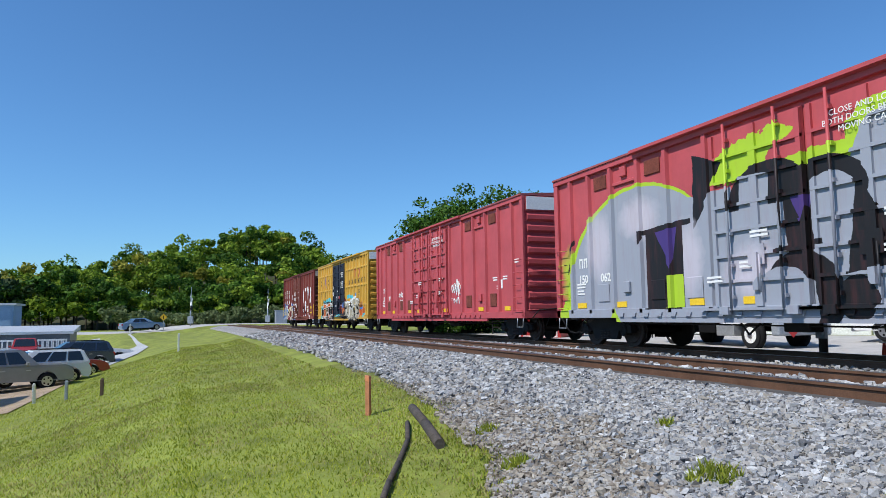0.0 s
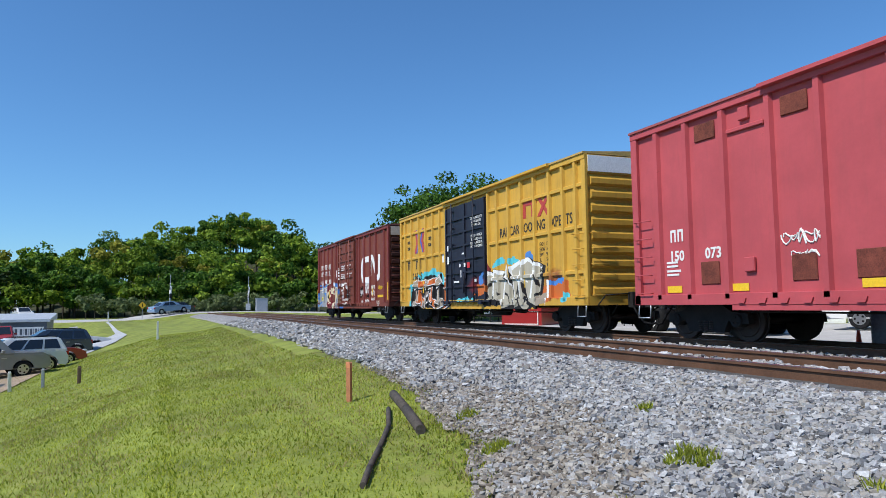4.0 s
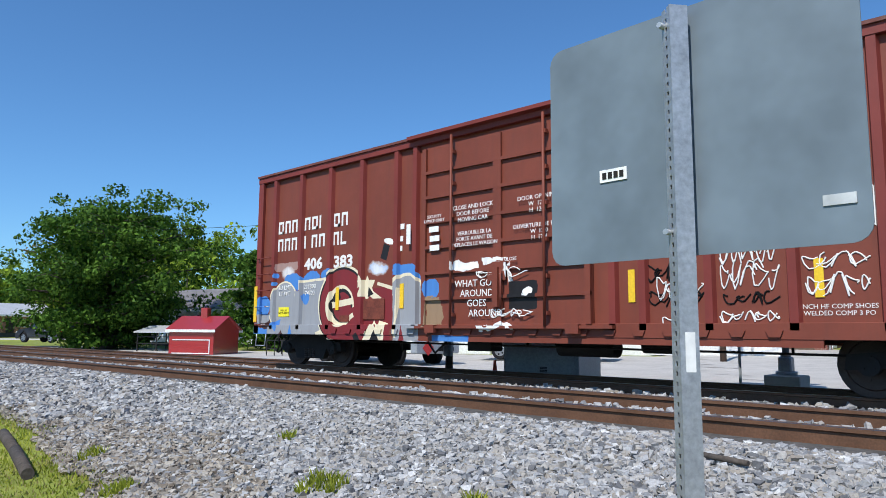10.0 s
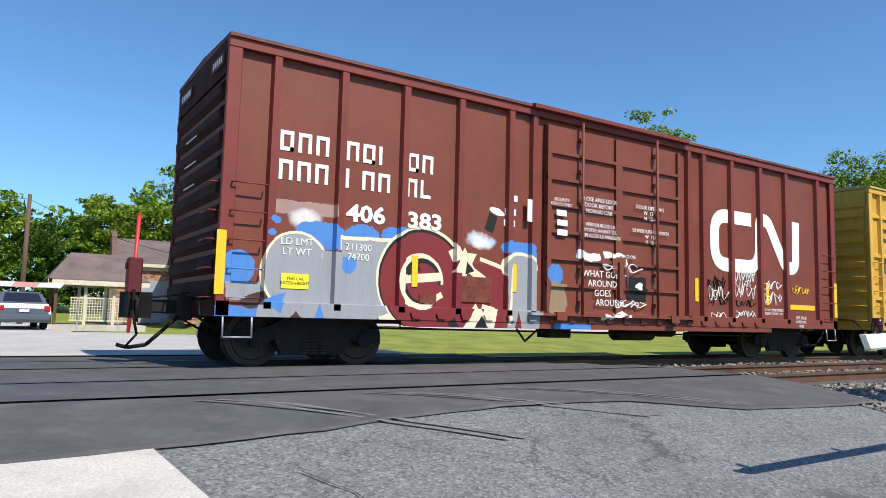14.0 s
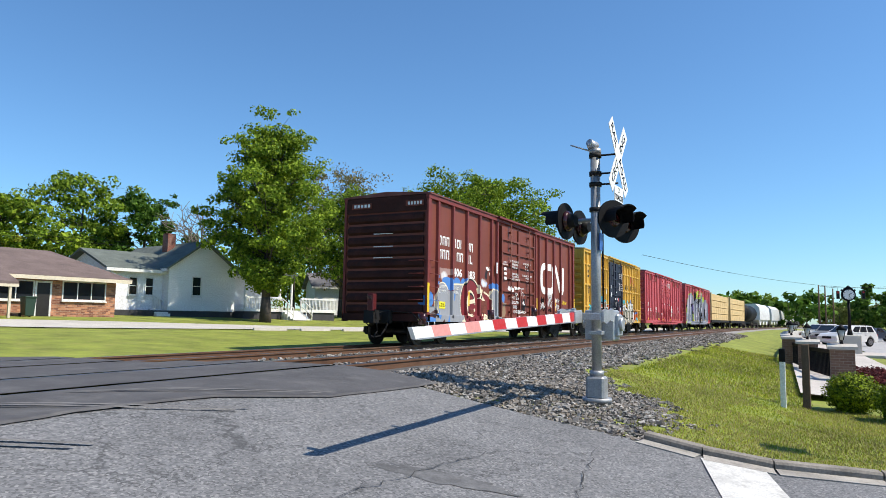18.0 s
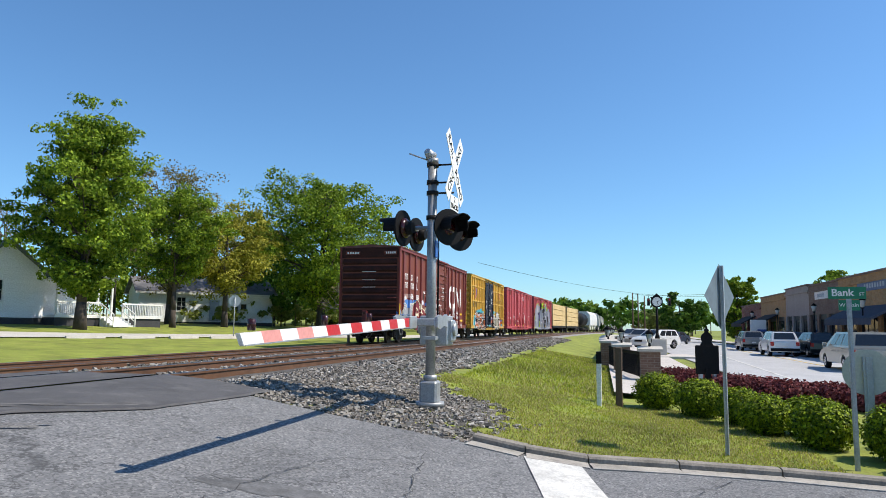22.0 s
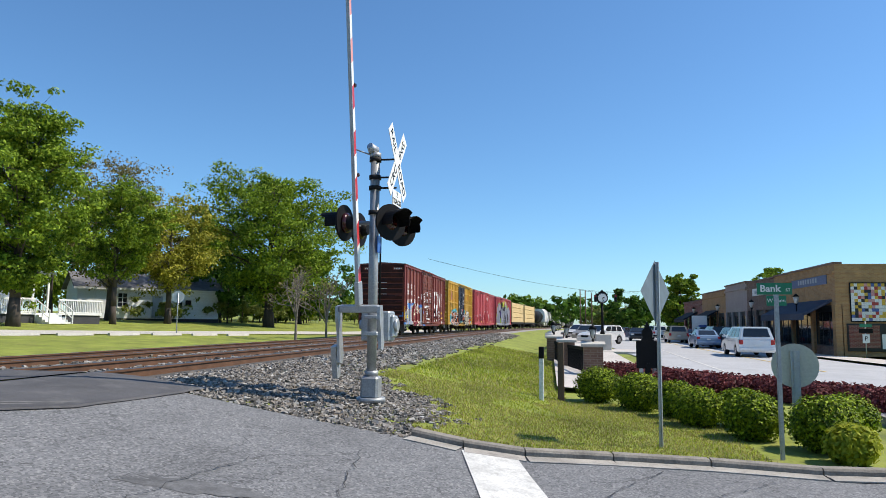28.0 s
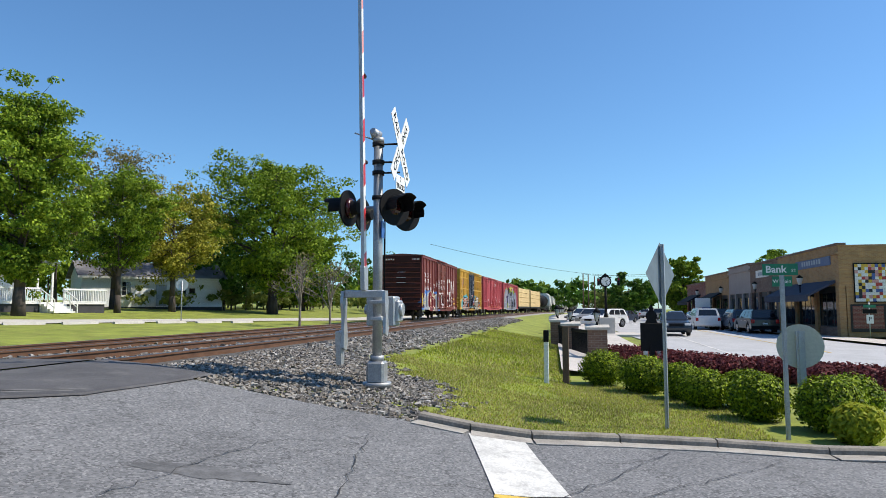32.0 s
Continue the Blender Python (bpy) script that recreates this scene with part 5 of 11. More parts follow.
for x, kd, rx, hh, tt in ((1.75, "e", 0.42, 0.42, 10), (2.45, "b", 0.42, 0.42, -6), (3.15, "t", 0.5, 0.62, 8), (3.85, "b", 0.3, 0.6, 14), (4.45, "e", 0.52, 0.72, -12), (5.05, "b", 0.26, 0.55, -16)):
    GRAF_YEL += [(DK, kd, x + 0.06, 1.34, rx + 0.13, hh + 0.13, tt, 0.1), (WH, kd, x - 0.02, 1.45, rx + 0.03, hh + 0.02, tt, 0.08), (PALE, kd, x + 0.02, 1.34, rx, hh, tt, 0.08), (DK, "b", x + graf.uniform(-0.12, 0.12), graf.uniform(1.1, 1.6), 0.05, hh * 0.45, graf.uniform(-60, 60), 0.06), (WH, "b", x - 0.1, graf.uniform(1.5, 1.75), 0.16, 0.03, graf.uniform(-30, 30), 0.05), (DK, "b", x + graf.uniform(-0.2, 0.2), graf.uniform(0.85, 1.1), 0.24, 0.04, graf.uniform(-25, 25), 0.06)]
GRAF_YEL += [(WH, "t", 5.75, 1.1, 0.14, 0.36, 170, 0.1), (TN, "b", 5.4, 0.92, 0.3, 0.14, 10, 0.15)]
yellow = car_paint("yellow_car_paint", (0.58, 0.33, 0.045), GRAF_YEL, grime=(0.16, 0.10, 0.04), grime_amt=0.3, rust=(0.2, 0.09, 0.03))
yellow_post = car_paint("yellow_post_paint", (0.60, 0.35, 0.05), GRAF_YEL, grime=(0.16, 0.10, 0.04), grime_amt=0.3, rust=(0.2, 0.09, 0.03))
navy = car_paint("black_door_paint", (0.016, 0.018, 0.032), [(RD, "es", 0.9, 1.5, 0.9, 0.3, 5, 0.5), (OR, "b", 1.3, 1.3, 0.4, 0.16, 8, 0.5), (BL, "b", 1.2, 1.65, 0.2, 0.2, 0, 0.5), (CY, "b", -0.3, 0.98, 0.8, 0.05, 0, 0.4)], grime=(0.05, 0.05, 0.06), grime_amt=0.35, rust=(0.06, 0.05, 0.05))
PY = [-7.3, -6.43, -5.42, -4.54, -3.69, -2.88, -2.25, 1.8, 2.5, 3.35, 4.24, 5.11, 6.02, 6.78, 7.45]
BY = [(zb, xa, xb) for zb in (1.62, 2.8, 3.9) for xa, xb in ((-7.9, -2.25), (1.8, 7.9))]
c2 = boxcar(17.0, 16.0, yellow, yellow_post, "yellow boxcar with a black sliding door and bright graffiti", PY, [(-2.05, 1.64)], bands=BY, roof_mat=surface("yellow_roof", (0.50, 0.33, 0.10), 0.2, 1.5, 25, 0.6), door_paint=navy, hood=(-2.3, 6.2))
c2.scale.x = 0.94     # a shorter car than its neighbours
TRAIN[-1] = (c2, 17.55, 15.04)
words("stencil", "next\nload", 0.27, M["stencil_black"], c2, pose(-6.86, YP, 3.42), bold=0.004)
words("stencil", "any\nroad", 0.27, M["stencil_black"], c2, pose(-4.12, YP, 3.4), bold=0.004)
for ang, mt in ((35, "em_red"), (-35, "em_blue")):
    M[mt] = plain(mt, (0.45, 0.05, 0.04) if mt == "em_red" else (0.05, 0.10, 0.42), 0.5)
for ex in (-1, 1):
    for ez in (-1, 1):
        for k, mt in ((0, "em_blue"), (1, "em_red")):
            bm = bmesh.new()
            o = 0.2 * k
            prism(bm, [(ex * (0.02 + o), 0.0), (ex * (0.24 + o), 0.0), (ex * (0.55 + o * 0.6), ez * 0.5), (ex * (0.33 + o * 0.6), ez * 0.5)], YP - 0.006 - 0.002 * k, YP - 0.001, "y")
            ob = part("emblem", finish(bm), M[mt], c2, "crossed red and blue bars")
            ob.location = (-5.42, 0, 3.5)
words("car_number", "50 66 45", 0.42, M["stencil_black"], c2, pose(-5.9, YP, 2.0), bold=0.008)
letter_bars(c2, "FB OX", -7.1, 2.5, 1.9, 0.36, M["stencil_black"])
for text, x in (("RAILCAR", 3.33), ("POOLING", 4.92), ("EXPERTS", 6.53)):
    words("slogan", text, 0.41, M["stencil_black"], c2, pose(x, YP, 3.06), squeeze=0.86, bold=0.004)
for x0, x1, z0, z1 in ((4.15, 5.2, 3.72, 3.88), (4.32, 4.5, 3.36, 3.72), (4.85, 5.03, 3.36, 3.72)):
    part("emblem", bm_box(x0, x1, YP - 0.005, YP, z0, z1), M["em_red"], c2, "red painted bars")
for s in (-1, 1):
    bm = bmesh.new()
    prism(bm, [(5.22 if s > 0 else 5.78, 3.32), (5.42 if s > 0 else 5.98, 3.32), (5.98 if s > 0 else 5.42, 3.88), (5.78 if s > 0 else 5.22, 3.88)], YP - 0.005 - 0.002 * s, YP, "y")
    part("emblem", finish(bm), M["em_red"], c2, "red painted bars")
words("stencil", "CLOSE AND LOCK\nDOOR BEFORE\nMOVING CAR", 0.125, M["stencil"], c2, pose(0.98, YD, 3.66), 0.003)
words("stencil", "CIERRE Y PONGA\nEL SEGURO A LA\nPUERTA ANTES DE\nMOVER EL CARRO", 0.125, M["stencil"], c2, pose(0.98, YD, 2.98), 0.003)
words("stencil", "EXH\nEXW\nEW\nIL\nIW\nIH\nCU. FT.", 0.15, M["stencil_black"], c2, pose(5.32, YP, 2.05), 0.003, "LEFT")
words("stencil", "17-0\n10-8\n9-10\n50-6\n9-6\n13-0\n6269", 0.15, M["stencil_black"], c2, pose(5.72, YP, 2.05), 0.003, "LEFT")
for x, z, w, hh, mt in ((-1.75, 2.9, 0.12, 0.2, "placard"), (-1.72, 2.45, 0.16, 0.28, "placard"), (-2.55, 2.6, 0.3, 0.34, "placard"), (-0.4, 1.9, 0.2, 0.26, "placard"), (0.25, 2.18, 0.24, 0.2, "red"), (-0.25, 2.62, 0.22, 0.06, "placard"), (-0.55, 2.2, 0.12, 0.12, "placard"), (-0.1, 2.2, 0.14, 0.14, "placard"), (-0.9, 1.62, 0.5, 0.06, "placard"), (0.8, 1.62, 0.3, 0.1, "placard")):
    yy = YD if -2.05 < x < 1.64 else YP
    part("placard", bm_box(x - w / 2, x + w / 2, yy - 0.006, yy, z - hh / 2, z + hh / 2), M[mt], c2)
reflectors(c2, [-5.0, -1.7, 1.5, 4.3])
part("header_plate", bm_box(8.0, 8.02, -1.45, 1.45, 4.2, 4.62), M["placard"], c2)
# plates on the brown car's ends
eot = part("rear_marker", bm_box(-8.78, -8.58, -0.2, 0.02, 1.04, 1.56, 0.02), M["marker_red"], c1, "dark red rear marker box on the coupler")
part("marker_lens", bm_box(-8.8, -8.775, -0.15, -0.03, 1.38, 1.5, 0.01), M["lens_dark"], eot)
part("marker_clamp", bm_box(-8.74, -8.62, -0.16, 0.0, 0.94, 1.04), M["steel_dark"], eot)
bm = bmesh.new()
for a, b in zip([(-8.68, -0.22, 1.1), (-8.7, -0.27, 0.8), (-8.62, -0.27, 0.45)], [(-8.7, -0.27, 0.8), (-8.62, -0.27, 0.45), (-8.75, -0.24, 0.28)]):
    tube(bm, a, b, 0.02, 6)
part("marker_hose", bm, M["black"], eot)
part("header_plate", bm_box(7.885, 7.9, -1.42, 1.42, 4.18, 4.6), surface("dusty_header_plate", (0.48, 0.38, 0.30), 0.15, 2, 30, 0.7), c1, "dusty tan header plate")
for y0, y1 in ((-1.38, -0.75), (0.5, 1.25)):
    part("end_plate", bm_box(-7.905, -7.885, y0, y1, 4.3, 4.48), M["rust_panel"], c1)
    for k in range(5):
        part("plate_bar", bm_box(-7.909, -7.905, y0 + 0.06 + k * (y1 - y0 - 0.1) / 5, y0 + 0.06 + (k + 0.62) * (y1 - y0 - 0.1) / 5, 4.34, 4.44), M["stencil"], c1)
for z in (3.45, 3.05, 2.7):
    part("plate_bar", bm_box(-7.972, -7.966, -0.35, 0.35, z, z + 0.025), M["stencil"], c1)

# two long red boxcars with double doors
PUR, GRN, SIL = (0.06, 0.035, 0.17), (0.38, 0.55, 0.03), (0.30, 0.32, 0.37)
HI = (0.52, 0.48, 0.53)
GRAF_RED = []
GRAF_RED += [(GRN, "es", -8.2, 1.9, 0.5, 0.9, 0, 0.5), (GRN, "e", -8.35, 0.9, 0.3, 0.35, 0, 0.4), (GRN, "e", -5.15, 1.18, 3.18, 2.75, 0, 0.1), (SIL, "e", -5.1, 1.1, 3.1, 2.74, 0, 0.08), (DK, "e", -8.1, 2.4, 0.05, 0.5, -22, 0.1)]
GRAF_RED += [(GRN, "e", -1.6, 3.75, 0.75, 0.4, 10, 0.5), (GRN, "e", -0.8, 4.0, 0.4, 0.2, 0, 0.6), (GRN, "b", -1.4, 3.45, 1.2, 0.12, -6, 0.4), (GRN, "e", 0.25, 3.45, 0.95, 0.2, 0, 0.2), (GRN, "e", 1.4, 3.7, 0.75, 0.5, 0, 0.15), (GRN, "e", 3.4, 3.4, 1.2, 0.35, 0, 0.4)]
GRAF_RED += [(SIL, "b", 0.9, 1.75, 4.4, 1.4, 0, 0.2), (SIL, "b", -1.5, 0.95, 6.6, 0.35, 0, 0.2), (SIL, "e", 1.45, 3.1, 0.75, 0.9, 0, 0.08), (SIL, "b", -2.6, 2.4, 0.7, 0.9, 0, 0.1), (SIL, "e", 5.3, 2.0, 2.2, 1.5, 0, 0.2)]
GRAF_RED += [(DK, "t", -2.85, 3.3, 0.5, 0.75, 160, 0.12), (DK, "e", -1.0, 2.9, 1.0, 0.72, 0, 0.1), (SIL, "b", -1.35, 3.02, 0.36, 0.4, -4, 0.06), (SIL, "b", -1.0, 2.35, 1.1, 0.45, 0, 0.1), (DK, "e", 0.3, 2.95, 0.75, 0.5, -10, 0.1), (SIL, "e", 0.3, 2.55, 0.6, 0.62, 0, 0.08), (DK, "t", 0.95, 2.3, 0.55, 0.8, 10, 0.1), (SIL, "e", 1.75, 2.7, 0.55, 0.95, 0, 0.08), (DK, "e", 2.6, 2.5, 0.6, 0.9, 20, 0.15), (SIL, "e", 2.8, 2.2, 0.6, 0.8, 20, 0.1)]
GRAF_RED += [(HI, "es", -6.7, 2.6, 0.7, 1.0, 0, 0.4), (HI, "es", -5.0, 3.1, 0.9, 0.6, 0, 0.4), (HI, "es", -3.3, 2.0, 0.5, 1.0, 0, 0.4), (HI, "es", -1.4, 1.6, 0.9, 0.6, 0, 0.4), (HI, "es", 2.2, 1.7, 0.9, 0.7, 0, 0.4), (HI, "es", 5.3, 2.4, 0.9, 0.9, 0, 0.3)]
GRAF_RED += [(DK, "e", -0.35, 1.15, 0.85, 0.75, -15, 0.1), (SIL, "e", -0.75, 0.95, 0.75, 0.7, -15, 0.1), (DK, "b", -0.35, 2.4, 0.3, 0.55, 4, 0.08), (PUR, "t", -0.3, 2.62, 0.22, 0.24, 180, 0.06), (DK, "b", -0.4, 1.98, 0.5, 0.05, 4, 0.05), (DK, "e", 0.7, 1.05, 0.4, 0.35, 0, 0.15), (DK, "e", 4.3, 2.2, 0.4, 1.2, 20, 0.2)]
GRAF_RED += [(DK, "b", -4.12, 1.85, 0.64, 0.92, 0, 0.05), (PUR, "t", -3.95, 2.3, 0.42, 0.5, 190, 0.05), (GRN, "b", -3.75, 1.32, 0.25, 0.36, 0, 0.06), (DK, "b", -4.15, 2.76, 0.95, 0.06, 3, 0.06), (DK, "e", -4.98, 2.62, 0.12, 0.16, 0, 0.05), (GRN, "t", -6.0, 0.75, 0.3, 0.25, 0, 0.2)]
RED = (0.46, 0.078, 0.088)
red_a = car_paint("red_car_paint", RED, (), grime=(0.30, 0.07, 0.07), grime_amt=0.35)
red_b = car_paint("red_graffiti_paint", RED, GRAF_RED, grime=(0.24, 0.06, 0.06), grime_amt=0.2)
P_RED = [-8.0, -7.08, -6.05, -4.93, -3.9, -2.62, 2.3, 3.6, 4.75, 5.85, 6.95, 8.0]
for rear, pt, nm in ((34.5, red_a, "plain faded red boxcar with double doors"), (54.25, red_b, "faded red boxcar under a silver and purple graffiti piece")):
    c = boxcar(rear, 17.7, pt, pt, nm, P_RED, [(-2.42, -0.18), (-0.04, 2.1)], hood=(-5.0, 3.7), roof_mat=surface("red_roof", (0.32, 0.08, 0.08), 0.2, 1.5, 25, 0.6))
    for x in (-6.55, -4.4, 4.2, 6.4):
        part("access_panel", bm_box(x - 0.28, x + 0.28, YP - 0.03, YP, 4.05, 4.4, 0.012), M["rust_panel"], c)
    for x in (-5.5, 5.3):
        part("junction_box", bm_box(x - 0.12, x + 0.12, YP - 0.07, YP, 4.2, 4.45, 0.015), pt, c)
        part("junction_box", bm_box(x - 0.12, x + 0.12, YP - 0.07, YP, 1.35, 1.62, 0.015), pt, c)
        part("panel_ledge", bm_box(x - 0.45, x + 0.45, YP - 0.05, YP, 4.02, 4.1, 0.012), pt, c)
    for x in (-6.54, -4.35, -3.14, 4.2, 6.4):
        part("access_panel", bm_box(x - 0.25, x + 0.25, YP - 0.02, YP, 1.15, 1.6, 0.01), M["rust_panel"] if pt is red_a else pt, c)
    words("stencil", "CLOSE AND LOCK\nBOTH DOORS BEFORE\nMOVING CAR", 0.15, M["stencil"], c, pose(1.05, YD, 3.95), 0.003)
    words("car_number", "150", 0.30, M["stencil"], c, pose(-7.5, YP, 1.76), 0.003, bold=0.008)
    words("car_number", "062" if pt is red_b else "073", 0.30, M["stencil"], c, pose(-6.45, YP, 1.76), 0.003, bold=0.008)
    letter_bars(c, "TR", -7.7, 2.2, 0.44, 0.26, M["stencil"])
    for x, z in ((-7.6, 1.6), (-7.6, 1.42), (6.6, 2.1), (7.4, 2.1), (8.2, 2.6), (6.9, 1.8), (-1.2, 2.3), (1.5, 2.35), (2.3, 1.5), (-2.4, 1.5), (-1.5, 1.75), (1.4, 1.8)):
        bar_text(c, "stencil", x, z, 0.45, 0.16, 2, M["stencil"], YD if -2.42 < x < 2.1 else YP)
    for x in (-7.6, -5.8, -3.1, -1.5, 1.9, 5.3, 7.5):
        part("reflector", bm_box(x - 0.22, x + 0.22, -1.565 if abs(x) < 3 else YP - 0.01, -1.555 if abs(x) < 3 else YP, 1.0, 1.14), M["reflect"], c, "yellow reflective strip")
    if pt is red_a:
        scribble(c, 2.4, 1.95, 1.0, 0.75, 4, M["stencil"], YP, 0.02)
        scribble(c, 2.6, 1.45, 0.6, 0.3, 3, M["stencil"], YP, 0.018)
        scribble(c, -4.75, 1.9, 0.75, 0.3, 5, M["stencil"], YP, 0.016)
        scribble(c, -4.6, 1.6, 0.5, 0.24, 3, M["stencil"], YP)
    part("header_plate", bm_box(8.858, 8.875, -1.4, 1.4, 4.2, 4.62), M["placard"], c)
    part("notice", bm_box(6.9, 7.15, YP - 0.008, YP, 1.75, 2.05), M["placard"], c)


# the far cars ahead: lumber flats, a tank car, hoppers
def add_running_gear(car, L):
    add_truck(car, -L / 2 + 1.8)
    add_truck(car, L / 2 - 1.8)
    bm = bmesh.new()
    box(bm, -L / 2 - 0.6, L / 2 + 0.6, -0.12, 0.12, 0.75, 1.0)
    part("coupler_beam", bm, M["steel_dark"], car)


def lumber_flat(rear, L=22.0):
    car = thing("flat_car", car_pose(TRAVEL[0][1] + rear, L), "centre-beam flat car loaded with pale wrapped lumber", "flat car", "cars of the train")
    TRAIN.append((car, rear, L))
    wood = M.setdefault("lumber", surface("stacked_lumber", (0.58, 0.42, 0.20), 0.2, 2, 20, 0.8, stretch=(0.1, 1, 6)))
    part("deck", bm_box(-L / 2, L / 2, -1.45, 1.45, 0.9, 1.15), M["steel_dark"], car)
    for e in (-1, 1):
        part("bulkhead", bm_box(e * (L / 2 - 0.15) - 0.15, e * (L / 2 - 0.15) + 0.15, -1.45, 1.45, 1.15, 4.6), wood, car)
    for i in range(8):
        for s in (-1, 1):
            for j in range(4):
                x = -L / 2 + 0.5 + i * (L - 1) / 8
                bm = bmesh.new()
                box(bm, x + 0.05, x + (L - 1) / 8 - 0.05, min(s * 0.15, s * 1.4), max(s * 0.15, s * 1.4), 1.18 + j * 0.84, 1.96 + j * 0.84, 0.02)
                part("lumber_bundle", bm, wood, car)
    add_running_gear(car, L)


def tank_car(rear, L=16.0):
    car = thing("tank_car", car_pose(TRAVEL[0][1] + rear, L), "black cylindrical railway tank car", "tank car", "cars of the train")
    TRAIN.append((car, rear, L))
    bm = bmesh.new()
    tube(bm, (-L / 2 + 0.8, 0, 2.6), (L / 2 - 0.8, 0, 2.6), 1.5, 24)
    for e in (-1, 1):
        tube(bm, (e * (L / 2 - 0.8), 0, 2.6), (e * (L / 2 - 0.3), 0, 2.6), 1.5, 24, 0.9)
    part("tank", bm, M["black"], car)
    bm = bmesh.new()
    tube(bm, (0, 0, 4.0), (0, 0, 4.5), 0.4, 14)
    part("dome", bm, M["black"], car)
    add_running_gear(car, L)


def hopper(rear, tone, L=17.0):
    car = thing("hopper_car", car_pose(TRAVEL[0][1] + rear, L), "pale grey covered hopper car", "hopper car", "cars of the train")
    TRAIN.append((car, rear, L))
    mat = M.setdefault("hopper%d" % tone, surface("hopper_paint", ((0.5, 0.52, 0.52), (0.62, 0.63, 0.62), (0.05, 0.045, 0.04))[tone], 0.15, 1, 20, 0.6))
    bm = bmesh.new()
    prism(bm, [(-1.55, 1.5), (-1.6, 2.6), (-1.5, 3.9), (-0.8, 4.6), (0.8, 4.6), (1.5, 3.9), (1.6, 2.6), (1.55, 1.5)], -L / 2 + 0.9, L / 2 - 0.9, "x")
    part("body", finish(bm), mat, car)
    for k in range(3):
        x = -L / 2 + 3.6 + k * 4.9
        bm = bmesh.new()
        prism(bm, [(x - 2.2, 1.52), (x + 2.2, 1.52), (x + 0.4, 0.5), (x - 0.4, 0.5)], -1.3, 1.3, "y")
        part("hopper_bay", finish(bm), mat, car)
    add_running_gear(car, L)


pos = 74.2
for fn, L in ((lumber_flat, 16.5), (lumber_flat, 16.5), (tank_car, 15.0)):
    fn(pos, L)
    pos += L + 1.7
for tone in (1, 0, 1, 1, 2, 2):
    hopper(pos, tone)
    pos += 18.7


# ---- the level crossing: slab, stop bar, kerb, signals and signs ----
bm = bmesh.new()
slab_pts = [(-0.02, -1.52), (0.4, -1.5), (0.9, -1.47), (1.26, -1.43), (1.32, -1.75), (1.42, -2.3), (1.62, -3.2), (2.0, -5.2), (0.9, -5.4), (0.12, -3.4), (-0.02, -2.3)]
prism(bm, slab_pts, 0, 0.02)
for v in bm.verts:
    v.co.z += road_z(v.co.x, v.co.y) + 0.006
tagged(mesh_ob("concrete_slab", finish(bm), M["concrete"]), "pale worn concrete patch beside the asphalt apron", "pavement", kind="structure")
M["road_white"] = surface("worn_road_paint", (0.60, 0.59, 0.56), 0.2, 3, 40, 0.85, dirt=(0.3, 0.29, 0.27), dirt_amt=0.75)
M["road_yellow"] = surface("yellow_road_paint", (0.62, 0.42, 0.08), 0.1, 2, 40, 0.8, dirt=(0.3, 0.27, 0.2), dirt_amt=0.5)


def road_patch(name, pts, mat, label, lift=0.012, top=None):
    """Paint or patch that follows the road's fall."""
    bm = bmesh.new()
    n = 8
    (a, b, c, d) = [Vector(p) for p in pts]
    rows = []
    for i in range(n + 1):
        p, q = a.lerp(d, i / n), b.lerp(c, i / n)
        rows.append([bm.verts.new((v.x, v.y, (top or road_z)(v.x, v.y) + lift)) for v in (p, p.lerp(q, 0.5), q)])
    for r, s in zip(rows, rows[1:]):
        for k in (0, 1):
            bm.faces.new((r[k], r[k + 1], s[k + 1], s[k]))
    return tagged(mesh_ob(name, finish(bm), mat), label, "road marking", kind="structure")


road_patch("stop_bar", [(8.46, -5.2), (8.63, -5.8), (6.4, -6.32), (6.2, -5.72)], M["road_white"], "worn white stop bar painted across the lane")
road_patch("centre_line", [(6.1, -5.72), (6.2, -5.72), (6.2, -16), (6.1, -16)], M["road_yellow"], "yellow centre line of the street")
M["crack"] = surface("tar_crack", (0.05, 0.048, 0.047), 0.3, 3, 30, 0.9)
random.seed(21)
for (xa, ya), (xb, yb) in (((2.0, -1.95), (3.4, -5.6)), ((4.6, -4.8), (7.6, -4.3)), ((3.6, -3.3), (6.6, -3.6)), ((5.0, -5.6), (8.6, -7.4)), ((2.8, -4.2), (4.2, -5.0)), ((6.2, -6.6), (8.6, -8.6))):
    p, n = Vector((xa, ya)), 22
    bm = bmesh.new()
    prev = None
    for i in range(n + 1):
        q = Vector((xa + (xb - xa) * i / n, ya + (yb - ya) * i / n)) + Vector((random.uniform(-0.035, 0.035), random.uniform(-0.035, 0.035)))
        w = random.uniform(0.002, 0.007)
        d = Vector((yb - ya, xa - xb)).normalized() * w
        cur = [bm.verts.new((q.x + s * d.x, q.y + s * d.y, road_z(q.x, q.y) + 0.016)) for s in (-1, 1)]
        if prev:
            bm.faces.new((prev[0], prev[1], cur[1], cur[0]))
        prev = cur
    tagged(mesh_ob("road_crack", finish(bm), M["crack"]), "dark crack in the worn asphalt", "road crack", kind="structure")
for (xa, xb, ya, yb) in ((1.75, 3.6, -0.25, -2.2), (3.2, 5.4, -0.2, -1.9), (4.6, 6.9, -0.2, -1.8)):
    for o in (0.0, 0.16):
        road_patch("tyre_mark", [(xa + o, ya), (xa + o + 0.06, ya), (xb + o + 0.06, yb * 0.8), (xb + o, yb * 0.8)], surface("chalky_mark", (0.16, 0.155, 0.15), 0.4, 6, 60, 0.9), "pale tyre scrape across the fresh asphalt", 0.021)

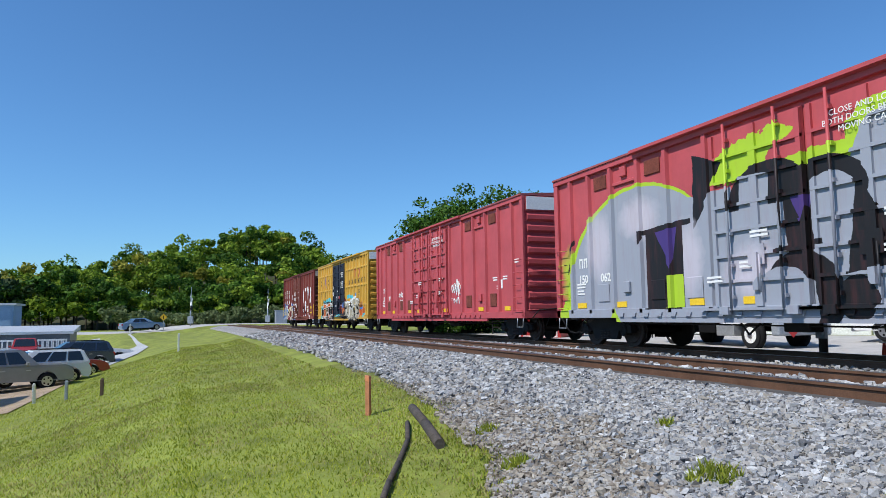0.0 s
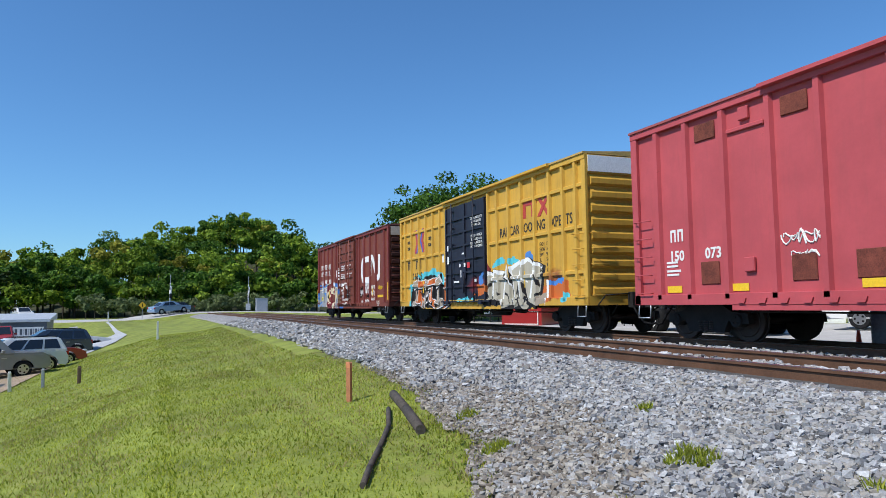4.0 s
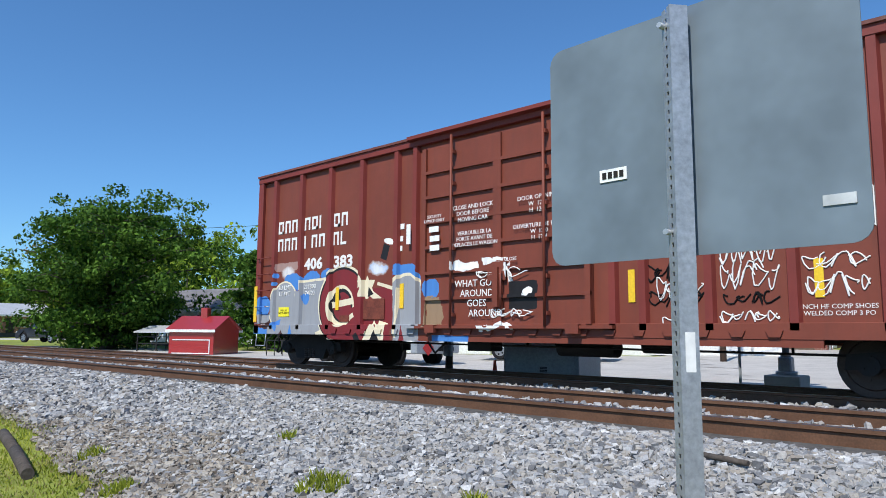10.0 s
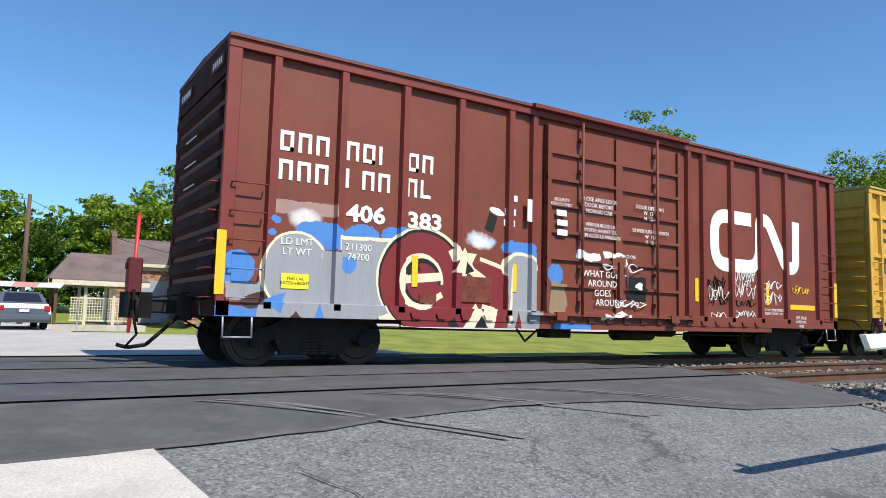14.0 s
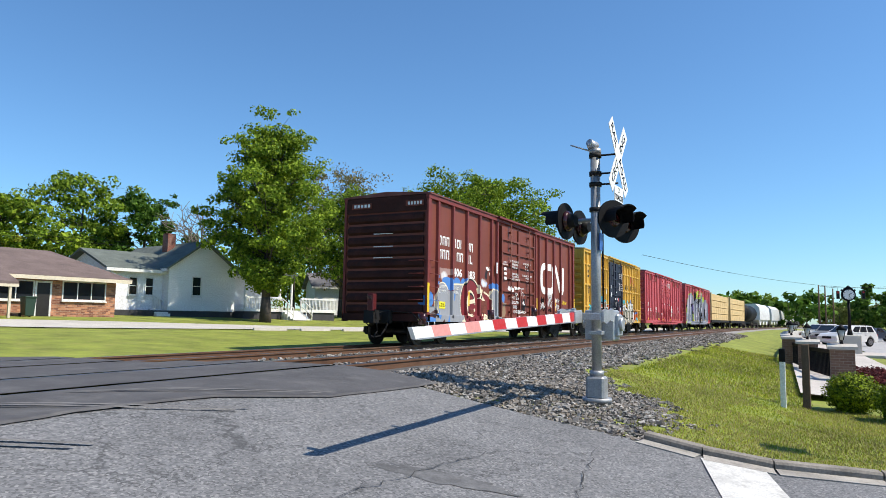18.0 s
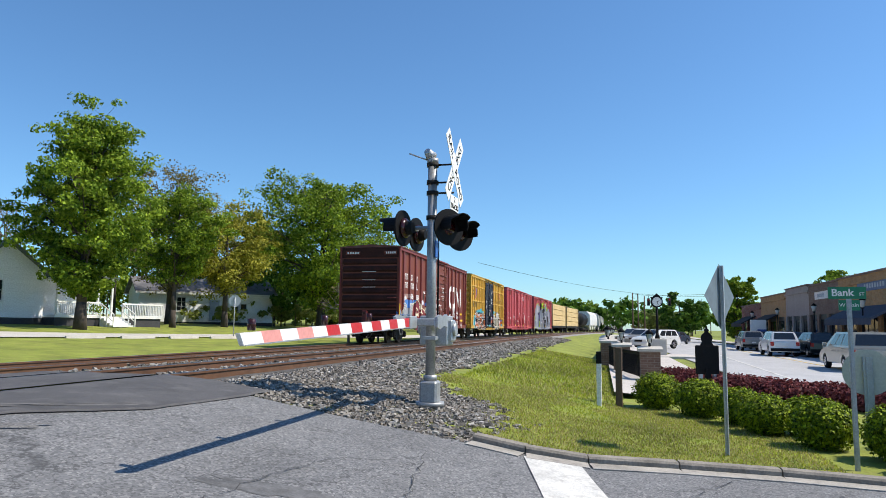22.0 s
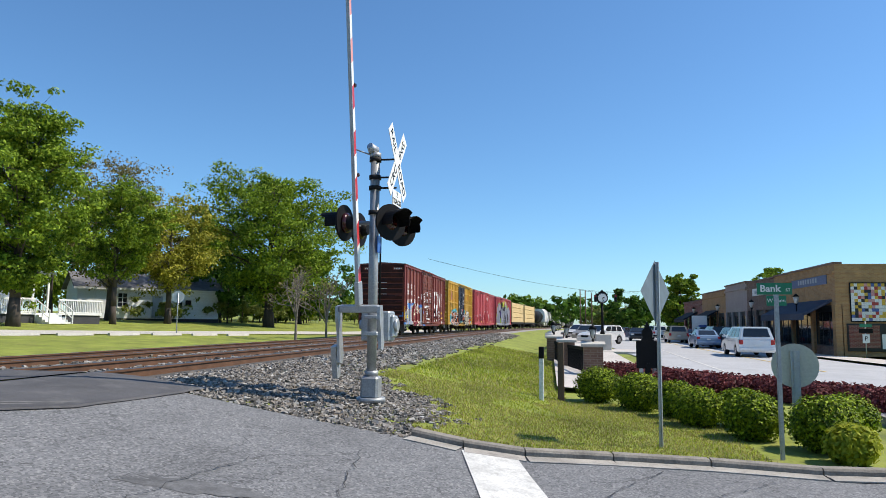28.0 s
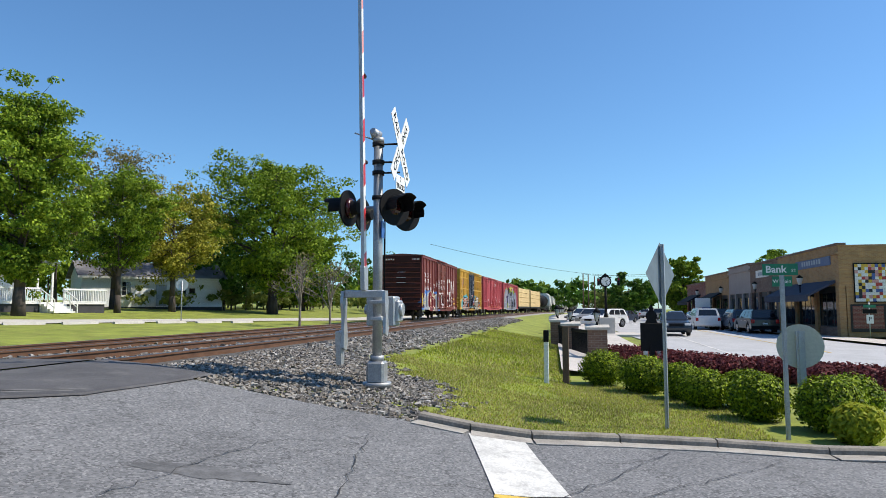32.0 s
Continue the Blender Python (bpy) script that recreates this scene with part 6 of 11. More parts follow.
M["oil"] = surface("oily_stain", (0.12, 0.12, 0.122), 0.35, 5, 50, 0.9)
bm = bmesh.new()
ring, hub = [], bm.verts.new((5.42, -3.65, road_z(5.42, -3.65) + 0.009))
for i in range(40):
    a = i * math.pi / 20
    r = 1 + 0.55 * noise.noise((math.cos(a) * 2.2, math.sin(a) * 2.2, 8)) + 0.3 * noise.noise((math.cos(a) * 7, math.sin(a) * 7, 9))
    x, y = 5.42 + math.cos(a) * 0.16 * r - 0.1 * math.sin(a) * r, -3.65 + math.sin(a) * 0.52 * r
    ring.append(bm.verts.new((x, y, road_z(x, y) + 0.004)))
for i in range(40):
    bm.faces.new((hub, ring[i], ring[(i + 1) % 40]))
tagged(mesh_ob("oil_stain", finish(bm), M["oil"]), "dark worn oil stain on the street", "stain", kind="structure")
# kerb along the far side of the street, in cast lengths
KERB = [(8.75, -4.55), (8.62, -5.2), (8.72, -5.9), (8.95, -6.9), (9.1, -8.0), (9.12, -9.2), (9.3, -10.6), (10.0, -11.6), (11.6, -12.1), (14.0, -12.2), (17.0, -12.0)]
kerb = tagged(new("kerb"), "weathered concrete kerb with dark joints", "kerb", kind="structure")
M["gutter"] = surface("dusty_gutter", (0.34, 0.315, 0.28), 0.25, 2.0, 50, 0.9, bump_s=0.3, dirt=(0.16, 0.15, 0.14), dirt_amt=0.7)
M["kerb"] = surface("weathered_kerb", (0.25, 0.225, 0.19), 0.25, 2.5, 40, 0.9, bump_s=0.3, dirt=(0.1, 0.09, 0.08), dirt_amt=0.6)
for (xa, ya), (xb, yb) in zip(KERB, KERB[1:]):
    a, b = Vector((xa, ya)), Vector((xb, yb))
    d = (b - a).normalized()
    nrm = Vector((-d.y, d.x))
    if nrm.x < 0 and xa < 10:
        nrm = -nrm
    a, b = a + d * 0.008, b - d * 0.008
    bm = bmesh.new()
    za, zb = road_z(a.x, a.y), road_z(b.x, b.y)
    ring = []
    for p, z in ((a, za), (b, zb)):
        ring.append([bm.verts.new((p.x + nrm.x * o, p.y + nrm.y * o, z + h)) for o, h in ((0, -0.15), (0.0, 0.065), (0.02, 0.09), (0.15, 0.095), (0.15, -0.15))])
    for k in range(5):
        bm.faces.new((ring[0][k], ring[0][(k + 1) % 5], ring[1][(k + 1) % 5], ring[1][k]))
    bm.faces.new(ring[0][::-1])
    bm.faces.new(ring[1])
    part("kerb_stone", finish(bm), M["kerb"], kerb)
    bm = bmesh.new()
    ring = []
    for p in (a, b):
        row = []
        for o, h in ((-0.24, 0.0), (-0.24, 0.014), (0.01, 0.02), (0.01, 0.0)):
            q = p + nrm * o
            row.append(bm.verts.new((q.x, q.y, road_z(q.x, q.y) + h)))
        ring.append(row)
    for k in range(3):
        bm.faces.new((ring[0][k], ring[0][k + 1], ring[1][k + 1], ring[1][k]))
    part("gutter_slab", finish(bm), M["gutter"], kerb, "pale concrete gutter beside the kerb")


# ---- flashing-light signal with its gate ----
def lamp_unit(parent, x, y, z, yaw, lit=False):
    """Round black backing disc, hood and red lens; faces -y before the turn."""
    R = Matrix.Translation((x, y, z)) @ Matrix.Rotation(radians(yaw), 4, "Z")
    bm = bmesh.new()
    tube(bm, (0, -0.015, 0), (0, 0.015, 0), 0.262, 28)
    tube(bm, (0, 0.01, 0), (0, 0.16, 0), 0.13, 14, 0.08)
    bm.transform(R)
    u = part("lamp_disc", bm, M["black"], parent, "black round lamp backing disc")
    bm = bmesh.new()
    prev = None
    for k in range(15):
        a = radians(-20 + 220 * k / 14)
        cur = [bm.verts.new((r * math.cos(a), yy, r * math.sin(a))) for r, yy in ((0.165, -0.01), (0.165, -0.34 if 40 < math.degrees(a) < 140 else -0.24), (0.155, -0.34 if 40 < math.degrees(a) < 140 else -0.24), (0.155, -0.01))]
        if prev:
            for i in range(3):
                bm.faces.new((prev[i], prev[i + 1], cur[i + 1], cur[i]))
        prev = cur
    bm.transform(R)
    part("hood", finish(bm), M["black"], u)
    bm = bmesh.new()
    bmesh.ops.create_uvsphere(bm, u_segments=16, v_segments=8, radius=0.15, matrix=Matrix.Translation((0, 0.03, 0)) @ Matrix.Diagonal((1, 0.45, 1, 1)))
    bm.transform(R)
    part("lens", bm, M["lens_lit"] if lit else M["lens"], u, "red glass lens", True)



M["lens"] = plain("red_lens", (0.035, 0.005, 0.005), 0.15)
M["lens_lit"] = plain("red_lens_lit", (0.9, 0.02, 0.01), 0.2, emit=4.0)
M["alu"] = surface("aluminium_mast", (0.36, 0.37, 0.38), 0.15, 4, 50, 0.5, 0.5, 0.05)
M["sign_white"] = plain("white_sheeting", (0.80, 0.80, 0.78), 0.45)
M["blue_sign"] = plain("blue_sign", (0.03, 0.12, 0.42), 0.4)
M["gate_red"] = plain("gate_red", (0.55, 0.03, 0.035), 0.4)
M["gate_pink"] = plain("faded_gate_red", (0.72, 0.30, 0.27), 0.5)


def crossbuck(sig, z, yaw, y_off, mat_text):
    R = Matrix.Translation((0, 0, z)) @ Matrix.Rotation(radians(yaw), 4, "Z") @ Matrix.Translation((0, y_off, 0))
    for k, (tilt, word) in enumerate(((50, "CROSSING"), (-50, "RAIL    ROAD"))):
        bm = bm_box(-0.61, 0.61, -0.004 - 0.006 * k, 0.004 - 0.006 * k, -0.115, 0.115)
        bm.transform(R @ Matrix.Rotation(radians(-tilt), 4, "Y"))
        blade = part("crossbuck_blade", bm, M["sign_white"], sig, "white crossbuck blade with black letters")
        words("blade_letters", word, 0.17, M["black"], blade, R @ Matrix.Rotation(radians(-tilt), 4, "Y") @ Matrix.Translation((0, -0.006 - 0.006 * k, 0)), 0.002, squeeze=1.25 if k == 0 else 1.1)


def crossing_signal(base, yaw, lit, buck, tall=0.0):
    """Mast with crossbuck, two pairs of lamps, bell and base. yaw turns the side that faces the street, buck the crossbuck."""
    sig = thing("crossing_signal", base, "aluminium railway crossing signal mast with crossbuck and hooded red lamps", "crossing signal", "crossing signals")
    bm = bmesh.new()
    tube(bm, (0, 0, 0.25), (0, 0, 3.58 + tall), 0.07, 14)
    tube(bm, (0, 0, 3.58 + tall), (0, 0, 3.65 + tall), 0.085, 14)
    if tall:
        tube(bm, (0, 0, 3.6 + tall), (0, 0, 3.86 + tall), 0.12, 14, 0.1)
    part("mast", bm, M["alu"], sig)
    bm = bmesh.new()
    box(bm, -0.13, 0.13, -0.13, 0.13, 0.04, 0.36, 0.03)
    tube(bm, (0, 0, 0.0), (0, 0, 0.06), 0.21, 16)
    tube(bm, (0, 0, 0.36), (0, 0, 0.44), 0.1, 14)
    part("mast_base", bm, M["alu"], sig)
    bm = bmesh.new()
    tube(bm, (0, 0.02, 3.68), (-0.12, 0.06, 3.74), 0.09, 12, 0.05)
    tube(bm, (0, 0, 3.6), (-0.1, 0.34, 3.72), 0.012, 6)
    part("bell", bm, M["galv"], sig)
    for z in (3.55, 3.28, 3.12, 2.75):
        bm = bmesh.new()
        tube(bm, (0, 0, z - 0.03), (0, 0, z + 0.03), 0.092, 12)
        tube(bm, (0, 0, z), (0.0, -0.33, z), 0.015, 6)
        part("clamp", bm, M["steel_dark"], sig)
    crossbuck(sig, 3.48, buck, -0.34, M["black"])
    R = Matrix.Rotation(radians(yaw), 4, "Z")
    bm = bm_box(-0.22, 0.22, -0.345, -0.335, 2.84, 3.06)
    R = Matrix.Rotation(radians(buck), 4, "Z")
    bm.transform(R)
    pl = part("track_count_sign", bm, M["sign_white"], sig, "white plate reading 2 tracks")
    words("plate_letters", "2\nTRACKS", 0.11, M["black"], pl, R @ Matrix.Translation((0, -0.347, 2.95)), 0.002)
    bm = bmesh.new()
    R = Matrix.Rotation(radians(yaw), 4, "Z")
    tube(bm, (0, -0.3, 2.6), (0, 0.3, 2.6), 0.03, 8)
    for y in (-0.3, 0.3):
        tube(bm, (-0.4, y, 2.6), (0.4, y, 2.6), 0.026, 8)
    bm.transform(R)
    part("lamp_arm", bm, M["alu"], sig)
    for s in (-1, 1):
        for f, off in ((-1, yaw - 38), (1, yaw + 170)):
            p = R @ Vector((s * 0.36, f * 0.34, 2.55))
            lamp_unit(sig, p.x, p.y, p.z, off, lit and s < 0 and f < 0)
    bm = bmesh.new()
    box(bm, -0.1, 0.1, -0.085, -0.075, 2.15, 2.4)
    bm.transform(R)
    part("notice_plate", bm, M["blue_sign"], sig, "small blue emergency notice")
    bm = bmesh.new()
    tube(bm, (0.13, 0.06, 0.4), (0.13, 0.06, 1.2), 0.03, 8)
    tube(bm, (0.09, -0.08, 1.3), (0.08, -0.08, 2.7), 0.014, 6)
    part("conduit", bm, M["black"], sig)
    return sig


SIG = pose(10.4, -3.6, ground_z(10.4, -3.6) + 0.02)
sig1 = crossing_signal(SIG, 0, False, -3)
# gate mechanism on the mast
bm = bmesh.new()
box(bm, 0.07, 0.42, -0.24, 0.19, 0.86, 1.3, 0.02)
box(bm, 0.1, 0.36, -0.3, -0.22, 0.92, 1.24, 0.02)
box(bm, -0.1, 0.12, -0.1, 0.1, 0.94, 1.0, 0.01)
box(bm, -0.1, 0.12, -0.1, 0.1, 1.18, 1.24, 0.01)
part("gate_machine", bm, M["galv"], sig1, "grey steel gate machine box")
bm = bmesh.new()
tube(bm, (0.2, -0.34, 1.1), (0.2, -0.29, 1.1), 0.1, 14)
tube(bm, (0.2, 0.19, 1.1), (0.2, 0.24, 1.1), 0.07, 12)
part("end_cover", bm, M["galv"], sig1)


def gate(name, base, arm_len, label):
    """Red and white boom on its pivot with counterweight arms; lies along -x when down."""
    g = thing(name, base, label, "gate")
    n = 14
    for i in range(n):
        a, b = 0.35 + (arm_len - 0.35) * i / n, 0.35 + (arm_len - 0.35) * (i + 1) / n
        hh = 0.062 - 0.016 * i / n
        bm = bmesh.new()
        sk = 0.06
        prism(bm, [(-a - sk, hh), (-a + sk * 0, -hh), (-b, -hh), (-b - sk, hh)] if i % 2 else [(-a - sk, hh), (-a, -hh), (-b, -hh), (-b - sk, hh)], -0.02, 0.02, "y")
        mat = M["sign_white"] if i % 2 else (M["gate_red"] if i < 9 else M["gate_pink"])
        part("boom_section", finish(bm), mat, g)
    bm = bmesh.new()
    prism(bm, [(-0.3, -0.054), (-0.3, -0.066), (-arm_len + 0.02, -0.054), (-arm_len + 0.02, -0.042)], -0.023, 0.023, "y")
    part("boom_spine", finish(bm), M["galv"], g, "grey aluminium spine of the boom")
    for f in (0.42, 0.68, 0.97):
        bm = bmesh.new()
        tube(bm, (-arm_len * f, 0, 0.06), (-arm_len * f, 0, 0.15), 0.032, 12)
        part("boom_lamp", bm, M["lens"], g, "small red gate lamp")
    # yoke plates either side of the mast, the crossbar between them, the hanging weight
    for s, far in ((-0.3, 0.42), (0.3, 0.62)):
        bm = bmesh.new()
        prism(bm, [(-0.16, 0.07), (-0.16, -0.07), (0.0, -0.1), (0.2, -0.06), (far, -0.09), (far + 0.05, 0.02), (far - 0.04, 0.1), (0.2, 0.07), (0.0, 0.1)], s - 0.02, s + 0.02, "y")
        part("yoke_plate", finish(bm), M["galv"], g)
    part("crossbar", bm_box(-0.17, -0.07, -0.28, 0.28, -0.05, 0.05, 0.01), M["galv"], g)
    part("boom_clamp", bm_box(-0.5, -0.17, -0.035, 0.035, -0.085, 0.085, 0.01), M["galv"], g)
    bm = bmesh.new()
    prism(bm, [(0.4, -0.1), (0.86, -0.07), (0.86, 0.06), (0.4, 0.09)], 0.325, 0.4, "y")
    part("counterweight", finish(bm), M["galv"], g)
    return g


GATE_YAW = -0.6
GATE_AT = (9.9, -3.55, 0.78)
gate1 = gate("crossing_gate", pose(*GATE_AT, 0, 0, GATE_YAW), 4.7, "red and white striped crossing gate boom with small lamps")

# far side signal and its lowered gate
sig2 = crossing_signal(pose(-4.98, 9.7, -0.12), 0, True, 158, 0.3)
gate2 = gate("crossing_gate", pose(-4.75, 10.2, 1.12, 0, 0, 180), 6.3, "lowered red and white striped crossing gate boom")
bm = bmesh.new()
box(bm, -0.25, 0.25, -0.3, 0.3, 0.95, 1.5, 0.02)
part("gate_machine", bm, M["alu"], sig2, "grey steel gate machine box")
part("foundation", bm_box(-0.35, 0.35, -0.35, 0.35, -0.6, -0.02, 0.02), M["concrete"], sig2)
# long counterweight plates of the far gate, on both sides of the mast
for yy in (-1.02, 0.28):
    bm = bmesh.new()
    prism(bm, [(-0.1, -0.16), (0.35, -0.2), (0.75, 0.02), (1.35, 0.02), (1.9, -0.02), (1.9, 0.5), (0.8, 0.54), (0.3, 0.42), (-0.1, 0.18)], yy - 0.03, yy + 0.03, "y")
    part("counterweight_plate", finish(bm), M["alu"], gate2, "long pale aluminium counterweight plate")


# ---- large sign seen from behind, on a perforated post ----
def sign_behind():
    yaw = -3.8
    s = thing("road_sign", pose(-1.11, -4.2, -0.74, 0, 0, yaw), "large blank grey metal road sign seen from behind", "road sign")
    w, hh, z0 = 0.88, 0.685, 1.62
    bm = bmesh.new()
    r, pts = 0.045, []
    for cx, cz, a0 in ((w / 2 - r, hh - r, 0), (-w / 2 + r, hh - r, 90), (-w / 2 + r, r, 180), (w / 2 - r, r, 270)):
        for k in range(5):
            a = radians(a0 + 22.5 * k)
            pts.append((cx - 0.01 + r * math.cos(a), z0 + cz + r * math.sin(a)))
    prism(bm, pts, 0.04, 0.044, "y")
    part("sign_plate", finish(bm), M["alu_grey"], s)
    bm = bmesh.new()
    # square tube with a row of holes down each of two faces
    H, t, q = 2.29, 0.003, 0.025
    box(bm, -q, q, -q, -q + t, 0, H)
    box(bm, -q, q, q - t, q, 0, H)
    box(bm, q - t, q, -q + t, q - t, 0, H)
    hw = 0.0058
    box(bm, -q, -q + t, -q + t, -hw, 0, H)
    box(bm, -q, -q + t, hw, q - t, 0, H)
    for i in range(int(H / 0.0254)):
        z = i * 0.0254
        box(bm, -q, -q + t, -hw, hw, z, z + 0.0254 - 2 * hw)
    bm.transform(Matrix.Rotation(radians(51.8), 4, "Z"))
    part("post", bm, M["galv"], s, "galvanised perforated steel post")
    bm = bmesh.new()
    for z in (z0 + 0.06, z0 + hh - 0.06):
        tube(bm, (-0.03, 0.05, z), (-0.03, -0.03, z), 0.008, 8)
    part("bolt", bm, M["galv"], s)
    part("sticker", bm_box(-0.27, -0.18, 0.036, 0.039, z0 + 0.235, z0 + 0.272), M["sign_white"], s, "small white sticker")
    bm = bmesh.new()
    for k in range(4):
        box(bm, -0.26 + k * 0.019, -0.247 + k * 0.019, 0.034, 0.036, z0 + 0.244, z0 + 0.263)
    part("sticker_bars", bm, M["steel_dark"], s)
    part("sticker", bm_box(0.33, 0.40, 0.036, 0.039, z0 + 0.09, z0 + 0.115), surface("faded_tape", (0.5, 0.52, 0.53), 0.1, 3, 20, 0.6), s, "faded grey tape")
    tag = bm_box(-0.012, 0.014, -0.0265, -0.0252, 1.32, 1.42)
    tag.transform(Matrix.Rotation(radians(51.8), 4, "Z"))
    part("inventory_tag", tag, M["sign_white"], s)


sign_behind()


def flat_sign(name, at, yaw, shape, size, z, label, mat, post_h, post_mat=None, post_w=0.03):
    s = thing(name, pose(*at, 0, 0, yaw), label, "road sign")
    n = {"diamond": 4, "round": 28}[shape]
    bm = bmesh.new()
    prism(bm, [(size * math.cos(2 * math.pi * k / n), z + size * math.sin(2 * math.pi * k / n)) for k in range(n)], 0.03, 0.034, "y")
    part("sign_plate", finish(bm), mat, s)
    bm = bmesh.new()
    box(bm, -post_w, post_w, -0.012, 0.012, 0, post_h)
    box(bm, -post_w * 0.4, post_w * 0.4, -0.03, 0.0, 0, post_h)
    part("post", bm, post_mat or M["galv"], s)
    return s


flat_sign("diamond_sign", (10.85, -7.68, ground_z(10.85, -7.68)), -33, "diamond", 0.455, 2.17, "grey diamond road sign seen from behind on a thin post", M["alu_grey"], 2.6)
flat_sign("round_sign", (13.2, -10.2, -1.1), -98, "round", 0.37, 1.15, "round cream road sign seen from behind", plain("cream_sign_back", (0.52, 0.50, 0.43), 0.5), 1.4, post_w=0.07)
flat_sign("diamond_sign", (-6.35, 10.9, ground_z(-6.35, 10.9)), 8, "diamond", 0.5, 2.15, "grey diamond road sign seen from behind on a leaning post", M["galv"], 2.5)
# street name blades
M["green_sign"] = plain("green_sign", (0.01, 0.20, 0.10), 0.4)
sn = thing("street_name_sign", pose(10.5, -9.17, ground_z(10.5, -9.17), 0, 0, -97), "green street name blades on a perforated steel post", "street sign")
bm = bmesh.new()
box(bm, -0.03, 0.03, -0.01, 0.01, 0, 2.17)
box(bm, -0.012, 0.012, -0.025, 0.0, 0, 2.17)
part("post", bm, M["galv"], sn)
b1 = part("name_blade", bm_box(-0.235, 0.2, -0.006, 0.006, 2.17, 2.325), M["green_sign"], sn)
words("blade_letters", "Bank", 0.13, M["sign_white"], b1, pose(-0.07, -0.008, 2.248), 0.002, bold=0.003)
words("blade_letters", "ST", 0.058, M["sign_white"], b1, pose(0.15, -0.008, 2.23), 0.002)
bm = bm_box(-0.12, 0.125, -0.006, 0.006, 2.02, 2.155)
b2 = part("name_blade", bm, M["green_sign"], sn)
words("blade_letters", "W Main", 0.07, M["sign_white"], b2, pose(0.0, -0.008, 2.088), 0.002)

# stake, log and hose on the grass
M["stake"] = surface("raw_stake_wood", (0.42, 0.17, 0.08), 0.2, 6, 40, 0.8)
st = thing("survey_stake", pose(-10.3, -3.75, ground_z(-10.3, -3.75) - 0.05, 3, 4, 20), "orange-tinted wooden survey stake driven into the grass", "stake")
part("stake_body", bm_box(-0.05, 0.05, -0.02, 0.02, 0, 0.62, 0.004), M["stake"], st)
bm = bmesh.new()
box(bm, -0.052, 0.052, -0.023, 0.023, 0.54, 0.62, 0.003)
part("painted_tip", bm, plain("faded_orange", (0.6, 0.22, 0.1), 0.6), st)
M["log"] = surface("old_grey_wood", (0.075, 0.062, 0.052), 0.35, 5, 40, 0.95, bump_s=0.5, stretch=(1, 1, 1))


def log_between(name, pts, r, label, cat, mat):
    t = thing(name, pose(*pts[0]), label, cat)
    bm = bmesh.new()
    o = Vector(pts[0])
    for a, b in zip(pts, pts[1:]):
        tube(bm, Vector(a) - o, Vector(b) - o, r, 10, r * 0.95)
    part(name + "_body", bm, mat, t)


def gz_up(x, y, up):
    return (x, y, max(ground_z(x, y), bed_z(x, y)) + up)


log_between("log", [gz_up(-9.7, -3.28, 0.06), gz_up(-8.5, -3.5, 0.07), gz_up(-7.45, -3.7, 0.05)], 0.06, "short weathered grey log lying in the grass", "log", M["log"])
log_between("hose", [gz_up(-9.0, -3.57, 0.03), gz_up(-8.1, -3.85, 0.03), gz_up(-7.3, -4.2, 0.03), gz_up(-6.6, -4.5, 0.04), gz_up(-6.1, -4.7, 0.03)], 0.03, "old dark strip of rubber lying in the grass", "rubber strip", M["log"])
log_between("stick", [(-2.35, -1.2, bed_z(-2.35, -1.2) + 0.05), (-2.0, -1.25, bed_z(-2.0, -1.25) + 0.05)], 0.02, "short dark stick on the ballast", "stick", M["log"])


# ---- kit: foliage, vehicles, houses ----
def quads_ob(name, V, mat, parent=None):
    """A mesh of loose quads from an array n x 4 x 3."""
    me = bpy.data.meshes.new(name)
    n = len(V)
    me.vertices.add(4 * n)
    me.vertices.foreach_set("co", V.astype(np.float32).ravel())
    me.loops.add(4 * n)
    me.loops.foreach_set("vertex_index", np.arange(4 * n))
    me.polygons.add(n)
    me.polygons.foreach_set("loop_start", np.arange(0, 4 * n, 4))
    me.update(calc_edges=True)
    me.materials.append(mat)
    ob = new(name, me)
    if parent:
        ob.parent = parent
    return ob


def leaf_cloud(blobs, size, rng, jitter=0.9, fill=0.45):
    """Leaf quads on blobs (centre, radii, count): turned outward with some disorder."""
    out = []
    for c, r, n in blobs:
        d = rng.normal(size=(n, 3))
        d /= np.linalg.norm(d, axis=1)[:, None]
        p = np.array(c) + d * np.array(r) * (rng.uniform(0.12, 1, (n, 1)) ** fill) * rng.uniform(0.85, 1.2, (n, 1))
        nn = d + np.array((0, 0, 0.35)) + rng.normal(size=(n, 3)) * jitter
        nn /= np.linalg.norm(nn, axis=1)[:, None]
        u = np.cross(nn, rng.normal(size=(n, 3)))
        u /= np.linalg.norm(u, axis=1)[:, None]
        v = np.cross(nn, u)
        s = size * rng.uniform(0.55, 1.25, (n, 1))
        u, v = u * s, v * s * rng.uniform(0.45, 0.75, (n, 1))
        out.append(np.stack([p - u, p - v + u * 0.15, p + u, p + v + u * 0.15], axis=1))
    return np.concatenate(out)


def crown_blobs(c, r, k, n, rng, low=-0.75, shape=None):
    """Clumps scattered through a crown: uneven outline, gaps between them."""
    bl = []
    for i in range(k):
        while True:
            d = rng.uniform(-1, 1, 3)
            if 0.15 < np.linalg.norm(d) < 1.0 and d[2] > low:
                break
        w = shape(d[2]) if shape else 1.0
        p = np.array(c) + d * np.array(r) * (w, w, 1)
        s = rng.uniform(0.13, 0.27) * (r[0] + r[2]) / 2
        bl.append((p, (s * rng.uniform(0.8, 1.3), s * rng.uniform(0.8, 1.3), s * rng.uniform(0.55, 0.85)), int(n / k * rng.uniform(0.7, 1.3))))
    return bl


